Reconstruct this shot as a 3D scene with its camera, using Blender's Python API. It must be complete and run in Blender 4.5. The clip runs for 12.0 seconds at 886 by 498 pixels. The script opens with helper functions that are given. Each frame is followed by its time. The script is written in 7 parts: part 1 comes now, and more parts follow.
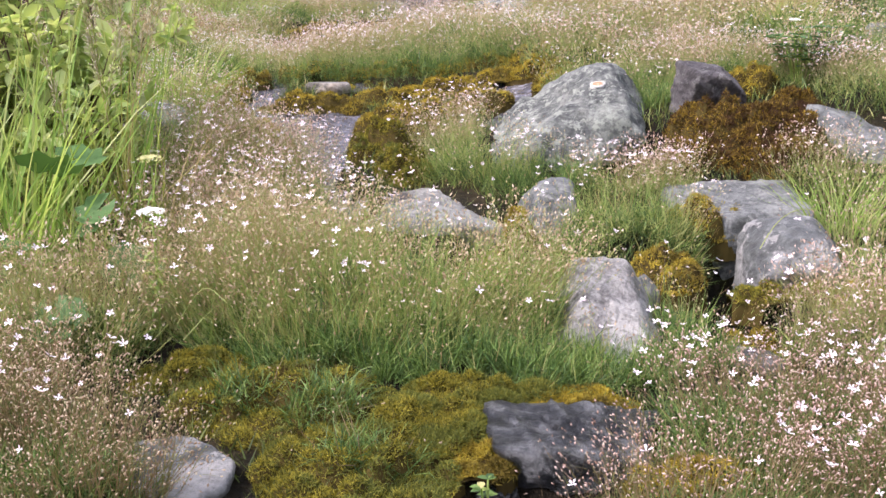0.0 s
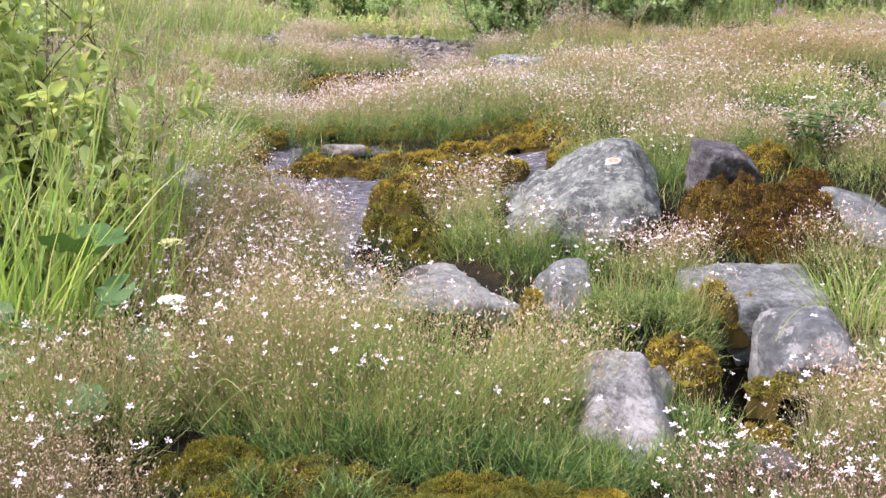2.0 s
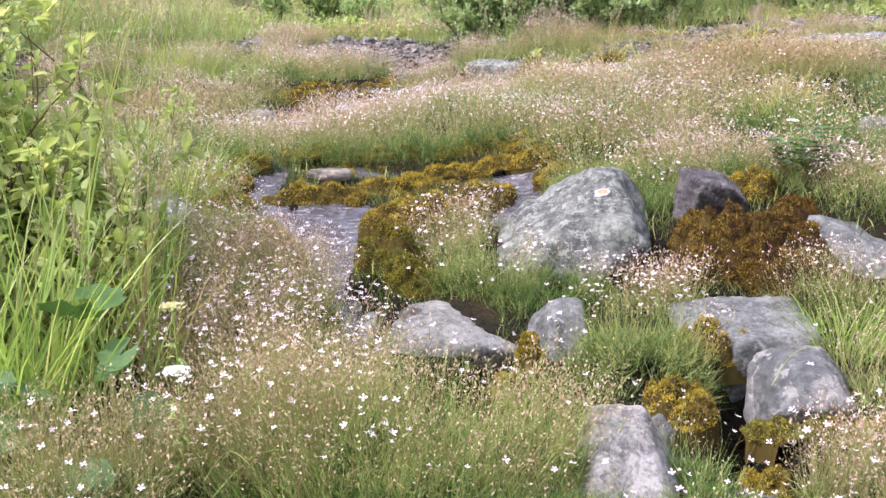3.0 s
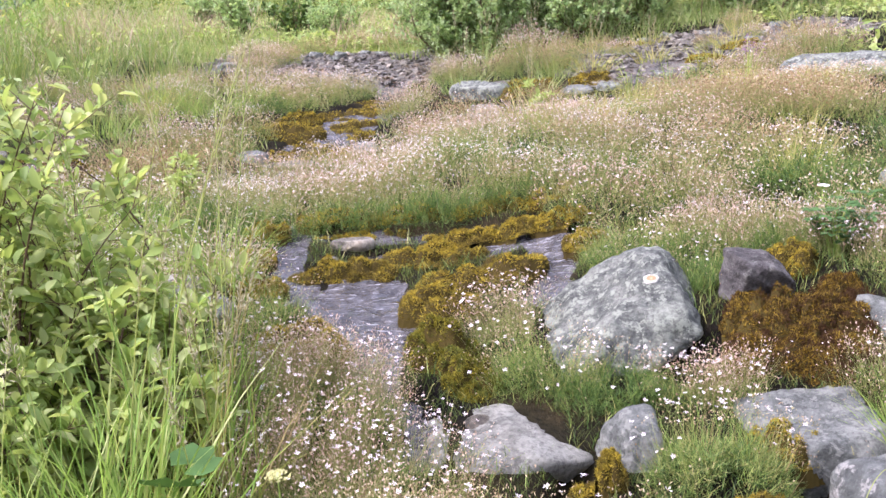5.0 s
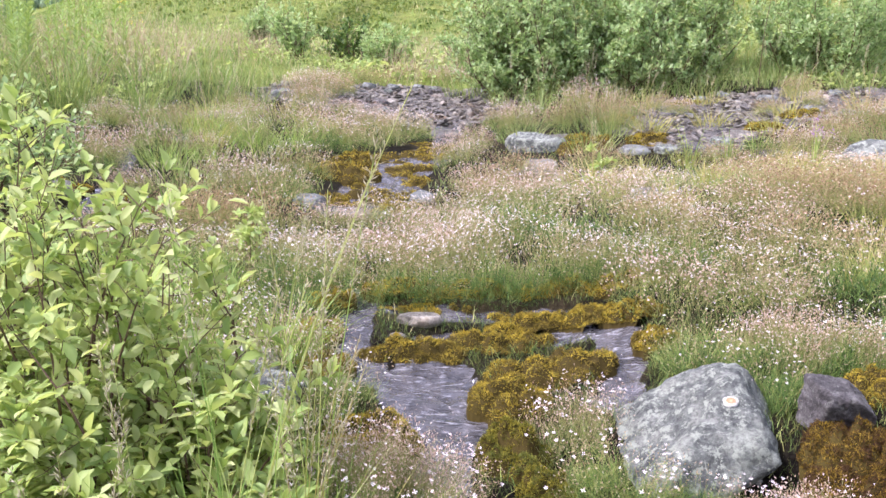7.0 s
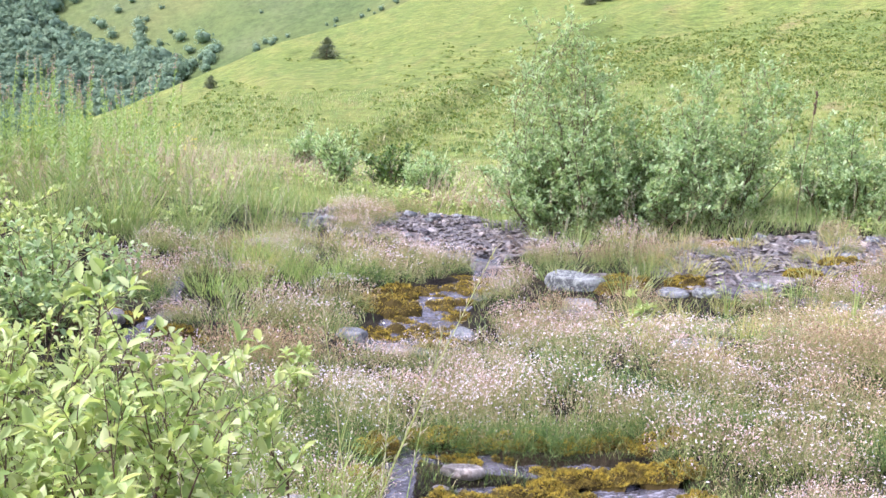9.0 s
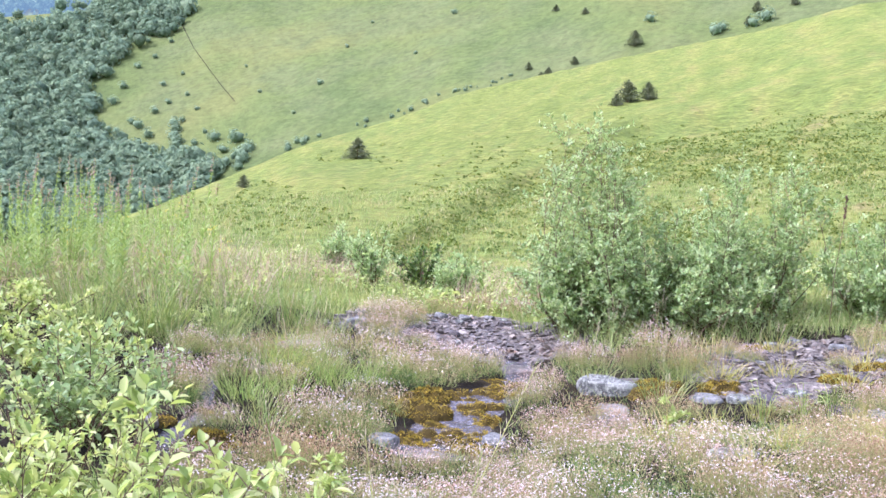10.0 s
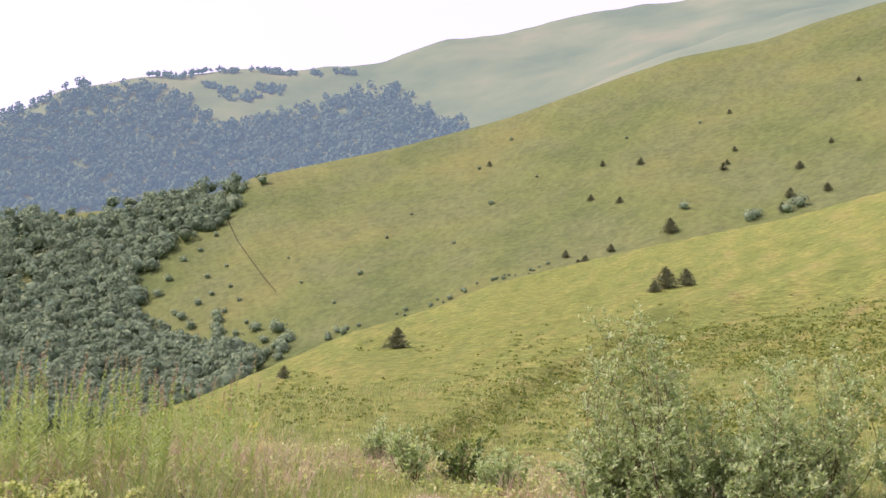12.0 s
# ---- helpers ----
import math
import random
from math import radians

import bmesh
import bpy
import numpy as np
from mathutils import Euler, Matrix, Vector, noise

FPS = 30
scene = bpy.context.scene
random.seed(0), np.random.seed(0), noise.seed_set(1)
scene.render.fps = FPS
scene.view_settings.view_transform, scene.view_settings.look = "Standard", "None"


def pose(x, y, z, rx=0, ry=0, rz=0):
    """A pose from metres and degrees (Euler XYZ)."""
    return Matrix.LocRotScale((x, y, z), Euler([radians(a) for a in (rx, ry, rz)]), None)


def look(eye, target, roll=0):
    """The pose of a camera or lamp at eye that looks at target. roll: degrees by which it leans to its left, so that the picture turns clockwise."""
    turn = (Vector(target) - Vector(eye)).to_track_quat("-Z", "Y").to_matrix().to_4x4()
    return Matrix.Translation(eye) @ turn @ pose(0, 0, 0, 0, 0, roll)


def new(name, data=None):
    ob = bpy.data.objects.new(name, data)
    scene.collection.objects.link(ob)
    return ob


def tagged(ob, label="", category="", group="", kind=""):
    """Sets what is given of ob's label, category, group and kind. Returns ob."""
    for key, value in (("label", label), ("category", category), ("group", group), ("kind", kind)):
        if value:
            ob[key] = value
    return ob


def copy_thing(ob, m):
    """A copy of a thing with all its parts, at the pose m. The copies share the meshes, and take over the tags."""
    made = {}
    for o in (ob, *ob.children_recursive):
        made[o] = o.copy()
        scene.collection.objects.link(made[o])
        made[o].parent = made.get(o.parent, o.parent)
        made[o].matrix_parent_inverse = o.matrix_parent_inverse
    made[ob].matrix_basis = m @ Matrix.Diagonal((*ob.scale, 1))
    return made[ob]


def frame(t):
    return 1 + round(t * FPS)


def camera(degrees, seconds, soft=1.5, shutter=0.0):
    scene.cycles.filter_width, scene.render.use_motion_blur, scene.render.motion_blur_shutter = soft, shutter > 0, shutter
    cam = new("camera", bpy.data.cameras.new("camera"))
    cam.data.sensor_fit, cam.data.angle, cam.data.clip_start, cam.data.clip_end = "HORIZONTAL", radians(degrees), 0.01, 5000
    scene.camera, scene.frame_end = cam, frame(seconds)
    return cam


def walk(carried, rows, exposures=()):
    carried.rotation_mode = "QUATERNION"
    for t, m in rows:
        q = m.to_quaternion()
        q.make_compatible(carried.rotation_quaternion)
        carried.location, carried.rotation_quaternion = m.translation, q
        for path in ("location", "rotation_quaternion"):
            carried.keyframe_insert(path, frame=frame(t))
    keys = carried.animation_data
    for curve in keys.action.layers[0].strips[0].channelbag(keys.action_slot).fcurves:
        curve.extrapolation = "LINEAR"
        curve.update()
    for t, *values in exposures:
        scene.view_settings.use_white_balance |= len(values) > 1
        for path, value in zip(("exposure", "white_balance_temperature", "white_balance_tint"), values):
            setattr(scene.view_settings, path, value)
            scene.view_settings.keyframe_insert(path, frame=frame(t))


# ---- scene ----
cam = camera(46.6, 12.0)
METRES, EYE, TILT, LEAN, TURN = 1.6, 0.62, -14.0, 0.0, 0.0
ROWS = [
    (0.0, 0.0, 0.0, 0.0, 0.0, 0.0, -0.0),
    (0.5, -0.0005, -0.0043, 0.0087, 0.21, 1.27, -0.0),
    (1.0, -0.0008, -0.0076, 0.0181, 0.16, 1.91, -0.27),
    (1.5, -0.0049, -0.0096, 0.0344, 0.14, 2.1, -0.71),
    (2.0, -0.0144, -0.01, 0.066, 0.4, 2.24, -1.19),
    (2.5, -0.0219, -0.0152, 0.11, 0.11, 2.09, -0.87),
    (4.5, -0.1928, -0.0235, 0.3386, -3.97, 0.24, 3.07),
    (5.0, -0.2356, -0.015, 0.4063, -3.19, 0.5, 3.08),
    (5.5, -0.2775, -0.0038, 0.4717, -2.66, 0.66, 2.75),
    (6.0, -0.3101, 0.0046, 0.5247, -2.09, 0.99, 1.17),
    (6.5, -0.3416, -0.0034, 0.5641, -2.17, 1.12, -0.42),
    (8.5, -0.404, -0.0783, 0.6878, -1.21, 4.57, -2.65),
    (9.0, -0.4224, -0.1003, 0.7085, -0.49, 7.43, -3.35),
    (9.5, -0.4352, -0.1186, 0.721, 0.41, 10.07, -3.64),
    (10.0, -0.444, -0.1395, 0.7377, 1.01, 12.74, -3.83),
    (10.5, -0.4444, -0.1616, 0.7497, 1.57, 15.74, -3.67),
    (11.0, -0.4516, -0.1797, 0.7584, 1.68, 18.59, -3.78),
    (11.5, -0.4543, -0.196, 0.7652, 2.71, 20.93, -3.84),
    (12.0, -0.455, -0.2089, 0.7708, 3.27, 23.02, -3.9),
]
walk_rows = [(t, pose(0, 0, EYE, TILT, LEAN, TURN) @ pose(METRES * x, METRES * y, METRES * z, 90 + pitch, roll, yaw)) for t, x, y, z, yaw, pitch, roll in ROWS]
EXPOSURES = [(0.0, 0.78, 6000, 29), (2.0, 0.84, 5950, 30), (5.0, 0.94, 5820, 30), (6.5, 0.92, 5800, 29), (8.5, 1.04, 5500, 34), (10.0, 1.09, 5340, 37), (10.5, 1.14, 5480, 43), (11.0, 1.09, 6250, 57), (11.5, 0.9, 6480, 60), (12.0, 0.39, 6420, 50)]
walk(cam, walk_rows, EXPOSURES)

# ---- light: bright hazy day, soft sun from the left ----
SUN = Vector((-0.62, -0.18, 0.76)).normalized()
world = bpy.data.worlds.new("hazy_sky")
scene.world = world
world.use_nodes = True
wn = world.node_tree
sky = wn.nodes.new("ShaderNodeTexSky")
sky.sky_type = "NISHITA"
sky.sun_disc = False
sky.sun_elevation = math.asin(SUN.z)
sky.sun_rotation = math.atan2(SUN.x, SUN.y)
sky.air_density, sky.dust_density, sky.ozone_density = 1.0, 6.0, 1.0
sky_mix = wn.nodes.new("ShaderNodeMixRGB")
sky_mix.inputs[0].default_value = 0.45
sky_mix.inputs[2].default_value = (11.5, 12.0, 13.0, 1)
wn.links.new(sky.outputs[0], sky_mix.inputs[1])
wn.links.new(sky_mix.outputs[0], wn.nodes["Background"].inputs[0])
wn.nodes["Background"].inputs[1].default_value = 0.122
sun_data = bpy.data.lights.new("sun", "SUN")
sun_data.energy, sun_data.angle, sun_data.color = 3.8, radians(6), (1.0, 0.95, 0.86)
new("sun", sun_data).matrix_world = look(SUN * 50, (0, 0, 0))

rng = np.random.default_rng(11)


# ---- small tools ----
def smooth(v, a, b):
    u = np.clip((np.asarray(v, float) - a) / (b - a), 0, 1)
    return u * u * (3 - 2 * u)


def lattice(ix, iy, seed):
    h = (ix.astype(np.int64) * 374761393 + iy.astype(np.int64) * 668265263 + seed * 974634777) & 0x7FFFFFFF
    h = ((h ^ (h >> 13)) * 1274126177) & 0x7FFFFFFF
    return ((h ^ (h >> 16)) & 0xFFFF) / 65535.0


def vnoise(x, y, seed=0):
    """Smooth value noise in 0 to 1 over arrays."""
    x, y = np.asarray(x, float), np.asarray(y, float)
    ix, iy = np.floor(x), np.floor(y)
    fx, fy = x - ix, y - iy
    fx, fy = fx * fx * (3 - 2 * fx), fy * fy * (3 - 2 * fy)
    a, b = lattice(ix, iy, seed), lattice(ix + 1, iy, seed)
    c, d = lattice(ix, iy + 1, seed), lattice(ix + 1, iy + 1, seed)
    return (a * (1 - fx) + b * fx) * (1 - fy) + (c * (1 - fx) + d * fx) * fy


def fbm(x, y, seed=0, octaves=4):
    return sum(vnoise(np.asarray(x) * 2 ** k, np.asarray(y) * 2 ** k, seed + k) / 2 ** k for k in range(octaves)) / (2 - 2 ** (1 - octaves))


def unit(v):
    return v / np.maximum(np.linalg.norm(v, axis=-1, keepdims=True), 1e-9)


class Soup:
    """Gathers triangles for one mesh."""

    def __init__(self):
        self.v, self.f, self.n = [], [], 0

    def add(self, v, f):
        self.v.append(np.asarray(v, float).reshape(-1, 3))
        self.f.append(np.asarray(f, np.int64).reshape(-1, 3) + self.n)
        self.n += len(self.v[-1])
        return self

    def mesh(self, name, materials, slots=None, shade_smooth=True):
        v, f = np.concatenate(self.v), np.concatenate(self.f)
        me = bpy.data.meshes.new(name)
        me.vertices.add(len(v))
        me.vertices.foreach_set("co", v.astype(np.float32).ravel())
        me.loops.add(len(f) * 3)
        me.loops.foreach_set("vertex_index", f.astype(np.int32).ravel())
        me.polygons.add(len(f))
        me.polygons.foreach_set("loop_start", np.arange(0, len(f) * 3, 3, dtype=np.int32))
        me.polygons.foreach_set("use_smooth", np.full(len(f), shade_smooth))
        for m in materials if isinstance(materials, (list, tuple)) else [materials]:
            me.materials.append(m)
        if slots is not None:
            me.polygons.foreach_set("material_index", slots.astype(np.int32))
        me.update(calc_edges=True)
        me.validate()
        return me


def part(name, soup, material, parent, label="", shade_smooth=True, kind=""):
    """Links a soup as one mesh object under a thing or a part."""
    ob = new(name, soup.mesh(name, material, None, shade_smooth))
    if parent is not None:
        ob.parent = parent
    return tagged(ob, label, "", "", kind)


def thing(name, m, label, category, group="", kind=""):
    ob = new(name)
    ob.empty_display_size = 0.05
    ob.matrix_basis = m
    return tagged(ob, label, category, group, kind)


def ribbons(p0, p1, p2, w, side, segs=2, tip=0.0):
    """Tapered curved blades: n of them, from p0 by p1 to p2, w wide at the foot."""
    n = len(p0)
    w = np.broadcast_to(np.asarray(w, float), (n,))[:, None]
    rows = []
    for k in range(segs):
        t = k / segs
        c = (1 - t) ** 2 * p0 + 2 * t * (1 - t) * p1 + t * t * p2
        g = w * (1 - (1 - tip) * t ** 1.6) * 0.5
        rows += [c - side * g, c + side * g]
    rows.append(p2)
    k = 2 * segs + 1
    v = np.stack(rows, 1)
    tri = []
    for s in range(segs - 1):
        a = 2 * s
        tri += [(a, a + 1, a + 3), (a, a + 3, a + 2)]
    tri.append((2 * segs - 2, 2 * segs - 1, 2 * segs))
    f = (np.arange(n) * k)[:, None, None] + np.array(tri)[None]
    return v, f


def leaves(p, d, up, length, width, fold=0.25, curl=0.15):
    """Pointed oval leaves with a folded midrib, from p along d."""
    n = len(p)
    d = unit(d)
    s = unit(np.cross(d, up))
    u = np.cross(s, d)
    length = np.broadcast_to(np.asarray(length, float), (n,))[:, None]
    width = np.broadcast_to(np.asarray(width, float), (n,))[:, None]
    at = lambda t, k, z: p + d * length * t + s * width * k + u * (length * -curl * t * t + width * z)
    v = np.stack([at(0, 0, 0), at(0.35, -0.42, fold), at(0.35, 0, 0), at(0.35, 0.42, fold), at(0.7, -0.4, fold), at(0.7, 0, 0), at(0.7, 0.4, fold), at(1, 0, 0)], 1)
    tri = np.array([(0, 2, 1), (0, 3, 2), (1, 2, 5), (1, 5, 4), (2, 3, 6), (2, 6, 5), (4, 5, 7), (5, 6, 7)])
    return v, (np.arange(n) * 8)[:, None, None] + tri[None]


def simple_leaves(p, d, up, length, width):
    """Four-cornered leaves for shrubs far off."""
    n = len(p)
    d = unit(d)
    s = unit(np.cross(d, up))
    u = np.cross(s, d)
    length, width = np.broadcast_to(length, (n,))[:, None], np.broadcast_to(width, (n,))[:, None]
    v = np.stack([p, p + d * length * 0.55 - s * width * 0.5 + u * width * 0.15, p + d * length, p + d * length * 0.55 + s * width * 0.5 + u * width * 0.15], 1)
    return v, (np.arange(n) * 4)[:, None, None] + np.array([(0, 1, 2), (0, 2, 3)])[None]


def buds(p, axis, r, length, flat=False):
    """Small spindle-shaped seed heads, three-sided; for mounds far off four-cornered flakes."""
    n = len(p)
    axis = unit(axis)
    s = unit(np.cross(axis, rng.normal(size=(n, 3))))
    q = np.cross(axis, s)
    r, length = np.broadcast_to(r, (n,))[:, None], np.broadcast_to(length, (n,))[:, None]
    mid = p + axis * length * 0.55
    if flat:
        return np.stack([p, mid + r * s, p + axis * length, mid - r * s], 1), (np.arange(n) * 4)[:, None, None] + np.array([(0, 1, 2), (0, 2, 3)])[None]
    ring = [mid + r * (s * math.cos(a) + q * math.sin(a)) for a in (0, 2.094, 4.189)]
    v = np.stack([p, *ring, p + axis * length], 1)
    tri = np.array([(0, 2, 1), (0, 3, 2), (0, 1, 3), (4, 1, 2), (4, 2, 3), (4, 3, 1)])
    return v, (np.arange(n) * 5)[:, None, None] + tri[None]


def blossoms(p, normal, r, petals=5):
    """Open flowers of separate, slightly cupped petals."""
    n = len(p)
    normal = unit(normal)
    s = unit(np.cross(normal, rng.normal(size=(n, 3))))
    q = np.cross(normal, s)
    r = np.broadcast_to(r, (n,))[:, None]
    v = []
    for k in range(petals):
        a = 2 * math.pi * k / petals
        d, e = s * math.cos(a) + q * math.sin(a), q * math.cos(a) - s * math.sin(a)
        lift = normal * rng.uniform(0.0, 0.75, (n, 1))
        v += [p, p + r * (0.66 * d - 0.27 * e + lift * 0.7), p + r * (1.0 * d + lift), p + r * (0.66 * d + 0.27 * e + lift * 0.7)]
    v = np.stack(v, 1)
    tri = np.array([t for k in range(petals) for t in ((4 * k, 4 * k + 1, 4 * k + 2), (4 * k, 4 * k + 2, 4 * k + 3))])
    return v, (np.arange(n) * 4 * petals)[:, None, None] + tri[None]


def tube(points, r0, r1, sides=5):
    """A tapered round stem along a polyline."""
    p = np.asarray(points, float)
    n = len(p)
    d = unit(np.gradient(p, axis=0))
    s = unit(np.cross(d, np.array([0.31, 0.95, 0.05])))
    q = np.cross(d, s)
    rad = np.linspace(r0, r1, n)[:, None]
    a = np.arange(sides) * 2 * math.pi / sides
    v = np.concatenate([p + rad * (s * math.cos(t) + q * math.sin(t)) for t in a]).reshape(sides, n, 3).transpose(1, 0, 2).reshape(-1, 3)
    f = []
    for i in range(n - 1):
        for k in range(sides):
            a0, b0 = i * sides + k, i * sides + (k + 1) % sides
            f += [(a0, b0, b0 + sides), (a0, b0 + sides, a0 + sides)]
    return v, f


def ico(level):
    bm = bmesh.new()
    bmesh.ops.create_icosphere(bm, subdivisions=level, radius=1)
    v = np.array([x.co for x in bm.verts])
    f = np.array([[x.index for x in t.verts] for t in bm.faces])
    bm.free()
    return v, f


ICO = {k: ico(k) for k in (0, 1, 2, 3, 4, 5)}


def noise3(v, scale, seed):
    """Rough 3D noise in -1 to 1, from three flat noises."""
    x, y, z = (v * scale).T + seed * 3.7
    return (fbm(x, y + 0.5 * z, seed, 3) + fbm(y, z + 0.5 * x, seed + 5, 3) + fbm(z, x + 0.5 * y, seed + 9, 3)) * 2 / 1.5 - 2


# ---- the lie of the land ----
HUB, EYE_END = -0.7, 1.9
KY = [-3, 0, 1, 1.6, 2.3, 2.9, 3.7, 4.4, 4.9, 5.4, 6.2, 7, 8, 8.6, 9.3, 11.3, 13, 16]
KZ = [-0.3, -0.16, -0.12, -0.07, -0.07, 0, 0.08, 0.15, 0.2, 0.28, 0.3, 0.22, 0.16, 0.2, 0.34, 0.43, 0.65, 0.9]
STREAM = [  # x0, y0, x1, y1, half width
    (-0.2, 11.2, -0.2, 9.8, 0.16), (-0.25, 9.8, -0.75, 8.8, 0.3), (-0.75, 8.8, -0.95, 7.5, 0.36),
    (-2.8, 10.3, -2.95, 8.9, 0.07), (-2.95, 8.9, -2.65, 7.5, 0.08), (-2.65, 7.5, -2.7, 6.6, 0.09),
    (-0.83, 5.1, -0.8, 4.6, 0.09), (-0.84, 4.55, -0.72, 4.2, 0.12), (-0.7, 4.95, 0.35, 4.75, 0.1), (-0.48, 4.2, -0.48, 3.75, 0.22), (-0.48, 3.75, -0.46, 3.35, 0.13),
    (-0.46, 3.35, -0.29, 3.1, 0.07), (-0.29, 3.1, -0.3, 2.85, 0.05), (0.08, 4.55, 0.38, 4.5, 0.09), (0.34, 4.4, 0.24, 3.9, 0.12), (-0.5, 4.6, 0.3, 4.55, 0.08),
    (0.14, 2.78, 0.03, 2.5, 0.09), (0.03, 2.5, 0.3, 2.4, 0.06), (0.3, 2.4, 0.56, 2.2, 0.05), (0.76, 2.62, 0.66, 2.3, 0.08), (0.66, 2.3, 0.66, 2.05, 0.09), (0.66, 2.05, 0.62, 1.85, 0.05),
]
GRAVEL = [  # polygons of the bare stony beds
    [(-2.6, 11.7), (-2.1, 12.6), (-1.4, 13.2), (-0.3, 13.4), (0.7, 12.6), (0.5, 11.4), (-0.1, 10.7), (-0.5, 10.9), (-1.04, 11.6)],
    [(1.15, 9.0), (1.6, 10.9), (2.8, 11.3), (4.4, 10.6), (4.4, 9.6), (3.1, 9.2), (2.28, 8.6), (1.78, 8.6)],
]


def in_stream(x, y):
    """How deep within a stream: 1 in the middle, 0 at its bank and past it."""
    m = np.zeros(np.shape(x))
    wob = (fbm(np.asarray(x) * 7, np.asarray(y) * 7, 31) - 0.5) * 0.09
    for x0, y0, x1, y1, w in STREAM:
        u = np.clip(((x - x0) * (x1 - x0) + (y - y0) * (y1 - y0)) / ((x1 - x0) ** 2 + (y1 - y0) ** 2), 0, 1)
        d = np.hypot(x - x0 - u * (x1 - x0), y - y0 - u * (y1 - y0)) + wob
        m = np.maximum(m, 1 - smooth(d, w * 0.55, w * 1.15))
    return m


def in_polygon(x, y, poly):
    inside = np.zeros(np.shape(x), bool)
    for (x0, y0), (x1, y1) in zip(poly, poly[1:] + poly[:1]):
        cross = (y0 > y) != (y1 > y)
        with np.errstate(divide="ignore", invalid="ignore"):
            inside ^= cross & (x < (x1 - x0) * (y - y0) / (y1 - y0 + 1e-12) + x0)
    return inside


def in_gravel(x, y):
    x, y = np.asarray(x, float), np.asarray(y, float)
    wx, wy = (fbm(x * 2, y * 2, 77) - 0.5) * 0.8, (fbm(x * 2, y * 2, 78) - 0.5) * 0.8
    return np.any([in_polygon(x + wx, y + wy, p) for p in GRAVEL], axis=0)


def lie(x, y):
    """Height of the undisturbed ground."""
    x, y = np.asarray(x, float), np.asarray(y, float)
    z = np.interp(y, KY, KZ) + smooth(y, 2.7, 3.5) * 0.2 * np.clip(x + 0.1, 0, 1)
    z = z - 0.13 * smooth(-x, 0.0, 1.2) * smooth(y, 5.15, 5.6) * (1 - smooth(y, 6.4, 7.3)) + 0.05 * smooth(x, 0.2, 0.9) * smooth(y, 5.2, 5.8) * (1 - smooth(y, 6.6, 7.6))
    return z + 0.1 * np.clip(x - 0.9, 0, 12) + 0.1 * np.clip(-x - 1.3, 0, 3)


def land(x, y):
    """Height of the ground, with its lumps and with the stream beds cut in."""
    x, y = np.asarray(x, float), np.asarray(y, float)
    lumps = (fbm(x * 3, y * 3, 3) - 0.5) * 0.05 + (fbm(x * 14, y * 14, 8) - 0.5) * 0.018
    return lie(x, y) + lumps * smooth(np.hypot(x, y), 0.2, 1) * (1 - smooth(np.hypot(x - HUB, y), 11.5, 13.9)) - (0.075 + 0.06 * smooth(y, 1.75, 2.0) * (1 - smooth(y, 2.6, 2.95))) * in_stream(x, y) - 0.14 * np.exp(-(((x - 0.63) / 0.13) ** 2 + ((y - 3.19) / 0.11) ** 2)) - 0.1 * np.exp(-(((x - 0.12) / 0.14) ** 2 + ((y - 1.34) / 0.1) ** 2))


def land1(x, y):
    return float(land(np.array([x]), np.array([y]))[0])


AZ_NEAR = [(-90, -3.2), (-27, -3.1), (-21.6, -1.5), (-17.7, 0.0), (-13.1, 2.3), (-9.5, 4.1), (-5.2, 5.6), (-1.5, 7.3), (2.3, 8.4), (6.9, 9.6), (11.4, 10.6), (14.3, 11.2), (19.1, 12.5), (40, 15), (90, 12), (180, 2)]
AZ_MID = [(-90, 3), (-40, 6), (-28.2, 8.6), (-25, 9.3), (-21.3, 10.1), (-16.9, 11.4), (-15.4, 12.3), (-12, 13.3), (-7.6, 14.5), (-1.2, 16.5), (2, 17.7), (5.1, 18.8), (8.3, 19.8), (12.9, 20.5), (15.8, 21.3), (19.2, 22), (40, 23), (90, 16), (180, 3)]
AZ_THIRD = [(-90, 2), (-40, 4), (-28, 8), (-15, 11.5), (-9.5, 13.9), (-1.2, 16.4), (2, 17.6), (5.1, 18.95), (8.3, 20.2), (11.3, 21.3), (14.4, 21.9), (17.3, 22.2), (19.2, 22.6), (40, 23), (90, 14), (180, 3)]
AZ_FAR = [(-90, 6), (-40, 9.5), (-28.8, 13.6), (-26.2, 15.2), (-22, 16.9), (-17.5, 18.0), (-12.4, 18.5), (-8.6, 19.2), (-4.7, 20.4), (0.8, 21.8), (5, 22.1), (8.2, 22.7), (11.3, 23.3), (19.2, 23.7), (40, 23), (90, 15), (180, 4)]
AZ_R1 = [(-90, 40), (-27, 48), (-18, 66), (-7, 125), (2, 175), (12, 225), (20, 255), (60, 260), (180, 90)]


def along(table, az):
    return np.interp(az, [a for a, _ in table], [b for _, b in table])


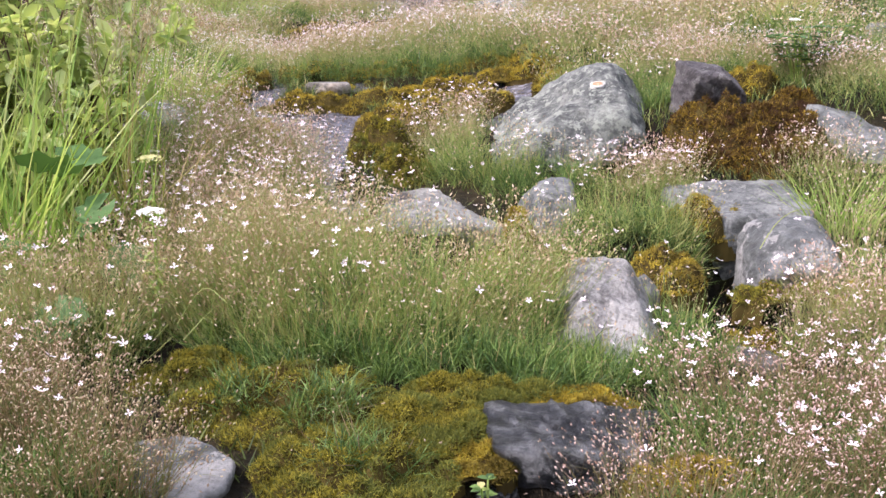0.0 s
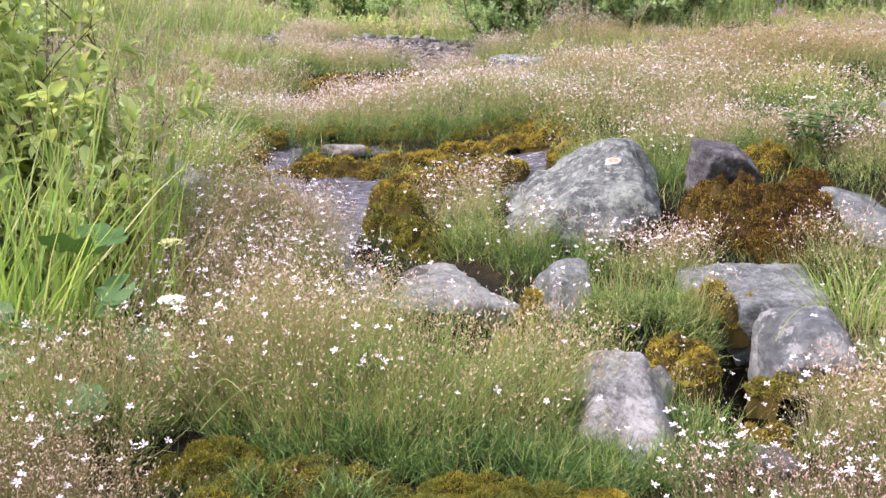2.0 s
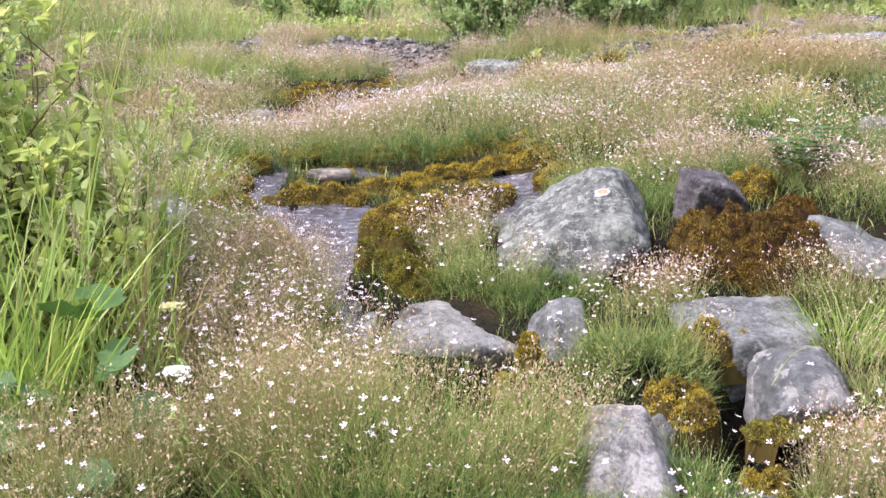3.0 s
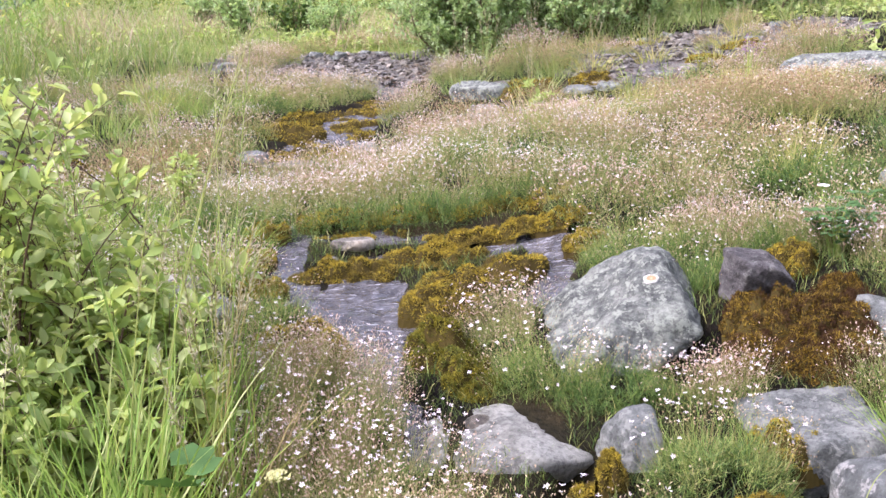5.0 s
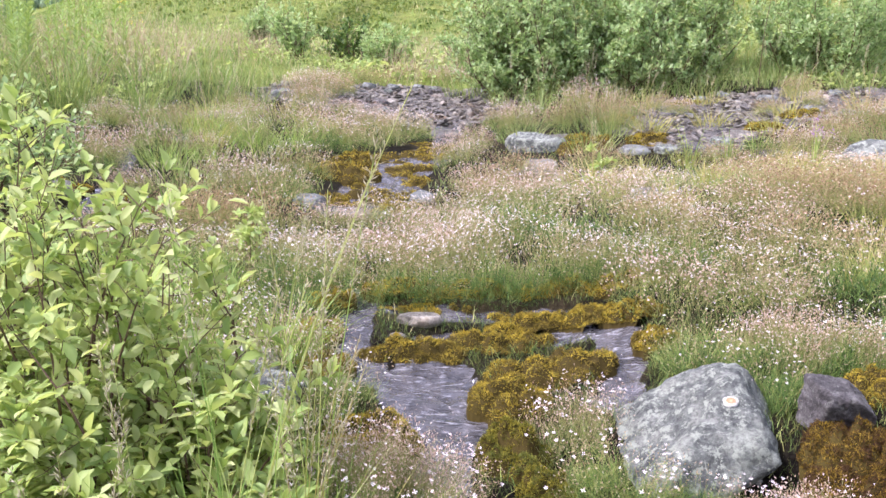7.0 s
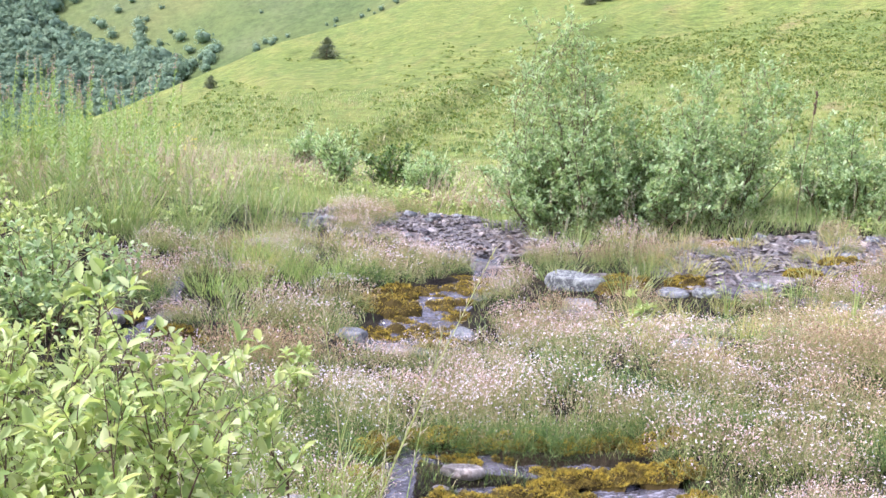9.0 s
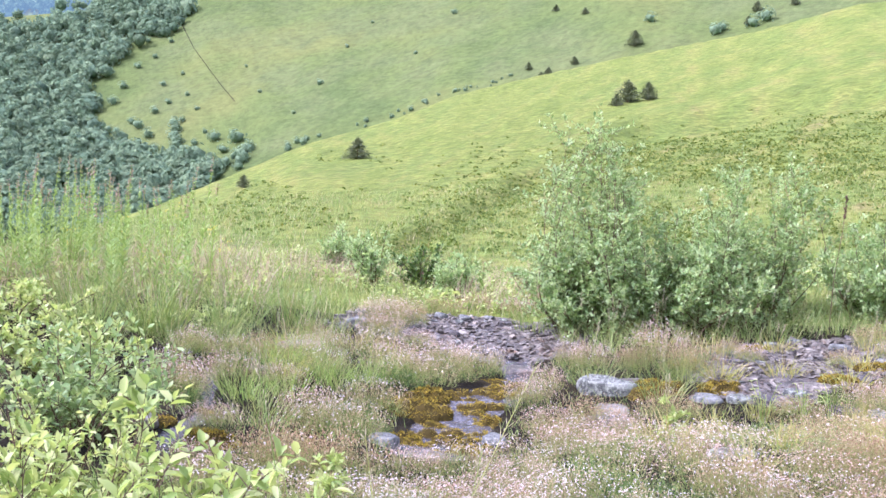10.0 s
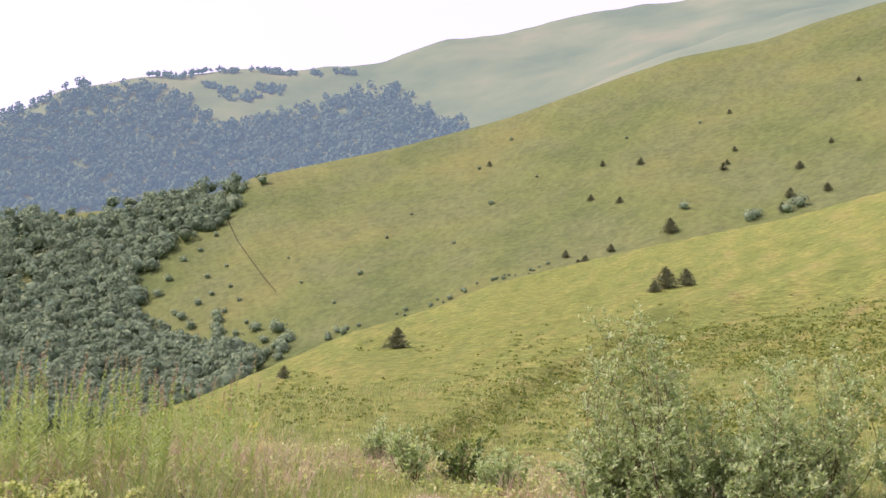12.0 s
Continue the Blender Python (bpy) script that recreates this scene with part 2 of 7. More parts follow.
def hill_z(az, r):
    """Height of the slopes at a bearing (degrees) and a distance from the hub, 14 m and farther."""
    x, y = HUB + r * np.sin(np.radians(az)), r * np.cos(np.radians(az))
    a14 = np.radians(az)
    near = lie(HUB + 14 * np.sin(a14), np.minimum(14 * np.cos(a14), 16))
    e0 = np.degrees(np.arctan2(near - EYE_END, 14))
    r1, e1, e2, e3, e4 = along(AZ_R1, az), along(AZ_NEAR, az), along(AZ_MID, az), along(AZ_THIRD, az), along(AZ_FAR, az)
    keys = [(14.0, e0), (r1, e1), (r1 * 1.5, np.minimum(e1 - 1.6, e1 * 0.7)), (440 + 0 * r, np.minimum(e1 - 0.8, e1 * 0.9)), (720 + 0 * r, e2), (900 + 0 * r, e2 - 1.5), (1250 + 0 * r, e3), (1400 + 0 * r, e3 - 1.5), (2100 + 0 * r, e4), (2800 + 0 * r, e4 - 5), (4600 + 0 * r, e4 * 0 + 0.5)]
    lr = np.log(r)
    el = np.array(keys[0][1], float) + 0 * r
    for (ra, ea), (rb, eb) in zip(keys[:-1], keys[1:]):
        u = np.clip((lr - np.log(ra)) / (np.log(rb) - np.log(ra)), 0, 1)
        hit = lr >= np.log(ra)
        el = np.where(hit, ea + (eb - ea) * u, el)
    line = np.interp(az, [-14, -9, -3, 3.4, 8, 14, 20], [-4.6, -3.9, -0.9, 2.9, 5.2, 6.6, 7.6])
    near_part = (1 - smooth(r / r1, 0.6, 0.9)) * smooth(r, 16, 22)
    el = el - near_part * (0.42 * np.exp(-((el - line) / 0.45) ** 2) - 0.3 * np.exp(-((el - line - 0.9) / 0.5) ** 2)) + near_part * (fbm(az * 0.5 + el * 0.4, el * 1.6, 43, 3) - 0.5) * 0.35
    el = el + (fbm(az * 0.22 + lr * 2.5, lr * 3, 41, 3) - 0.5) * smooth(r, 300, 500) * 0.9 * np.clip(np.abs(lr - np.log(r1)) * 2, 0, 1) * np.clip(np.abs(lr - np.log(720)) * 3, 0, 1)
    return EYE_END + r * np.tan(np.radians(el)), x, y


def on_hill(az, el, r_low, r_high):
    """The place on the slope between two distances that shows at that bearing and height above the level."""
    r = np.exp(np.linspace(np.log(r_low), np.log(r_high), 400))
    z, x, y = hill_z(np.full(400, az), r)
    e = np.degrees(np.arctan2(z - EYE_END, r))
    k = int(np.argmax(e >= el)) if np.any(e >= el) else 399
    return x[k], y[k], z[k], r[k]


# ---- materials ----
def nodes_of(name):
    m = bpy.data.materials.new(name)
    m.use_nodes = True
    t = m.node_tree
    return m, t, t.nodes["Principled BSDF"]


def ramp_node(t, stops, source):
    r = t.nodes.new("ShaderNodeValToRGB")
    while len(r.color_ramp.elements) < len(stops):
        r.color_ramp.elements.new(0.5)
    for e, (at, c) in zip(r.color_ramp.elements, stops):
        e.position, e.color = at, (*c, 1)
    t.links.new(source, r.inputs[0])
    return r.outputs[0]


def noise_node(t, scale, detail=4, rough=0.6, coords="Object", stretch=None):
    tc = t.nodes.new("ShaderNodeTexCoord")
    n = t.nodes.new("ShaderNodeTexNoise")
    n.inputs["Scale"].default_value, n.inputs["Detail"].default_value, n.inputs["Roughness"].default_value = scale, detail, rough
    src = tc.outputs[coords]
    if stretch:
        mp = t.nodes.new("ShaderNodeMapping")
        mp.inputs["Scale"].default_value = stretch
        t.links.new(src, mp.inputs[0])
        src = mp.outputs[0]
    t.links.new(src, n.inputs["Vector"])
    return n.outputs[0]


def mixed(t, factor, a, b, mode="MIX"):
    n = t.nodes.new("ShaderNodeMixRGB")
    n.blend_type = mode
    for k, v in ((0, factor), (1, a), (2, b)):
        if isinstance(v, (int, float)):
            n.inputs[k].default_value = v
        elif isinstance(v, tuple):
            n.inputs[k].default_value = (*v, 1)
        else:
            t.links.new(v, n.inputs[k])
    return n.outputs[0]


def add_bump(t, bsdf, height, strength, distance):
    b = t.nodes.new("ShaderNodeBump")
    b.inputs["Strength"].default_value, b.inputs["Distance"].default_value = strength, distance
    t.links.new(height, b.inputs["Height"])
    t.links.new(b.outputs[0], bsdf.inputs["Normal"])
    return b


def leafy(name, colours, rough=0.55, through_light=0.3, patch=0.0, patch_scale=3.0, patch_colour=(0.2, 0.18, 0.05)):
    """A leaf or blade material: each leaf has its own tone, light shines through in part."""
    m, t, b = nodes_of(name)
    g = t.nodes.new("ShaderNodeNewGeometry")
    c = ramp_node(t, [(k / max(1, len(colours) - 1), v) for k, v in enumerate(colours)], g.outputs["Random Per Island"])
    if patch:
        tc = noise_node(t, patch_scale, 3, 0.6, "Object")
        f = ramp_node(t, [(0.45, (0, 0, 0)), (0.58, (patch, patch, patch))], tc)
        c = mixed(t, f, c, patch_colour)
    t.links.new(c, b.inputs["Base Color"])
    b.inputs["Roughness"].default_value = rough
    b.inputs["Specular IOR Level"].default_value = 0.3
    if through_light:
        tr = t.nodes.new("ShaderNodeBsdfTranslucent")
        t.links.new(mixed(t, 0.5, c, (1.0, 0.9, 0.3), "MULTIPLY"), tr.inputs[0])
        mx = t.nodes.new("ShaderNodeMixShader")
        mx.inputs[0].default_value = through_light
        t.links.new(b.outputs[0], mx.inputs[1])
        t.links.new(tr.outputs[0], mx.inputs[2])
        t.links.new(mx.outputs[0], t.nodes["Material Output"].inputs[0])
    return m


def stone(name, dark, mid, light, lichen=(0.5, 0.5, 0.42), lichen_amount=0.5, scale=9.0, rough=0.85, rust=0.0, vary=False):
    m, t, b = nodes_of(name)
    big = noise_node(t, scale * 1.3, 8, 0.7)
    fine = noise_node(t, scale * 9, 6, 0.75)
    c = ramp_node(t, [(0.4, dark), (0.5, mid), (0.62, light)], big)
    worn = ramp_node(t, [(0.5, (0, 0, 0)), (0.62, (0.5, 0.5, 0.5))], noise_node(t, scale * 0.7, 6, 0.65))
    c = mixed(t, worn, c, lichen if lichen_amount > 0.3 else tuple(min(0.5, v * 1.15) for v in light))
    c = mixed(t, 0.42, c, ramp_node(t, [(0.4, (0.2, 0.2, 0.2)), (0.6, (0.8, 0.8, 0.8))], fine), "OVERLAY")
    pits = ramp_node(t, [(0.36, (0.45, 0.45, 0.45)), (0.47, (1, 1, 1))], noise_node(t, scale * 4.5, 5, 0.7))
    c = mixed(t, 0.5, c, pits, "MULTIPLY")
    if lichen_amount:
        spots = noise_node(t, scale * 3.2, 7, 0.78)
        f = ramp_node(t, [(0.58 - 0.1 * lichen_amount, (0, 0, 0)), (0.62 - 0.09 * lichen_amount, (0.8, 0.8, 0.8))], spots)
        c = mixed(t, f, c, lichen)
    crack = ramp_node(t, [(0.48, (1, 1, 1)), (0.497, (0.6, 0.6, 0.6)), (0.514, (1, 1, 1))], noise_node(t, scale * 0.9, 3, 0.5, "Object", (1.0, 1.0, 2.0)))
    c = mixed(t, 0.25, c, crack, "MULTIPLY")
    if rust:
        f = ramp_node(t, [(0.55, (0, 0, 0)), (0.75, (rust, rust, rust))], noise_node(t, scale * 0.8, 4, 0.6))
        c = mixed(t, f, c, (0.22, 0.12, 0.05))
    if vary:
        # every stone has its own tone
        one, other, total, part_of = t.nodes.new("ShaderNodeNewGeometry"), t.nodes.new("ShaderNodeObjectInfo"), t.nodes.new("ShaderNodeMath"), t.nodes.new("ShaderNodeMath")
        part_of.operation = "FRACT"
        t.links.new(one.outputs["Random Per Island"], total.inputs[0])
        t.links.new(other.outputs["Random"], total.inputs[1])
        t.links.new(total.outputs[0], part_of.inputs[0])
        tone = ramp_node(t, [(0.0, (0.3, 0.29, 0.28)), (0.35, (0.44, 0.42, 0.4)), (0.6, (0.5, 0.46, 0.38)), (0.8, (0.62, 0.61, 0.58)), (1.0, (0.85, 0.83, 0.78))], part_of.outputs[0])
        c = mixed(t, 0.85, c, tone, "OVERLAY")
    t.links.new(c, b.inputs["Base Color"])
    b.inputs["Roughness"].default_value = rough
    h = mixed(t, 0.12, mixed(t, 0.5, big, fine), crack)
    add_bump(t, b, h, 1.0, 0.035)
    return m


def soil_material():
    m, t, b = nodes_of("mossy_soil")
    a = noise_node(t, 2.5, 5, 0.6)
    f = noise_node(t, 40, 5, 0.7)
    # dark wet soil, blackened further to hold the shade of gaps between plants
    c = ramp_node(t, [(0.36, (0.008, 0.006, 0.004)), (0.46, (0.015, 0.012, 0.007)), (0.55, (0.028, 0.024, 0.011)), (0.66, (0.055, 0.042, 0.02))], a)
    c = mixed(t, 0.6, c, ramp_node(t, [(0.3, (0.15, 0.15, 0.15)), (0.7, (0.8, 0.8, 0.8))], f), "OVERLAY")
    t.links.new(c, b.inputs["Base Color"])
    b.inputs["Roughness"].default_value = 0.85
    b.inputs["Specular IOR Level"].default_value = 0.12
    add_bump(t, b, f, 1.0, 0.06)
    return m


def meadow_material(name, a_scale, stops, fine_scale, bump, clump, coords="UV", nap=0.7, streak=(34, (0.4, 3.0, 1.0), 0.5)):
    """Grass slope: tones drawn out along the slope, with darker leafy patches and a fine nap."""
    m, t, b = nodes_of(name)
    a = noise_node(t, a_scale, 4, 0.6, coords)
    f = noise_node(t, fine_scale, 6, 0.78)
    c = ramp_node(t, stops, a)
    k = ramp_node(t, [(0.46, (0, 0, 0)), (0.6, (0.85, 0.85, 0.85))], noise_node(t, clump[0], 4, 0.62, coords))
    c = mixed(t, k, c, ramp_node(t, [(0.35, clump[1]), (0.65, clump[2])], noise_node(t, clump[3], 4, 0.7)))
    if streak:
        c = mixed(t, streak[2], c, ramp_node(t, [(0.36, (0.22, 0.22, 0.22)), (0.64, (0.76, 0.76, 0.76))], noise_node(t, streak[0], 8, 0.72, "UV", streak[1])), "OVERLAY")
    c = mixed(t, nap, c, ramp_node(t, [(0.36, (0.2, 0.2, 0.2)), (0.64, (0.8, 0.8, 0.8))], f), "OVERLAY")
    t.links.new(c, b.inputs["Base Color"])
    b.inputs["Roughness"].default_value = 0.95
    b.inputs["Specular IOR Level"].default_value = 0.1
    add_bump(t, b, f, 0.8, bump)
    return m


def backdrop_material(name, stops, scale, haze_glow, strength):
    """Far mountains, kilometres off: the bright haze before them is added as faint emission."""
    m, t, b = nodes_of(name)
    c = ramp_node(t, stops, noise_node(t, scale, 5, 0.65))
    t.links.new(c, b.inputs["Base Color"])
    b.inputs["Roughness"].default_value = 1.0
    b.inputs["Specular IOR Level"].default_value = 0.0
    b.inputs["Emission Color"].default_value = (*haze_glow, 1)
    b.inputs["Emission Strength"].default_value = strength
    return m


def water_material():
    m, t, b = nodes_of("stream_water")
    c = ramp_node(t, [(0.35, (0.022, 0.02, 0.019)), (0.65, (0.085, 0.08, 0.08))], noise_node(t, 9, 4, 0.6))
    t.links.new(c, b.inputs["Base Color"])
    b.inputs["Roughness"].default_value = 0.06
    b.inputs["IOR"].default_value = 1.45
    b.inputs["Specular IOR Level"].default_value = 0.9
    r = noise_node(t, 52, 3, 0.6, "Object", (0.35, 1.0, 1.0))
    # sky glints on the ripples, painted as a paler base colour
    crest_glint = ramp_node(t, [(0.55, (0, 0, 0)), (0.7, (0.6, 0.6, 0.6))], r)
    t.links.new(mixed(t, crest_glint, c, (0.36, 0.36, 0.38)), b.inputs["Base Color"])
    add_bump(t, b, r, 0.9, 0.03)
    return m


def lichen_spot_material():
    """Pale centre, rusty ring and pale rim."""
    m, t, b = nodes_of("orange_lichen")
    tc = t.nodes.new("ShaderNodeTexCoord")
    away = t.nodes.new("ShaderNodeVectorMath")
    away.operation = "LENGTH"
    t.links.new(tc.outputs["Object"], away.inputs[0])
    far = t.nodes.new("ShaderNodeMath")
    far.operation = "MULTIPLY"
    far.inputs[1].default_value = 36.0
    t.links.new(away.outputs["Value"], far.inputs[0])
    c = ramp_node(t, [(0.08, (0.34, 0.25, 0.15)), (0.42, (0.3, 0.17, 0.085)), (0.6, (0.3, 0.18, 0.11)), (0.74, (0.4, 0.38, 0.33)), (0.92, (0.36, 0.36, 0.32))], far.outputs[0])
    c = mixed(t, 0.5, c, ramp_node(t, [(0.42, (0.3, 0.3, 0.3)), (0.58, (0.7, 0.7, 0.7))], noise_node(t, 160, 5, 0.7)), "OVERLAY")
    t.links.new(c, b.inputs["Base Color"])
    b.inputs["Roughness"].default_value = 0.95
    return m


M_SOIL = soil_material()
M_MEADOW = meadow_material("hill_meadow", 3.2, [(0.32, (0.1, 0.138, 0.028)), (0.44, (0.138, 0.174, 0.036)), (0.54, (0.17, 0.194, 0.045)), (0.62, (0.182, 0.188, 0.05)), (0.72, (0.19, 0.17, 0.066))], 1.3, 0.4, (3.4, (0.09, 0.135, 0.028), (0.145, 0.19, 0.04), 0.9), nap=0.6)
M_BANK_TURF = meadow_material("bank_turf", 2.2, [(0.34, (0.035, 0.05, 0.014)), (0.5, (0.07, 0.095, 0.024)), (0.66, (0.12, 0.125, 0.035))], 55, 0.03, (5.0, (0.03, 0.04, 0.012), (0.085, 0.11, 0.028), 18.0), "Object", 0.8, None)
M_MID = meadow_material("mountain_meadow", 0.011, [(0.36, (0.074, 0.106, 0.032)), (0.5, (0.097, 0.128, 0.037)), (0.64, (0.122, 0.139, 0.043))], 0.28, 0.8, (0.02, (0.085, 0.113, 0.04), (0.112, 0.135, 0.05), 0.1), "Object", 0.36, (11, (0.8, 1.7, 1.0), 0.14))
# the last two values paint haze over the far slopes as emission
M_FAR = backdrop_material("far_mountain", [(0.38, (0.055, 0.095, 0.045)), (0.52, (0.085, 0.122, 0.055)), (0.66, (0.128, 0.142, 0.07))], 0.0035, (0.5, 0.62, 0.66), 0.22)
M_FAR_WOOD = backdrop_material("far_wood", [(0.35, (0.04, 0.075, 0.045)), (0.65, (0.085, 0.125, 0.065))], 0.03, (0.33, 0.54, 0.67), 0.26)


def wood_material():
    m, t, b = nodes_of("wood_leaves")
    g = t.nodes.new("ShaderNodeNewGeometry")
    c = ramp_node(t, [(0.0, (0.16, 0.25, 0.155)), (0.5, (0.205, 0.297, 0.173)), (1.0, (0.26, 0.35, 0.195))], g.outputs["Random Per Island"])
    f = noise_node(t, 0.9, 5, 0.7)
    c = mixed(t, 0.4, c, ramp_node(t, [(0.36, (0.2, 0.2, 0.2)), (0.64, (0.85, 0.85, 0.85))], f), "OVERLAY")
    stand = ramp_node(t, [(0.4, (0.42, 0.42, 0.42)), (0.6, (0.6, 0.6, 0.6))], noise_node(t, 0.11, 2, 0.5))
    c = mixed(t, 0.7, c, stand, "OVERLAY")
    t.links.new(c, b.inputs["Base Color"])
    b.inputs["Roughness"].default_value = 1.0
    b.inputs["Specular IOR Level"].default_value = 0.0
    add_bump(t, b, f, 1.0, 1.6)
    tr = t.nodes.new("ShaderNodeBsdfTranslucent")
    t.links.new(c, tr.inputs[0])
    mx = t.nodes.new("ShaderNodeMixShader")
    mx.inputs[0].default_value = 0.3
    t.links.new(b.outputs[0], mx.inputs[1])
    t.links.new(tr.outputs[0], mx.inputs[2])
    t.links.new(mx.outputs[0], t.nodes["Material Output"].inputs[0])
    return m


M_WOOD = wood_material()
M_WATER = water_material()
M_LICHEN = lichen_spot_material()
M_PALE = stone("pale_lichened_stone", (0.055, 0.061, 0.055), (0.115, 0.125, 0.11), (0.2, 0.21, 0.182), (0.34, 0.37, 0.3), 0.6)
M_GREY = stone("grey_stone", (0.085, 0.093, 0.084), (0.145, 0.156, 0.142), (0.215, 0.228, 0.208), (0.27, 0.28, 0.25), 0.4, 8, 0.75)
M_DARK = stone("dark_stone", (0.015, 0.017, 0.017), (0.045, 0.049, 0.05), (0.17, 0.178, 0.174), (0.2, 0.2, 0.18), 0.0, 15, 0.3)
M_SMOOTH = stone("smooth_pale_stone", (0.14, 0.14, 0.12), (0.21, 0.21, 0.182), (0.275, 0.275, 0.24), (0.31, 0.31, 0.27), 0.4, 6, 0.8)
M_WORN = stone("worn_grey_stone", (0.06, 0.066, 0.061), (0.11, 0.119, 0.11), (0.19, 0.198, 0.182), (0.34, 0.335, 0.31), 0.5, 4.5, 0.6)
M_SANDY = stone("sandy_pale_stone", (0.21, 0.203, 0.183), (0.34, 0.33, 0.3), (0.45, 0.44, 0.405), (0.5, 0.49, 0.44), 0.4, 9, 0.85)
M_BROWN = stone("brown_stone", (0.045, 0.04, 0.04), (0.085, 0.078, 0.075), (0.14, 0.13, 0.125), (0.2, 0.2, 0.18), 0.15, 12)
M_SLATE = stone("wet_slate", (0.062, 0.056, 0.046), (0.125, 0.115, 0.098), (0.24, 0.225, 0.195), (0.2, 0.2, 0.2), 0.0, 6, 0.45, 0.5, True)
M_STONY = stone("stony_mud", (0.03, 0.027, 0.023), (0.07, 0.064, 0.056), (0.155, 0.146, 0.132), (0.15, 0.1, 0.06), 0.25, 7, 0.5, 0.35)
M_PETAL = leafy("white_petals", [(0.8, 0.74, 0.77), (0.86, 0.82, 0.84), (0.8, 0.62, 0.69)], 0.6, 0.25)
M_STEM = leafy("thin_flower_stems", [(0.16, 0.28, 0.06), (0.25, 0.36, 0.09), (0.36, 0.4, 0.13), (0.4, 0.26, 0.15)], 0.6, 0.35)
M_SEED = leafy("tan_seed_heads", [(0.26, 0.17, 0.1), (0.42, 0.3, 0.19), (0.55, 0.42, 0.29), (0.63, 0.52, 0.38), (0.4, 0.38, 0.17)], 0.7, 0.3)
M_SEED_PINK = leafy("pink_seed_heads", [(0.28, 0.165, 0.12), (0.44, 0.295, 0.225), (0.58, 0.42, 0.35), (0.7, 0.54, 0.48), (0.62, 0.52, 0.4)], 0.7, 0.3)
M_SEED_RUST = leafy("rusty_seed_heads", [(0.19, 0.12, 0.065), (0.32, 0.21, 0.12), (0.44, 0.3, 0.19), (0.53, 0.41, 0.27), (0.36, 0.35, 0.14)], 0.7, 0.3)
M_STEM_TAN = leafy("tan_flower_stems", [(0.24, 0.25, 0.09), (0.34, 0.31, 0.14), (0.28, 0.36, 0.1), (0.4, 0.25, 0.17)], 0.6, 0.3)
M_STEM_BROWN = leafy("brown_flower_stems", [(0.15, 0.13, 0.055), (0.24, 0.17, 0.09), (0.17, 0.21, 0.06), (0.32, 0.18, 0.12)], 0.6, 0.3)
M_CUSHION = leafy("cushion_leaves", [(0.03, 0.065, 0.016), (0.075, 0.14, 0.032), (0.16, 0.25, 0.055), (0.29, 0.37, 0.09), (0.42, 0.38, 0.15)], 0.5, 0.22)
M_CUSHION_DARK = leafy("dense_green_leaves", [(0.03, 0.068, 0.016), (0.07, 0.14, 0.03), (0.13, 0.22, 0.05), (0.22, 0.31, 0.075)], 0.5, 0.25)
M_TURF = leafy("short_turf", [(0.04, 0.055, 0.015), (0.075, 0.105, 0.025), (0.12, 0.16, 0.035), (0.17, 0.16, 0.045)], 0.7, 0.25)
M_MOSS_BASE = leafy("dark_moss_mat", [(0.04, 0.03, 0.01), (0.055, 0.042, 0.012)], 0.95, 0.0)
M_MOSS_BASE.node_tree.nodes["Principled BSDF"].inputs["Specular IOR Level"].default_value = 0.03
M_MOSS = leafy("golden_moss", [(0.1, 0.075, 0.013), (0.23, 0.18, 0.02), (0.4, 0.3, 0.028), (0.6, 0.46, 0.044), (0.25, 0.25, 0.038)], 0.85, 0.3, 0.65, 12.0, (0.07, 0.05, 0.016))
M_MOSS_GREEN = leafy("olive_moss", [(0.045, 0.045, 0.01), (0.13, 0.125, 0.015), (0.26, 0.235, 0.023), (0.4, 0.345, 0.036)], 0.85, 0.3, 0.55, 11.0, (0.09, 0.13, 0.03))
M_MOSS_RED = leafy("rust_moss", [(0.026, 0.014, 0.007), (0.08, 0.046, 0.01), (0.165, 0.105, 0.013), (0.36, 0.25, 0.022)], 0.85, 0.24, 0.85, 11.0, (0.05, 0.02, 0.01))
M_GRASS = leafy("green_grass", [(0.19, 0.33, 0.07), (0.29, 0.45, 0.1), (0.4, 0.52, 0.15), (0.54, 0.59, 0.23)], 0.45, 0.52)
M_HERB = leafy("willowherb_leaves", [(0.22, 0.34, 0.1), (0.31, 0.44, 0.14), (0.41, 0.52, 0.2)], 0.55, 0.45)
M_RUSH = leafy("rush_stems", [(0.14, 0.22, 0.06), (0.2, 0.3, 0.08), (0.29, 0.37, 0.11), (0.42, 0.41, 0.18)], 0.5, 0.35)
M_WILLOW_DEEP = leafy("deep_willow_leaves", [(0.19, 0.3, 0.11), (0.26, 0.38, 0.145), (0.34, 0.46, 0.19), (0.45, 0.55, 0.26)], 0.5, 0.45)
M_GRASS_YELLOW = leafy("yellow_grass", [(0.3, 0.36, 0.09), (0.42, 0.44, 0.11), (0.52, 0.46, 0.17), (0.52, 0.42, 0.24)], 0.6, 0.4)
M_GRASS_BAND = leafy("meadow_grass", [(0.16, 0.25, 0.072), (0.24, 0.34, 0.1), (0.34, 0.395, 0.142), (0.46, 0.43, 0.235)], 0.6, 0.4)
M_PINK_GRASS = leafy("pink_seeding_grass", [(0.38, 0.28, 0.19), (0.5, 0.36, 0.28), (0.56, 0.44, 0.36), (0.38, 0.38, 0.16)], 0.7, 0.35)
M_PLUME = leafy("pale_seed_plumes", [(0.46, 0.42, 0.26), (0.58, 0.54, 0.38), (0.66, 0.6, 0.47)], 0.6, 0.45)
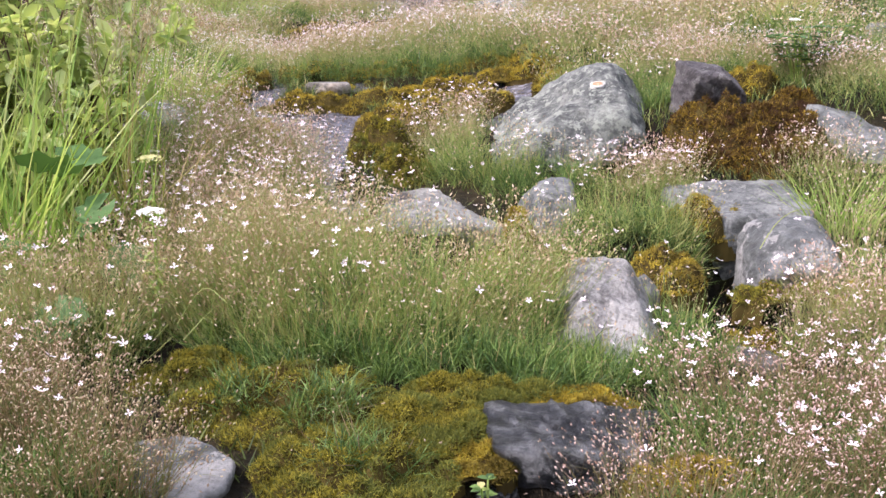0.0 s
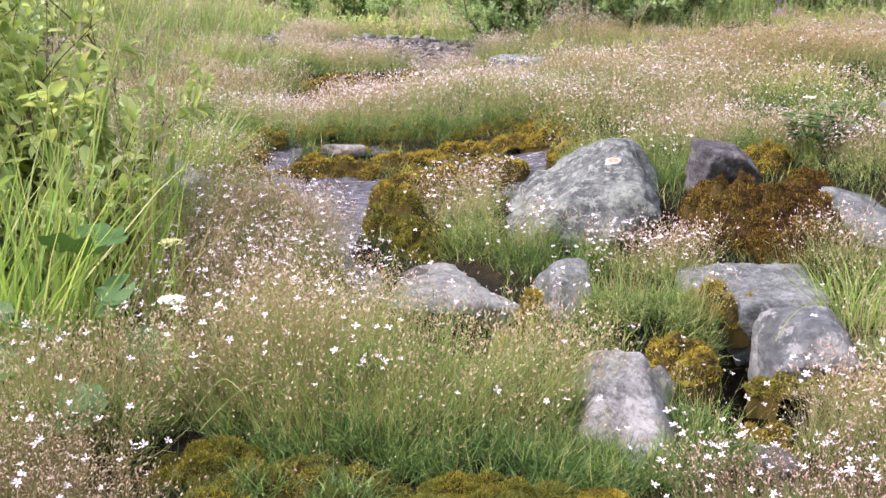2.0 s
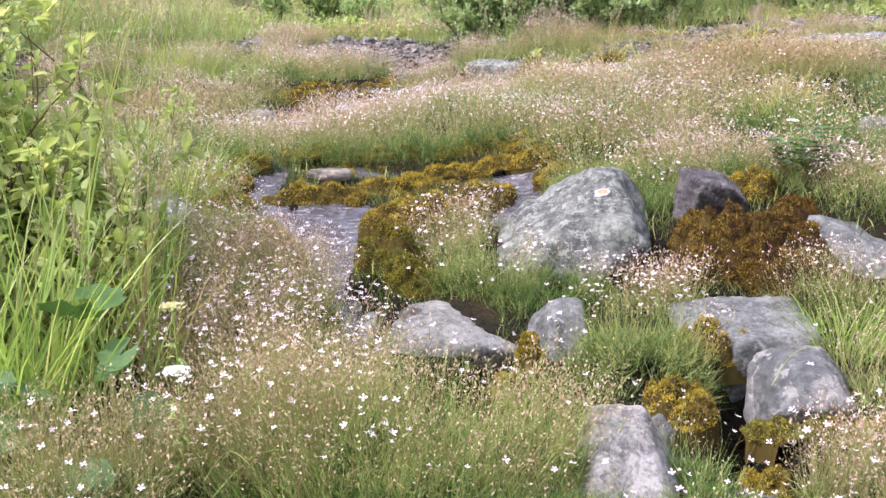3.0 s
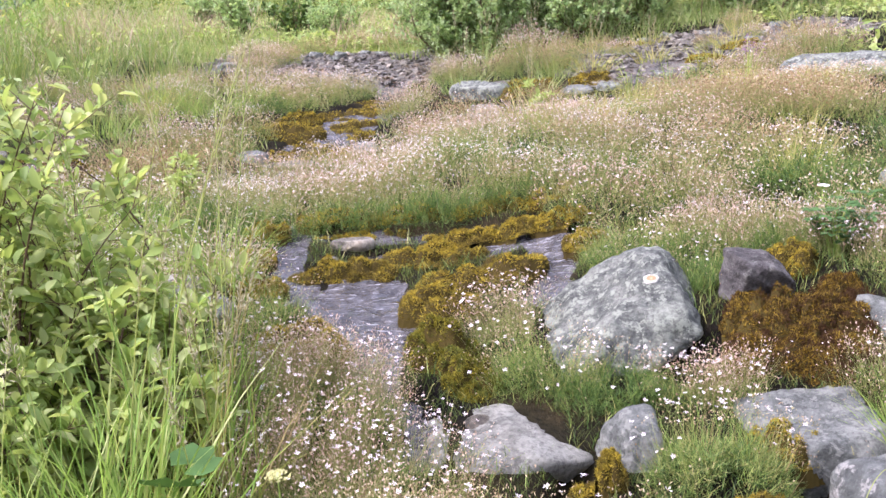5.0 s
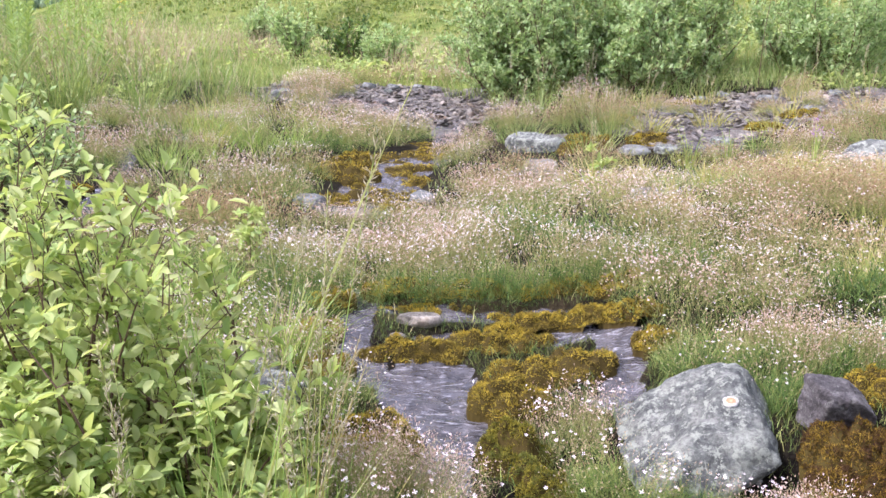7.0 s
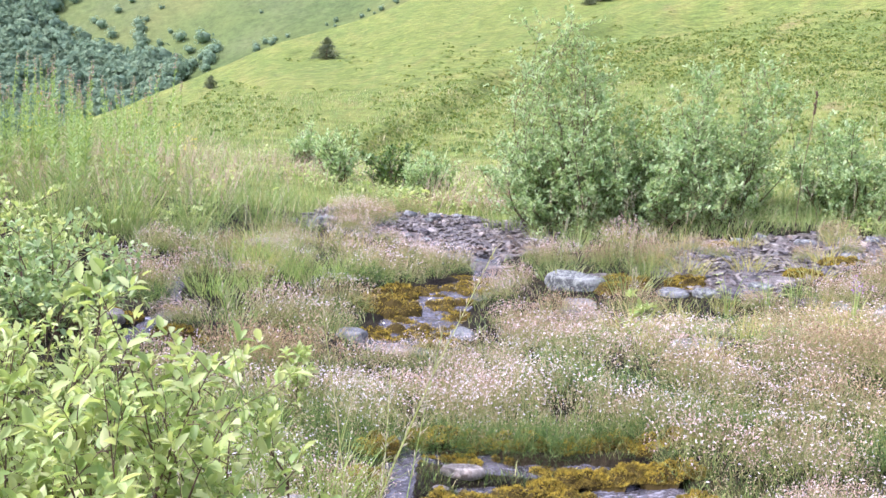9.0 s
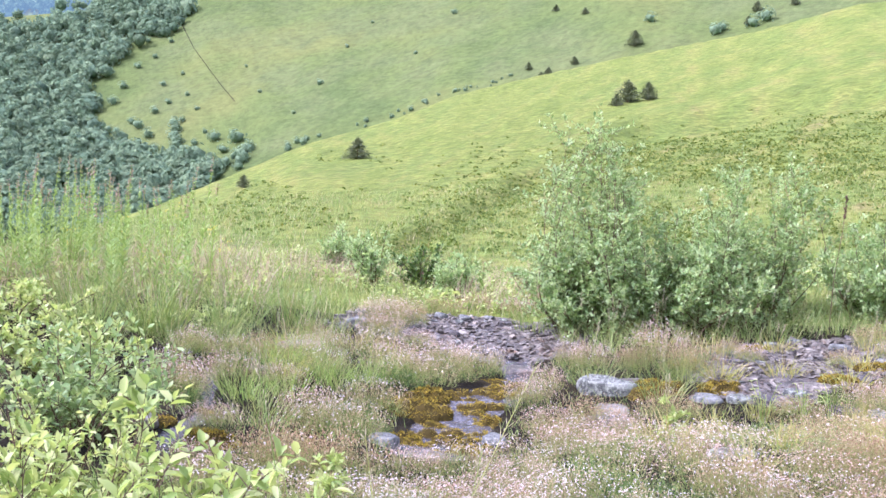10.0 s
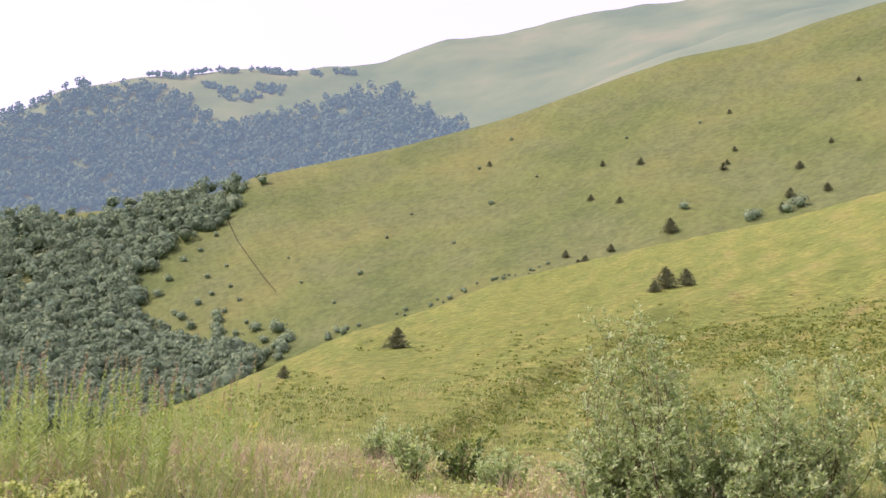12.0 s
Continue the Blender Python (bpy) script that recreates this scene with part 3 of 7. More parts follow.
M_WILLOW = leafy("willow_leaves", [(0.26, 0.375, 0.11), (0.37, 0.48, 0.15), (0.47, 0.56, 0.2), (0.56, 0.62, 0.29)], 0.48, 0.5)
M_WILLOW_GREY = leafy("grey_willow_leaves", [(0.22, 0.35, 0.14), (0.31, 0.45, 0.195), (0.41, 0.54, 0.26), (0.5, 0.61, 0.34)], 0.55, 0.55)
M_BILBERRY = leafy("bilberry_leaves", [(0.065, 0.115, 0.02), (0.105, 0.16, 0.028), (0.155, 0.21, 0.038), (0.23, 0.255, 0.052)], 0.7, 0.4)
M_BARK = leafy("brown_bark", [(0.09, 0.055, 0.035), (0.14, 0.09, 0.055)], 0.8, 0.0)
M_NEEDLE = leafy("spruce_needles", [(0.09, 0.12, 0.065), (0.13, 0.16, 0.08), (0.18, 0.2, 0.1)], 0.8, 0.3)
M_MANTLE = leafy("broad_leaves", [(0.055, 0.125, 0.035), (0.1, 0.2, 0.055)], 0.6, 0.3)
M_UMBEL = leafy("umbel_florets", [(0.8, 0.8, 0.75), (0.88, 0.88, 0.84)], 0.6, 0.2)
M_GOLD = leafy("golden_petals", [(0.62, 0.47, 0.04), (0.72, 0.56, 0.06)], 0.6, 0.25)
M_PURPLE = leafy("purple_petals", [(0.3, 0.15, 0.36), (0.42, 0.24, 0.46)], 0.6, 0.25)
M_YELLOW = leafy("yellow_florets", [(0.5, 0.5, 0.2), (0.58, 0.56, 0.26)], 0.6, 0.2)


# ---- ground: one sheet from underfoot to the far side of the valley ----
def polar_sheet(name, azimuths, radii, height, materials, slot_of, label, category):
    az, r = np.meshgrid(azimuths, radii)
    z, x, y = height(az, r)
    v = np.stack([x, y, z], -1).reshape(-1, 3)
    n = len(azimuths)
    i, j = np.meshgrid(np.arange(len(radii) - 1), np.arange(n - 1), indexing="ij")
    a = (i * n + j).ravel()
    f = np.concatenate([np.stack([a, a + 1, a + n + 1], 1), np.stack([a, a + n + 1, a + n], 1)])
    s = Soup().add(v, f)
    mid_r, mid_az = np.tile(r[:-1, :-1].ravel(), 2), np.tile(az[:-1, :-1].ravel(), 2)
    me = s.mesh(name, materials, slot_of(mid_az, mid_r))
    up = (np.log(np.maximum(r, 14)) - math.log(14)) / (np.log(along(AZ_R1, az)) - math.log(14))
    flat = np.stack([az * 0.1, along(AZ_NEAR, az) * (1 - up) * 0.28 + 0.9 * (1 - up)], -1).reshape(-1, 2)
    loops = np.zeros(len(me.loops), np.int32)
    me.loops.foreach_get("vertex_index", loops)
    me.uv_layers.new(name="slope").data.foreach_set("uv", flat[loops].astype(np.float32).ravel())
    return tagged(new(name, me), label, category, "", "structure")


def ground_height(az, r):
    x, y = HUB + r * np.sin(np.radians(az)), r * np.cos(np.radians(az))
    zh, _, _ = hill_z(az, np.maximum(r, 14.001))
    return np.where(r < 14, land(x, np.minimum(y, 16)), zh), x, y


AZ_ALL = np.concatenate([np.arange(-180, -50, 5), np.arange(-50, -30, 1), np.arange(-30, 30, 0.48), np.arange(30, 50, 1), np.arange(50, 181, 5)]).astype(float)
R_ALL = np.concatenate([[0.02, 0.3, 0.6, 0.9], np.arange(1.1, 6, 0.034), np.exp(np.arange(math.log(6), math.log(15), 0.011)), np.exp(np.arange(math.log(15.1), math.log(1000), 0.022))])
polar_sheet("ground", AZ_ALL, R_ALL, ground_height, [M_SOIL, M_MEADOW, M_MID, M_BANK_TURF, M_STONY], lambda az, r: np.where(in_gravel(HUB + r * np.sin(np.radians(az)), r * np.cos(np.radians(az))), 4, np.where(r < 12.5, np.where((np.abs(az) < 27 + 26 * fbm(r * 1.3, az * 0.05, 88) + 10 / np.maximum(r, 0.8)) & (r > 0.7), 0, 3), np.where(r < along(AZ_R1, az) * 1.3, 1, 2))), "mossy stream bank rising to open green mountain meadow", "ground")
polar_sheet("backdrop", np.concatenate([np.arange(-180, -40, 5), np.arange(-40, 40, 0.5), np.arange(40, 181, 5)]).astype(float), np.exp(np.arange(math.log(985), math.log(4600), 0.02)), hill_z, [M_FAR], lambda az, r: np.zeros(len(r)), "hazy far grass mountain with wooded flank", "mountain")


def water_sheet(name, x0, x1, y0, y1, step, label):
    x, y = np.meshgrid(np.arange(x0, x1, step), np.arange(y0, y1, step))
    z = lie(x, y) - 0.032 + (fbm(x * 7 + 1.5 * fbm(y * 6, x * 6, 57), y * 17, 55, 3) - 0.5) * 0.05 + (fbm(x * 2, y * 2, 56) - 0.5) * 0.015
    v = np.stack([x, y, z], -1).reshape(-1, 3)
    ny, nx = x.shape
    i, j = np.meshgrid(np.arange(ny - 1), np.arange(nx - 1), indexing="ij")
    a = (i * nx + j).ravel()
    keep = in_stream(x, y).ravel()[a] > 0.004
    a = a[keep]
    f = np.concatenate([np.stack([a, a + 1, a + nx + 1], 1), np.stack([a, a + nx + 1, a + nx], 1)])
    used, inverse = np.unique(f, return_inverse=True)
    s = Soup().add(v[used], inverse.reshape(-1, 3))
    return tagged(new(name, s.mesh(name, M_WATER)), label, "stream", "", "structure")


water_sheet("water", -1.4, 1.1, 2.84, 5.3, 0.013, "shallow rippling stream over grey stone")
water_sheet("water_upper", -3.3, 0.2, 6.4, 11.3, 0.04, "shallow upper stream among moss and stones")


# ---- rocks ----
ROCK_SPOTS = []


def rock_soup(dims, cuts, seed, rough=0.06, level=4, boxy=0.0):
    v, f = ICO[level]
    v = v.copy()
    if boxy:
        m = np.abs(v).max(1, keepdims=True)
        v = v * (1 - boxy) + v / m * boxy
    r = np.random.default_rng(seed)
    for _ in range(6):
        d = unit(r.normal(size=3))
        over = np.maximum(v @ d - r.uniform(0.72, 0.9), 0)
        v -= over[:, None] * d * 0.85
    for cx, cy, cz, off in cuts:
        d = unit(np.array([cx, cy, cz], float))
        over = np.maximum(v @ d - off, 0)
        v -= over[:, None] * d * 0.97
    v = v + unit(v) * (noise3(v, 1.6, seed)[:, None] * rough + noise3(v, 6.0, seed + 3)[:, None] * rough * 0.35 + noise3(v, 17.0, seed + 4)[:, None] * rough * 0.12)
    return Soup().add(v * np.array(dims) * 0.5, f)


def rock(name, x, y, top, dims, turn, material, seed, label, cuts=(), rough=0.06, level=4, group="", boxy=0.0):
    """A rock whose highest point lies about at the height top; the rest is sunk in the ground."""
    s = rock_soup(dims, cuts, seed, rough, level, boxy)
    z = s.v[0][:, 2].max()
    ob = new(name, s.mesh(name, material))
    ob.matrix_basis = pose(x, y, top - z, 0, 0, turn)
    ROCK_SPOTS.append((x, y, dims[0] * 0.5, dims[1] * 0.5, turn))
    return tagged(ob, label, "rock", group)


def hewn(d, planes, soft):
    """A rounded block bounded by planes (a normal and its distance from the middle), along the ways d."""
    total = np.zeros(len(d))
    for nx, ny, nz, off in planes:
        total += np.maximum(d @ unit(np.array([nx, ny, nz], float)) / off, 0) ** soft
    return d * (total ** (-1 / soft))[:, None]


def block(name, x, y, z, planes, material, seed, label, soft=16, rough=0.02, level=5, more=()):
    """A broken rock: one or two blocks with flat faces and chipped edges, in one mesh."""
    d, f = ICO[level]
    s = Soup()
    for k, (at, faces) in enumerate([((0, 0, 0), planes), *more]):
        v = hewn(d, faces, soft)
        size = np.linalg.norm(v, axis=1).mean()
        u = v / size
        chips = np.abs(noise3(u, 2.6, seed + k + 7)) * -1.1 + 0.3
        v = v + d * (noise3(u, 1.3, seed + k) * rough + chips * rough * 0.8 + noise3(u, 5.5, seed + k + 3) * rough * 0.7 + noise3(u, 15.0, seed + k + 4) * rough * 0.4)[:, None]
        s.add(v + np.array(at, float), f)
    w = np.concatenate(s.v)
    low, high = w.min(0), w.max(0)
    ob = new(name, s.mesh(name, material))
    ob.matrix_basis = pose(x, y, z)
    ROCK_SPOTS.append((x + (low[0] + high[0]) / 2, y + (low[1] + high[1]) / 2, (high[0] - low[0]) * 0.43, (high[1] - low[1]) * 0.43, 0))
    return tagged(ob, label, "rock")


big = block("boulder", 0.46, 3.48, 0.098, [(0.05, 0.1, 1, 0.3), (-0.16, -0.5, 0.85, 0.215), (-0.62, -0.1, 0.78, 0.185), (0, -0.88, 0.48, 0.25), (0.8, -0.25, 0.55, 0.24), (0.97, -0.2, 0, 0.265), (0.5, -0.6, -0.62, 0.175), (0.1, 0.98, 0.2, 0.26), (0, 0, -1, 0.3), (-1, 0, 0, 0.3)], M_PALE, 21, "pale grey lichen-spotted boulder beside the stream", 44, 0.021, 5,
            [((-0.13, -0.02, -0.1), [(-0.1, -0.4, 0.9, 0.165), (0, -0.85, 0.53, 0.2), (-0.8, -0.2, 0.5, 0.15), (0.9, 0, 0.4, 0.3), (0, 1, 0.1, 0.24), (0, 0, -1, 0.28)])])
block("slab_rock", -0.02, 2.95, -0.042, [(0.28, -0.02, 0.96, 0.075), (-0.2, -0.08, 0.97, 0.078), (0.3, -0.8, -0.5, 0.165), (-0.1, -0.9, 0.4, 0.19), (0.95, 0.1, -0.3, 0.235), (-1, -0.1, 0, 0.26), (0, 1, 0.2, 0.2), (0, 0, -1, 0.14)], M_SMOOTH, 5, "smooth pale grey slab rock overhanging the stream", 9, 0.006)
block("rock", 0.3, 2.79, 0.01, [(-0.85, -0.45, 0.2, 0.055), (0.1, -0.3, 0.95, 0.085), (-0.1, -0.95, 0.1, 0.06), (1, 0, 0, 0.065), (0, 1, 0, 0.07), (-0.6, -0.2, 0.75, 0.08), (0, 0, -1, 0.12)], M_GREY, 8, "small upright blue-grey rock in flower cushion", 12, 0.006, 4)
block("flat_rock", 0.86, 2.83, -0.03, [(-0.05, -0.14, 0.98, 0.1), (-0.95, -0.1, 0.2, 0.22), (1, -0.1, 0.1, 0.15), (0.1, -0.85, 0.5, 0.17), (0, -1, -0.1, 0.17), (0, 1, 0.1, 0.15), (0, 0, -1, 0.2), (-0.6, -0.6, 0.4, 0.19)], M_GREY, 14, "flat grey rock with wet moss below", 18, 0.011)
block("dark_rock", 0.85, 2.42, -0.03, [(-0.08, -0.08, 0.99, 0.102), (-0.75, -0.3, 0.6, 0.1), (0.75, -0.2, 0.6, 0.11), (-0.15, -0.85, 0.45, 0.11), (0, -0.66, -0.75, 0.07), (-1, 0, 0, 0.112), (1, 0, 0, 0.112), (0, 1, 0.1, 0.11), (0, 0, -1, 0.1)], M_WORN, 17, "grey rounded rock with pale worn face and dark mossy foot", 10, 0.008)
block("low_rock", 0.335, 2.04, -0.04, [(0.12, -0.48, 0.86, 0.07), (0.8, -0.2, 0.5, 0.085), (-0.9, -0.1, 0.4, 0.09), (0, 0, -1, 0.13), (0, -1, 0, 0.23), (0, 1, 0, 0.1), (0, 0, 1, 0.11)], M_SANDY, 27, "low pale rock sloping down among flowers", 18, 0.007)
rock("pebble", 0.46, 2.27, -0.005, (0.08, 0.07, 0.1), 0, M_GREY, 31, "small blue-grey pebble in wet moss", level=3)
block("brown_rock", 0.89, 3.44, 0.34, [(0.1, -0.2, 0.95, 0.036), (0.6, -0.2, 0.75, 0.045), (-0.9, -0.3, 0.1, 0.085), (-0.1, -0.9, -0.35, 0.075), (-0.1, -0.75, 0.6, 0.075), (1, 0, 0, 0.1), (0, 1, 0, 0.07), (0, 0, -1, 0.16)], M_BROWN, 35, "angular dark brown rock below flower bank", 18, 0.008)
block("side_rock", 1.45, 3.14, 0.065, [(0.18, -0.3, 0.92, 0.108), (-0.2, -0.85, 0.45, 0.16), (-0.95, -0.2, -0.1, 0.25), (1, 0, 0, 0.32), (0, 1, 0, 0.15), (0, 0, -1, 0.2), (-0.1, -0.8, -0.6, 0.18)], M_GREY, 39, "wedge-shaped grey rock among white flowers", 20, 0.011)
block("front_rock", 0.205, 1.52, -0.125, [(0.05, -0.1, 0.98, 0.074), (-0.1, -0.96, -0.22, 0.075), (-1, -0.12, 0.0, 0.125), (0.9, -0.3, -0.1, 0.12), (0, 1, 0.1, 0.085), (0, 0, -1, 0.22)], M_DARK, 43, "dark wet rock with flat top and mossy edge", 34, 0.017, 5, [((-0.13, -0.06, -0.025), [(0, -0.2, 0.98, 0.045), (-0.9, -0.3, 0.2, 0.04), (0.9, 0, 0.2, 0.05), (0, -1, 0.2, 0.05), (0, 1, 0, 0.05), (0, 0, -1, 0.2)])])
rock("bank_boulder", 2.82, 7.0, 0.83, (1.25, 0.75, 0.9), 10, M_PALE, 47, "large pale boulder on the flowery bank", [(-0.6, -0.3, 0.8, 0.5), (0, 0, 1, 0.62)], rough=0.05)
rock("ledge_stone", -0.52, 4.72, 0.225, (0.22, 0.11, 0.09), 6, M_SLATE, 51, "flat wet stone on the mossy ledge", [(0, 0, 1, 0.5)], rough=0.06)
rock("ledge_stone", -0.62, 4.55, 0.19, (0.12, 0.08, 0.08), -10, M_SLATE, 52, "flat wet stone on the mossy ledge", rough=0.06, level=3)
rock("wet_stone", -0.405, 1.43, -0.066, (0.18, 0.25, 0.1), 20, M_WORN, 56, "flat grey wet stone in the dark mud", [(0, 0, 1, 0.3)], rough=0.1)
rock("wet_stone", 0.58, 2.0, -0.1, (0.28, 0.14, 0.1), -12, M_BROWN, 57, "flat brown wet stone in the dark gap", [(0, 0, 1, 0.4)], rough=0.06)
rock("bush_stone", -1.1, 3.95, 0.21, (0.3, 0.22, 0.18), 30, M_PALE, 53, "pale stone half hidden under the shrub", rough=0.06)
rock("stream_stone", -1.22, 4.2, 0.235, (0.26, 0.16, 0.18), 10, M_SANDY, 54, "whitish stone with moss beside the stream", rough=0.06)
rock("stream_stone", -0.12, 3.03, 0.04, (0.12, 0.1, 0.1), 30, M_SLATE, 55, "small wet stone in the channel", level=3)
for k, (x, y, w, d, h, top, mat) in enumerate([(-1.31, 7.65, 0.26, 0.2, 0.2, 0.26, M_GREY), (-0.48, 8.0, 0.2, 0.16, 0.18, 0.24, M_GREY), (-0.98, 7.3, 0.3, 0.2, 0.14, 0.22, M_SLATE), (0.55, 9.2, 0.62, 0.3, 0.26, 0.57, M_PALE), (0.5, 8.66, 0.3, 0.2, 0.2, 0.42, M_SLATE), (0.42, 8.2, 0.5, 0.22, 0.14, 0.4, M_SLATE), (1.0, 6.36, 0.5, 0.22, 0.2, 0.56, M_PALE), (1.32, 6.2, 0.3, 0.2, 0.2, 0.55, M_PALE), (2.32, 8.35, 0.34, 0.2, 0.18, 0.58, M_BROWN), (2.5, 8.15, 0.2, 0.16, 0.2, 0.6, M_GREY), (-2.6, 9.2, 0.2, 0.16, 0.16, 0.47, M_PALE), (-2.4, 10.2, 0.5, 0.3, 0.16, 0.6, M_SLATE), (-2.9, 7.0, 0.25, 0.16, 0.14, 0.42, M_SLATE), (-0.2, 10.6, 0.4, 0.3, 0.14, 0.43, M_SLATE), (1.85, 4.3, 0.26, 0.16, 0.12, 0.5, M_GREY), (1.32, 8.85, 0.3, 0.2, 0.16, 0.53, M_GREY), (1.58, 8.78, 0.22, 0.16, 0.14, 0.55, M_PALE), (1.8, 8.72, 0.28, 0.18, 0.16, 0.57, M_BROWN), (2.08, 8.85, 0.24, 0.16, 0.14, 0.62, M_PALE), (2.3, 9.0, 0.34, 0.2, 0.16, 0.66, M_SLATE), (2.75, 9.2, 0.3, 0.2, 0.16, 0.72, M_BROWN), (3.1, 9.45, 0.3, 0.18, 0.16, 0.77, M_GREY), (0.82, 9.25, 0.5, 0.28, 0.24, 0.56, M_SLATE)]):
    rock("bank_stone", x, y, top, (w, d, h), 17 * k % 50 - 25, mat, 60 + k, "weathered stone lying in the stony stream bank", [(0, -0.2, 1, 0.6)], rough=0.06, level=3, group="stones along the upper stream", boxy=0.25)

# round pale-orange lichen on the boulder
spot = Soup()
ang = np.linspace(0, 2 * math.pi, 28, endpoint=False)
ring_r = 0.026 * (1 + 0.04 * np.sin(ang * 3) + 0.05 * np.sin(ang * 7 + 1) + 0.03 * np.sin(ang * 11))
rim = np.stack([ring_r * np.cos(ang), ring_r * np.sin(ang), 0 * ang], 1)
spot.add(np.concatenate([[[0, 0, 0.003]], rim * 0.6 + [0, 0, 0.004], rim, rim - [0, 0, 0.012]]), [(0, 1 + k, 1 + (k + 1) % 28) for k in range(28)] + [t for a in (1, 29) for k in range(28) for t in ((a + k, a + 28 + k, a + 28 + (k + 1) % 28), (a + k, a + 28 + (k + 1) % 28, a + (k + 1) % 28))])
LICHEN_AT = (0.517, 3.466, 0.314)
lichen = part("lichen", spot, M_LICHEN, None, "pale orange crust lichen")


def settle_on(ob, host, eye, target):
    """Lays a small thin crust on the host's surface where the line from eye by target meets it."""
    bpy.context.view_layer.update()
    inv = host.matrix_world.inverted()
    a, b = inv @ Vector(eye), inv @ Vector(target)
    hit, place, normal, _ = host.ray_cast(a, (b - a).normalized())
    if not hit:
        return
    turn = normal.to_track_quat("Z", "Y").to_matrix().to_4x4()
    to_host = Matrix.Translation(place) @ turn
    back = to_host.inverted()
    for v in ob.data.vertices:
        p = to_host @ Vector((v.co.x, v.co.y, 0.08))
        ok, q, _, _ = host.ray_cast(p, -normal)
        if ok:
            v.co.z += (back @ q).z
    ob.parent = host
    ob.matrix_basis = Matrix.Translation(place + normal * 0.006) @ turn


settle_on(lichen, big, (0, 0, 0.62), LICHEN_AT)


def off_rocks(x, y, grow=0.8):
    free = np.ones(np.shape(x), bool)
    for cx, cy, a, b, turn in ROCK_SPOTS:
        c, s = math.cos(radians(turn)), math.sin(radians(turn))
        u, v = (x - cx) * c + (y - cy) * s, (y - cy) * c - (x - cx) * s
        free &= (u / a / grow) ** 2 + (v / b / grow) ** 2 > 1
    return free


# ---- stony beds: flat slates ----
def slate_soup(seed, level=2):
    return rock_soup((1.0, 0.72, 0.3), [(0, 0, 1, 0.6), (0, 0, -1, 0.6)], seed, 0.09, level, 0.4)


def scatter_in(poly, n):
    p = np.array(poly)
    x = rng.uniform(p[:, 0].min() - 0.3, p[:, 0].max() + 0.3, n * 6)
    y = rng.uniform(p[:, 1].min() - 0.3, p[:, 1].max() + 0.3, n * 6)
    keep = in_gravel(x, y)
    return x[keep][:n], y[keep][:n]


slate_meshes = [slate_soup(200 + k).mesh("slate", (M_SLATE, M_SLATE, M_BROWN, M_GREY)[k % 4], None, False) for k in range(8)]
shingle = Soup()
for k, poly in enumerate(GRAVEL):
    xs, ys = scatter_in(poly, (150, 140)[k])
    zs = land(xs, ys)
    for i, (x, y, z) in enumerate(zip(xs, ys, zs)):
        ob = new("slate", slate_meshes[i % 8])
        w = 0.04 + 0.13 * rng.uniform(0, 1) ** 2.2
        ob.matrix_basis = pose(x, y, z + w * 0.02, rng.normal(0, 6), rng.normal(0, 6), rng.uniform(0, 360)) @ Matrix.Diagonal((w * rng.uniform(0.8, 1.5), w, w * rng.uniform(0.4, 0.9), 1))
        tagged(ob, "flat wet slate lying in the stony bed", "stone", "slates of the stony bed")
    xs, ys = scatter_in(poly, (2000, 1900)[k])
    zs = land(xs, ys)
    v, f = ICO[1]
    for x, y, z in zip(xs, ys, zs):
        w = 0.012 + 0.05 * rng.uniform(0, 1) ** 2
        turn = np.array(Euler((rng.normal(0, 0.35), rng.normal(0, 0.35), rng.uniform(0, 6.3))).to_matrix())
        shingle.add((v * (1 + 0.25 * rng.normal(size=(len(v), 1))) * [w, w * 0.7, w * 0.35]) @ turn.T + [x, y, z + 0.006], f)
tagged(part("shingle", shingle, M_SLATE, None, "", False), "small grey wet shingle between the slates", "gravel", "", "stuff")


for k in range(48):
    poly = GRAVEL[k % 2]
    xs, ys = scatter_in(poly, 3)
    w = 0.07 + 0.22 * rng.uniform(0, 1) ** 1.6
    rock("bed_stone", xs[0], ys[0], land1(xs[0], ys[0]) + w * 0.3, (w, w * 0.7, w * 0.55), rng.uniform(0, 180), (M_PALE, M_GREY, M_BROWN)[k % 3], 120 + k, "rounded weathered stone lying in the stony bed", [(0, -0.2, 1, 0.6)], rough=0.08, level=3, group="loose stones of the stony bed", boxy=0.2)


# ---- moss ----
MOSS_SPOTS = []


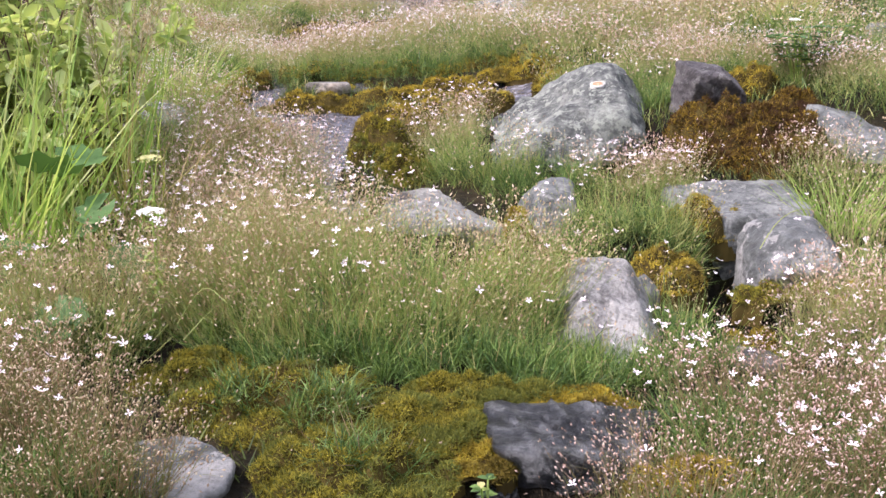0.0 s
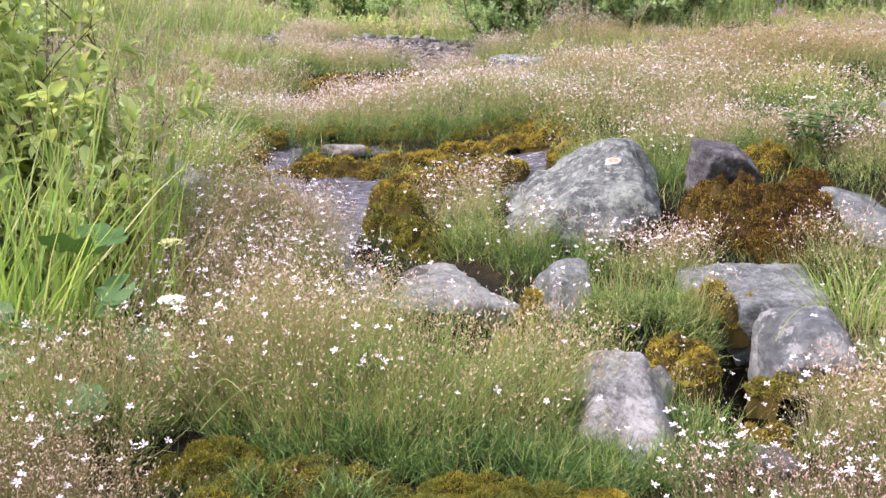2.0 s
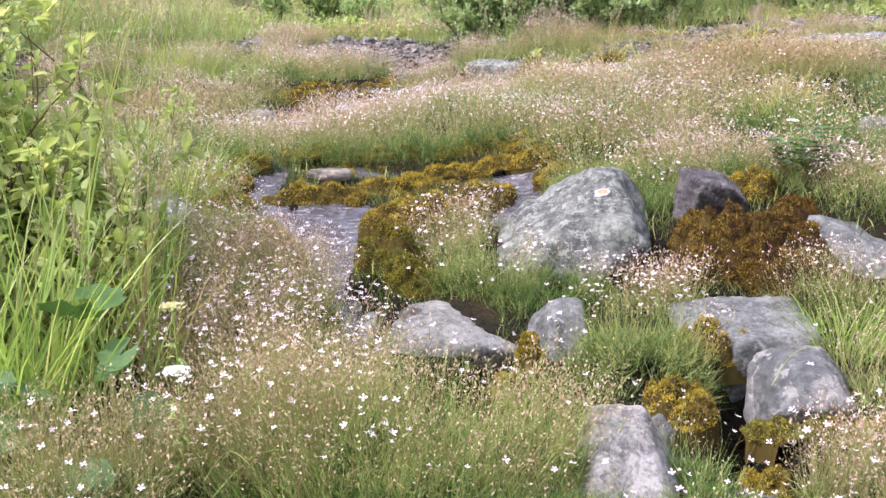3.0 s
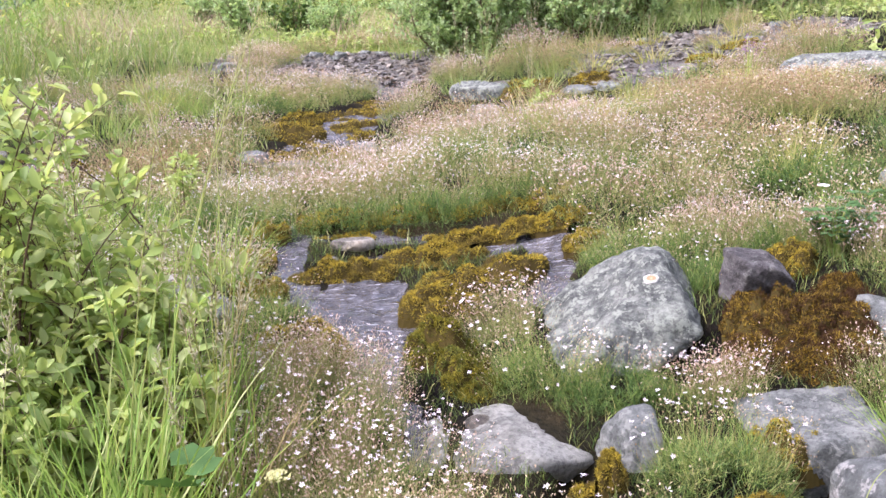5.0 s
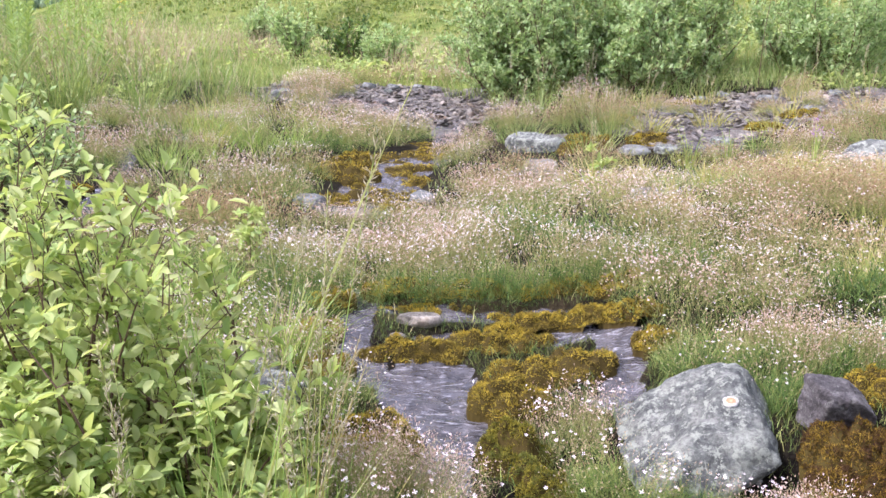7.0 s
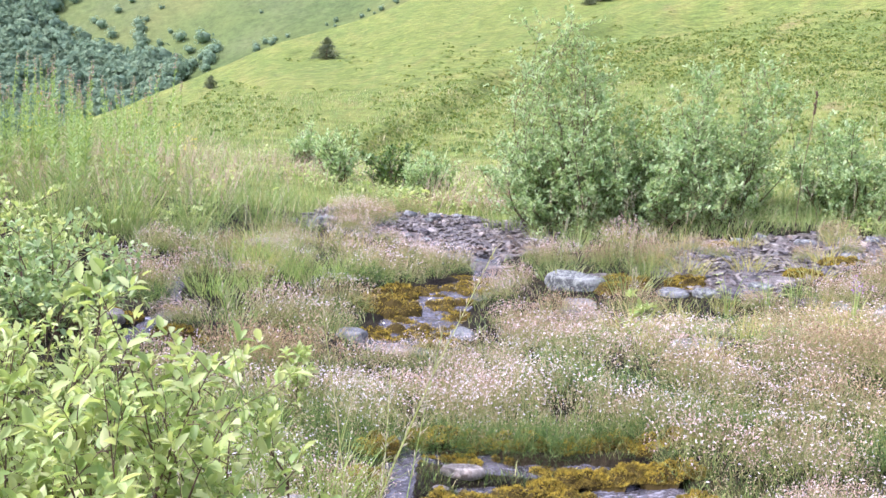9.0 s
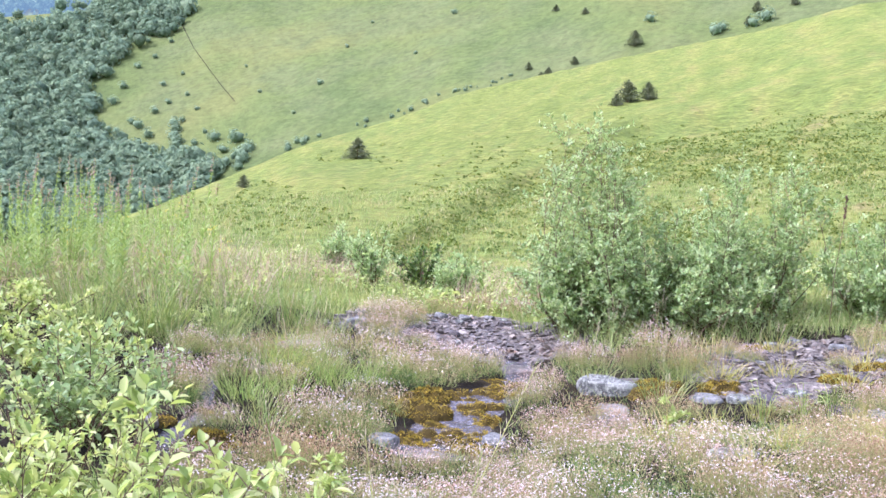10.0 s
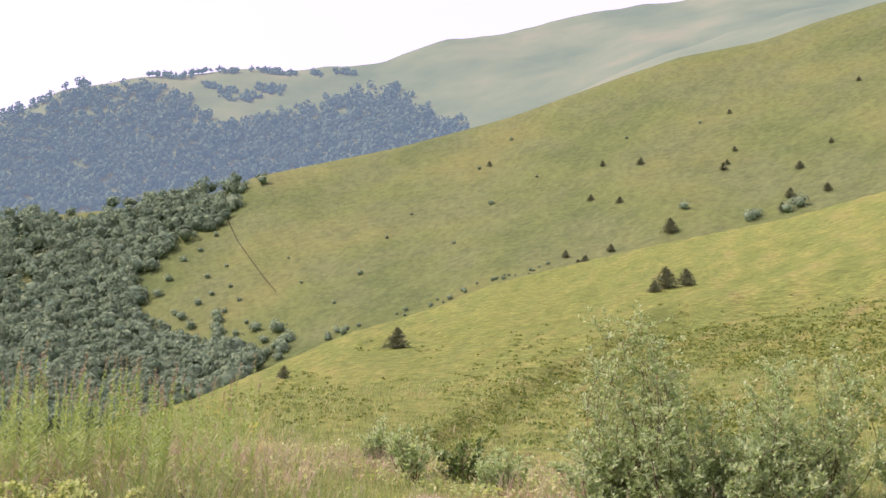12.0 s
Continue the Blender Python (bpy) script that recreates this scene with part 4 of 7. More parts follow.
def moss_cushion(x, y, a, b, h, material, turn=0.0, sprigs=2600, label="golden brown moss cushion on wet stone", sprig=0.017, lump=0.0):
    """A cushion of many rounded lumps with a nap of short sprigs."""
    n = 48 if lump else 30
    g = np.linspace(-1.1, 1.1, n)
    gx, gy = np.meshgrid(g, g)
    seed = int(1000 * abs(x) + 77 * abs(y)) % 9973
    r = np.random.default_rng(seed)
    base = land1(x, y)
    lump = lump or float(np.clip(math.sqrt(a * b) * 0.26, 0.02, 0.075))
    count = int(np.clip(a * b / lump ** 2 * 1.6, 10, 110))
    q, t = np.sqrt(r.uniform(0, 1, count)) * 0.92, r.uniform(0, 6.283, count)
    centres = np.stack([q * np.cos(t) * a, q * np.sin(t) * b], 1)
    radius = lump * r.uniform(0.6, 1.5, count)
    swell = h * (1 - 0.7 * q ** 2) * r.uniform(0.6, 1.15, count)

    def surface(u, v):
        px, py = u * a, v * b
        d2 = ((px[..., None] - centres[:, 0]) ** 2 + (py[..., None] - centres[:, 1]) ** 2) / radius ** 2
        hgt = swell * np.sqrt(np.clip(1 - d2, 0, 1))
        k = np.argmax(hgt, -1)
        z = np.take_along_axis(hgt, k[..., None], -1)[..., 0]
        out = np.stack([px - centres[k, 0], py - centres[k, 1], radius[k] * 0.6], -1) / radius[k][..., None]
        mat = h * 0.5 * (1 - u * u - v * v) * (0.25 + 0.95 * fbm((px + x) * 15, (py + y) * 15, 23))
        z, out = np.maximum(z, mat), np.where((mat > z)[..., None], np.stack([u * 0.5, v * 0.5, 0.9 + 0 * u], -1), out)
        follow = lie(x + px, y + py) - lie(np.array(x), np.array(y))
        return np.stack([px, py, np.where(z > 0, z, -0.045) + follow], -1), z, out

    v, z, _ = surface(gx, gy)
    i, j = np.meshgrid(np.arange(n - 1), np.arange(n - 1), indexing="ij")
    k = (i * n + j).ravel()
    high = (z > 0).ravel()
    k = k[high[k] | high[k + 1] | high[k + n] | high[k + n + 1]]
    f = np.concatenate([np.stack([k, k + 1, k + n + 1], 1), np.stack([k, k + n + 1, k + n], 1)])
    used, inv = np.unique(f, return_inverse=True)
    ob = thing("moss_cushion", pose(x, y, base), label, "moss", "moss cushions along the stream")
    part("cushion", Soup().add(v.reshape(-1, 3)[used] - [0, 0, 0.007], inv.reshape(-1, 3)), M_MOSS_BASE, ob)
    u, w = r.uniform(-1.1, 1.1, sprigs * 2), r.uniform(-1.1, 1.1, sprigs * 2)
    p, e, out = surface(u, w)
    p, out, e = p[e > 0][:sprigs], out[e > 0][:sprigs], e[e > 0][:sprigs]
    steep = r.uniform(0, 1, (len(p), 1)) * np.clip(np.hypot(out[:, :1], out[:, 1:2]) - 0.55, 0, 1) * 2
    p = p - [0, 0, 1] * steep * e[:, None]
    m = len(p)
    length = sprig * r.uniform(0.6, 1.5, (m, 1))
    out = unit(unit(out) + r.normal(0, 0.9, (m, 3)) + [0, 0, 0.2]) * length
    side = unit(np.cross(out, r.normal(size=(m, 3))))
    tip = p + out + r.normal(0, 0.002, (m, 3))
    part("nap", Soup().add(*ribbons(p - out * 0.3, p + out * 0.6, tip, sprig * 0.42, side, 1)), material, ob, kind="stuff")
    MOSS_SPOTS.append((x, y, a, b, turn))
    return ob


for row in [(-0.7, 3.62, 0.18, 0.13, 0.12), (-0.56, 4.42, 0.24, 0.09, 0.08), (-0.2, 4.5, 0.26, 0.1, 0.085), (-0.66, 4.93, 0.12, 0.09, 0.06), (-0.42, 4.98, 0.22, 0.1, 0.07), (-0.1, 4.84, 0.26, 0.1, 0.07), (-0.05, 4.66, 0.18, 0.08, 0.06),
            (0.22, 4.68, 0.2, 0.09, 0.06), (0.45, 4.62, 0.16, 0.09, 0.07), (0.46, 4.3, 0.09, 0.09, 0.06), (0.02, 4.18, 0.26, 0.15, 0.1), (-0.17, 3.95, 0.16, 0.17, 0.1), (-0.97, 4.6, 0.11, 0.12, 0.06), (-0.94, 4.98, 0.12, 0.1, 0.06), (-0.9, 4.25, 0.12, 0.1, 0.05), (-0.6, 5.1, 0.2, 0.08, 0.07), (-0.25, 5.07, 0.22, 0.08, 0.07), (0.12, 5.02, 0.22, 0.08, 0.07), (0.45, 4.93, 0.2, 0.08, 0.07)]:
    moss_cushion(*row, M_MOSS, sprigs=4400, sprig=0.0095)
for row in [(-0.2, 3.52, 0.12, 0.17, 0.13), (-0.12, 3.27, 0.09, 0.12, 0.1)]:
    moss_cushion(*row, M_MOSS_GREEN, sprigs=7500, sprig=0.009, label="olive green moss mound leaning over the water")
for row in [(0.8, 2.3, 0.12, 0.06, 0.05), (0.9, 2.29, 0.1, 0.05, 0.06), (0.72, 2.14, 0.08, 0.06, 0.04)]:
    moss_cushion(*row, M_MOSS_GREEN, sprigs=4000, sprig=0.006, label="dark green moss under the grey rock")
for row in [(0.88, 3.31, 0.17, 0.13, 0.1), (1.06, 3.22, 0.16, 0.13, 0.08), (0.84, 3.14, 0.16, 0.1, 0.07), (1.14, 3.36, 0.1, 0.09, 0.06), (0.99, 3.24, 0.13, 0.1, 0.09), (0.98, 3.07, 0.16, 0.09, 0.06)]:
    moss_cushion(*row, M_MOSS_RED, sprigs=8000, sprig=0.009, label="rust and gold moss carpet on wet ground")
for row in [(-0.28, 1.68, 0.22, 0.16, 0.065), (-0.13, 1.44, 0.16, 0.14, 0.055), (-0.1, 1.24, 0.18, 0.1, 0.05), (-0.45, 1.8, 0.12, 0.09, 0.06), (-0.03, 1.54, 0.1, 0.09, 0.05), (0.06, 1.67, 0.13, 0.06, 0.045), (0.0, 1.33, 0.12, 0.09, 0.05)]:
    moss_cushion(*row, M_MOSS_GREEN, sprigs=20000, label="olive gold moss carpet on dark wet ground", sprig=0.0056, lump=0.03)
for row in [(0.24, 1.65, 0.1, 0.05, 0.04), (0.06, 1.47, 0.05, 0.05, 0.04)]:
    moss_cushion(*row, M_MOSS, sprigs=9000, sprig=0.0052, lump=0.025)
for row in [(0.72, 2.74, 0.12, 0.09, 0.1), (0.55, 2.43, 0.09, 0.12, 0.07), (0.2, 2.66, 0.035, 0.04, 0.11), (0.52, 2.22, 0.07, 0.07, 0.05), (1.07, 3.62, 0.1, 0.1, 0.1), (0.36, 1.36, 0.1, 0.07, 0.05), (0.16, 2.72, 0.07, 0.09, 0.05), (0.74, 2.22, 0.1, 0.06, 0.05), (0.96, 2.24, 0.08, 0.05, 0.05)]:
    moss_cushion(*row, M_MOSS, sprigs=3600, sprig=0.0075)
for row in [(-1.15, 8.8, 0.34, 0.2, 0.09), (-0.7, 9.3, 0.4, 0.24, 0.1), (-0.4, 9.9, 0.34, 0.24, 0.1), (-0.9, 8.2, 0.45, 0.25, 0.1), (-0.5, 8.7, 0.2, 0.16, 0.08), (-1.2, 8.0, 0.16, 0.2, 0.08), (-0.6, 7.75, 0.25, 0.16, 0.08), (-0.98, 8.5, 0.2, 0.16, 0.08), (-0.72, 8.1, 0.22, 0.16, 0.07), (-0.3, 9.4, 0.2, 0.16, 0.08), (-1.05, 9.15, 0.2, 0.14, 0.08), (-0.85, 7.6, 0.2, 0.12, 0.07), (-0.55, 9.0, 0.3, 0.2, 0.09), (-0.95, 8.7, 0.25, 0.18, 0.09), (-0.65, 8.4, 0.25, 0.16, 0.08), (-0.35, 9.65, 0.25, 0.2, 0.09), (-1.05, 7.85, 0.25, 0.16, 0.08), (0.9, 9.1, 0.3, 0.2, 0.08), (-2.7, 7.9, 0.2, 0.16, 0.07), (-2.6, 9.9, 0.25, 0.2, 0.07), (-3.0, 7.1, 0.25, 0.2, 0.07), (-2.4, 6.9, 0.2, 0.16, 0.07), (2.5, 9.15, 0.18, 0.12, 0.06), (3.0, 9.5, 0.2, 0.14, 0.06), (1.35, 9.95, 0.2, 0.15, 0.07), (2.2, 10.75, 0.2, 0.12, 0.05), (1.5, 9.05, 0.2, 0.14, 0.07)]:
    moss_cushion(*row, M_MOSS, sprigs=1500, sprig=0.015)


def off_moss(x, y, grow=0.85):
    free = np.ones(np.shape(x), bool)
    for cx, cy, a, b, turn in MOSS_SPOTS:
        free &= ((x - cx) / a / grow) ** 2 + ((y - cy) / b / grow) ** 2 > 1
    return free


# ---- flowering cushions ----
BLOSSOM = [Soup().add(*blossoms(np.zeros((1, 3)), np.array([[0.0, 0.0, 1.0]]), np.ones(1), 4 + k % 2)).mesh("blossom", M_PETAL) for k in range(6)]


def flower_cushion(x, y, a, b, h, stem=0.13, flowers=400, seeds=1200, blades=5000, turn=0.0, clear=True, label="green cushion plant with small white flowers and tan seed heads", blade_w=0.0022, blade_len=0.06, flower_r=0.0085, seed_r=0.0019, follow=True, group="flowering cushions along the stream", segs=2, single=True, leaf_mat=None, thick=1.0):
    """A mound of fine leaves, with thin stems that carry white flowers and seed heads."""
    c, s = math.cos(radians(turn)), math.sin(radians(turn))
    base = land1(x, y) if follow else 0.0

    def spots(n, reach=1.0):
        r, t = np.sqrt(rng.uniform(0, 1, n)) * reach, rng.uniform(0, 2 * math.pi, n)
        u, v = r * np.cos(t), r * np.sin(t)
        lx, ly = u * a, v * b
        px, py = lx * c - ly * s, lx * s + ly * c
        wob = 0.15 + 1.7 * fbm((px + x) * 13, (py + y) * 13, 12)
        z = h * np.clip(1 - r ** 2.4, 0, 1) ** 0.7 * wob
        keep = np.ones(n, bool)
        if follow:
            z = z + land(px + x, py + y) - base
            if clear:
                keep = (fbm((px + x) * 12, (py + y) * 12, 70) + rng.uniform(-0.08, 0.08, n) > 0.37) & off_rocks(px + x, py + y, 0.7) & off_moss(px + x, py + y, 0.8) & (in_stream(px + x, py + y) < 0.5)
        return np.stack([px, py, z], 1)[keep], np.stack([px / a, py / b, 0 * px], 1)[keep]

    leaf_mat = leaf_mat or (M_CUSHION_DARK if seeds < 170 or (single and y < 1.7) else M_CUSHION)
    ob = thing("flower_cushion", pose(x, y, base), label, "flower", group)
    p, out = spots(blades)
    n = len(p)
    p = p - [0, 0, 1] * (h * 0.75 * rng.uniform(0, 1, (n, 1)) ** 1.6 + 0.012)
    d = unit(out * rng.uniform(0.2, 1.0, (n, 1)) + rng.normal(0, 0.75, (n, 3)) * [1, 1, 0.45] + [0, 0, 0.8])
    ln = blade_len * rng.uniform(0.35, 1.35, (n, 1)) * (0.7 + 0.6 * fbm((p[:, :1] + x) * 17, (p[:, 1:2] + y) * 17, 45))
    tip = p + d * ln + rng.normal(0, 0.007, (n, 3)) - [0, 0, 0.2] * ln * rng.uniform(0, 1, (n, 1))
    part("foliage", Soup().add(*ribbons(p, p + d * ln * 0.6 + [0, 0, 0.22] * ln + rng.normal(0, 0.007, (n, 3)), tip, blade_w, unit(rng.normal(size=(n, 3)) * [1, 1, 0.4]), segs)), leaf_mat, ob, kind="stuff")
    p, out = spots(seeds * 2)
    dense = fbm((p[:, 0] + x) * 9, (p[:, 1] + y) * 9, 66)
    want = dense + rng.uniform(-0.18, 0.18, len(p)) > 0.47
    p, out, dense = p[want][:seeds], out[want][:seeds], dense[want][:seeds]
    n = len(p)
    ln = stem * rng.uniform(0.35, 1.3, (n, 1)) * (0.5 + 0.9 * dense[:, None])
    d = unit(out * 0.4 + rng.normal(0, 0.3, (n, 3)) * [1, 1, 0.1] + [0, 0, 1])
    tip = p + d * (ln + blade_len * 0.7) + rng.normal(0, 0.008, (n, 3))
    st = Soup().add(*ribbons(p, (p + tip) / 2 + rng.normal(0, 0.016, (n, 3)), tip, 0.0014 * thick, unit(rng.normal(size=(n, 3))), segs))
    heads, axes = [tip], [d + rng.normal(0, 0.4, (n, 3))]
    for _ in range(2 if single else 1):
        fork = p + (tip - p) * rng.uniform(0.6, 0.9, (n, 1))
        end = fork + unit(d + rng.normal(0, 0.8, (n, 3))) * rng.uniform(0.012, 0.04, (n, 1))
        st.add(*ribbons(fork, (fork + end) / 2, end, 0.0011 * thick, unit(rng.normal(size=(n, 3))), 1))
        heads.append(end)
        axes.append(end - fork)
    heads, axes = np.concatenate(heads), np.concatenate(axes)
    part("seed_crop", Soup().add(*buds(heads, axes, seed_r * rng.uniform(0.55, 1.3, len(heads)), seed_r * rng.uniform(3.2, 5.4, len(heads)) * (1.0 if single else 0.75), not single or y > 1.62)), M_SEED_RUST if "reddish" in label else M_SEED_PINK if ("pink" in label or "tan mound" in label) and not (single and y < 2.3 and x < 0) else M_SEED, ob, kind="stuff")
    p, out = spots(flowers * 2)
    want = fbm((p[:, 0] + x) * 6, (p[:, 1] + y) * 6, 91) + rng.uniform(-0.25, 0.25, len(p)) > 0.5
    p, out = p[want][:flowers], out[want][:flowers]
    n = len(p)
    d = unit(out * 0.35 + rng.normal(0, 0.22, (n, 3)) * [1, 1, 0.1] + [0, 0, 1])
    tip = p + d * (stem * rng.uniform(0.7, 1.3, (n, 1)) + blade_len * 0.8)
    st.add(*ribbons(p, (p + tip) / 2 + rng.normal(0, 0.006, (n, 3)), tip, 0.0016 * thick, unit(rng.normal(size=(n, 3))), segs))
    m = blades // 22
    foot, lean = spots(m)
    m = len(foot)
    rise = unit(lean * 0.45 + rng.normal(0, 0.4, (m, 3)) * [1, 1, 0.1] + [0, 0, 1])
    end = foot + rise * (stem * rng.uniform(0.3, 1.1, (m, 1)) + blade_len * 0.6)
    st.add(*ribbons(foot, (foot + end) / 2 + rng.normal(0, 0.018, (m, 3)), end, 0.0014 * thick, unit(rng.normal(size=(m, 3))), segs))
    part("stalkwork", st, M_STEM_BROWN if single and y < 1.7 else M_STEM_TAN if "tan and pink" in label or "tan mound" in label or "thick with" in label else M_STEM, ob, kind="stuff")
    facing = d + rng.normal(0, 0.35, (n, 3)) + [0, -0.25, 0.2]
    size = flower_r * rng.uniform(0.65, 1.2, n)
    if single:
        for k in range(n):
            fl = new("blossom", BLOSSOM[k % len(BLOSSOM)])
            fl.parent = ob
            fl.matrix_basis = Matrix.Translation(tip[k]) @ Vector(facing[k]).to_track_quat("Z", "Y").to_matrix().to_4x4() @ Matrix.Scale(size[k], 4)
    else:
        part("blossom_crop", Soup().add(*blossoms(tip, facing, size, 4)), M_PETAL, ob, kind="stuff")
    return ob


PINK = "tan and pink cushion plant, mostly seed heads, few white flowers"
NEAR = dict(blade_w=0.0021)
for row in [  # x, y, half axes, height, stem, flowers, seeds, leaves, turn, label
    (-0.55, 1.36, 0.17, 0.14, 0.07, 0.1, 40, 2600, 3500, 0, PINK),
    (-0.75, 1.5, 0.16, 0.16, 0.06, 0.1, 18, 1800, 3500, 0, PINK),
    (-0.77, 1.92, 0.2, 0.24, 0.09, 0.12, 18, 1500, 6000, 0, PINK),
    (-0.14, 2.02, 0.4, 0.2, 0.11, 0.15, 120, 2500, 12000, 0, ""),
    (-0.42, 2.16, 0.24, 0.2, 0.1, 0.15, 90, 2600, 5500, 0, PINK),
    (0.12, 2.05, 0.2, 0.17, 0.06, 0.11, 45, 700, 5000, 0, ""),
    (-0.5, 2.62, 0.3, 0.26, 0.06, 0.13, 170, 2300, 4500, 0, PINK),
    (-0.64, 3.02, 0.34, 0.3, 0.1, 0.12, 140, 3600, 6000, 0, PINK),
    (-0.58, 3.32, 0.18, 0.18, 0.09, 0.1, 50, 2000, 3000, 0, PINK),
    (-0.95, 3.36, 0.26, 0.26, 0.06, 0.12, 90, 700, 3500, 0, ""),
    (0.55, 1.52, 0.24, 0.2, 0.03, 0.075, 95, 1500, 5500, 0, PINK),
    (0.7, 1.36, 0.2, 0.22, 0.04, 0.08, 95, 1100, 6500, 0, PINK),
    (0.36, 1.24, 0.16, 0.12, 0.04, 0.09, 15, 700, 2000, 0, PINK),
    (0.92, 1.86, 0.14, 0.24, 0.05, 0.1, 26, 800, 4000, 0, PINK),
    (0.74, 1.98, 0.16, 0.1, 0.03, 0.11, 26, 700, 1200, 0, PINK),
    (0.3, 1.84, 0.18, 0.12, 0.03, 0.05, 10, 120, 3500, 0, ""),
    (0.48, 1.98, 0.1, 0.16, 0.03, 0.09, 16, 250, 2500, 0, ""),
    (0.48, 2.62, 0.2, 0.16, 0.1, 0.09, 45, 350, 5000, 0, "dense green cushion plant with scattered white flowers"),
    (0.14, 3.24, 0.24, 0.14, 0.05, 0.07, 70, 500, 4200, 0, ""),
    (0.04, 3.56, 0.16, 0.18, 0.04, 0.12, 110, 800, 1300, 0, PINK),
    (0.6, 3.06, 0.2, 0.1, 0.02, 0.08, 26, 500, 1200, 0, PINK),
    (0.3, 3.1, 0.2, 0.12, 0.04, 0.05, 14, 60, 3000, 0, "dense green cushion plant with scattered white flowers"),
    (0.64, 3.02, 0.12, 0.08, 0.02, 0.08, 20, 350, 700, 0, PINK),
    (1.1, 2.94, 0.16, 0.1, 0.03, 0.09, 40, 450, 1000, 0, PINK),
    (1.02, 2.2, 0.18, 0.34, 0.09, 0.13, 22, 700, 3500, 0, PINK),
    (1.35, 2.75, 0.25, 0.3, 0.07, 0.1, 30, 350, 3500, 0, ""),
    (0.72, 3.86, 0.22, 0.16, 0.07, 0.07, 12, 150, 2600, 0, "dense green cushion plant with scattered white flowers"),
    (0.58, 4.0, 0.2, 0.25, 0.08, 0.1, 18, 300, 2800, 0, ""),
    (-0.85, 3.9, 0.16, 0.18, 0.05, 0.09, 20, 300, 1500, 0, ""),
    (0.74, 3.66, 0.14, 0.14, 0.05, 0.06, 12, 80, 2200, 0, "dense green cushion plant with scattered white flowers"),
    (0.95, 3.9, 0.2, 0.2, 0.08, 0.08, 14, 200, 2200, 0, ""),
    (-0.2, 1.6, 0.07, 0.06, 0.07, 0.04, 0, 10, 420, 0, "small green sprouting tuft on the moss"),
    (-0.34, 1.66, 0.06, 0.05, 0.07, 0.04, 0, 10, 360, 0, "small green sprouting tuft on the moss"),
    (-0.12, 1.44, 0.08, 0.05, 0.06, 0.04, 0, 10, 420, 0, "small green sprouting tuft on the moss"),
    (-0.16, 1.86, 0.3, 0.14, 0.05, 0.07, 8, 60, 5000, 0, "dense green cushion plant with scattered white flowers"),
    (0.12, 1.78, 0.2, 0.12, 0.04, 0.06, 8, 60, 3000, 0, "dense green cushion plant with scattered white flowers"),
]:
    x, y, a, b, h, stem, fl, se, bl, turn, lab = row
    flower_cushion(x, y, a, b, h, stem, int(fl * 1.45), int(se * (0.55 if y < 1.7 else 0.66)), int(bl * 1.5), turn, "sprouting" not in lab, segs=2 if y < 2.3 else 1, flower_r=0.0079 if y < 2.3 else 0.0072, seed_r=0.0016 if y < 1.7 else 0.0019, label=lab or "green cushion plant with small white flowers and tan seed heads", **NEAR)

# cushions farther off share four shapes
KINDS = []
for k, (h, fl, se, bl, lab) in enumerate([(0.13, 230, 380, 1300, "green mound thick with small white flowers"), (0.12, 140, 560, 1000, "pinkish tan mound of seed heads and white flowers"), (0.15, 36, 110, 1900, "tall dark green cushion with few white flowers"), (0.11, 30, 680, 850, "reddish tan mound of seed heads")]):
    KINDS.append(flower_cushion(0, 40 + k, 0.36, 0.32, h, 0.12, fl, se, bl, label=lab, blade_w=0.0042, blade_len=0.09, flower_r=0.0086, seed_r=0.0044, thick=1.7, follow=False, group="flower mounds of the upper bank", segs=1, single=False))


def put_cushion(kind, x, y, size, low):
    copy_thing(KINDS[kind], pose(x, y, land1(x, y) - 0.01, 0, 0, rng.uniform(0, 360)) @ Matrix.Diagonal((size, size, low * rng.uniform(0.8, 1.15), 1)))


def open_ground(x, y, wide=0.12):
    ax, ay = np.array([x, x - wide, x + wide, x, x]), np.array([y, y, y, y - wide, y + wide])
    return not (np.any(in_stream(ax, ay) > 0.3) or np.any(in_gravel(ax, ay)))


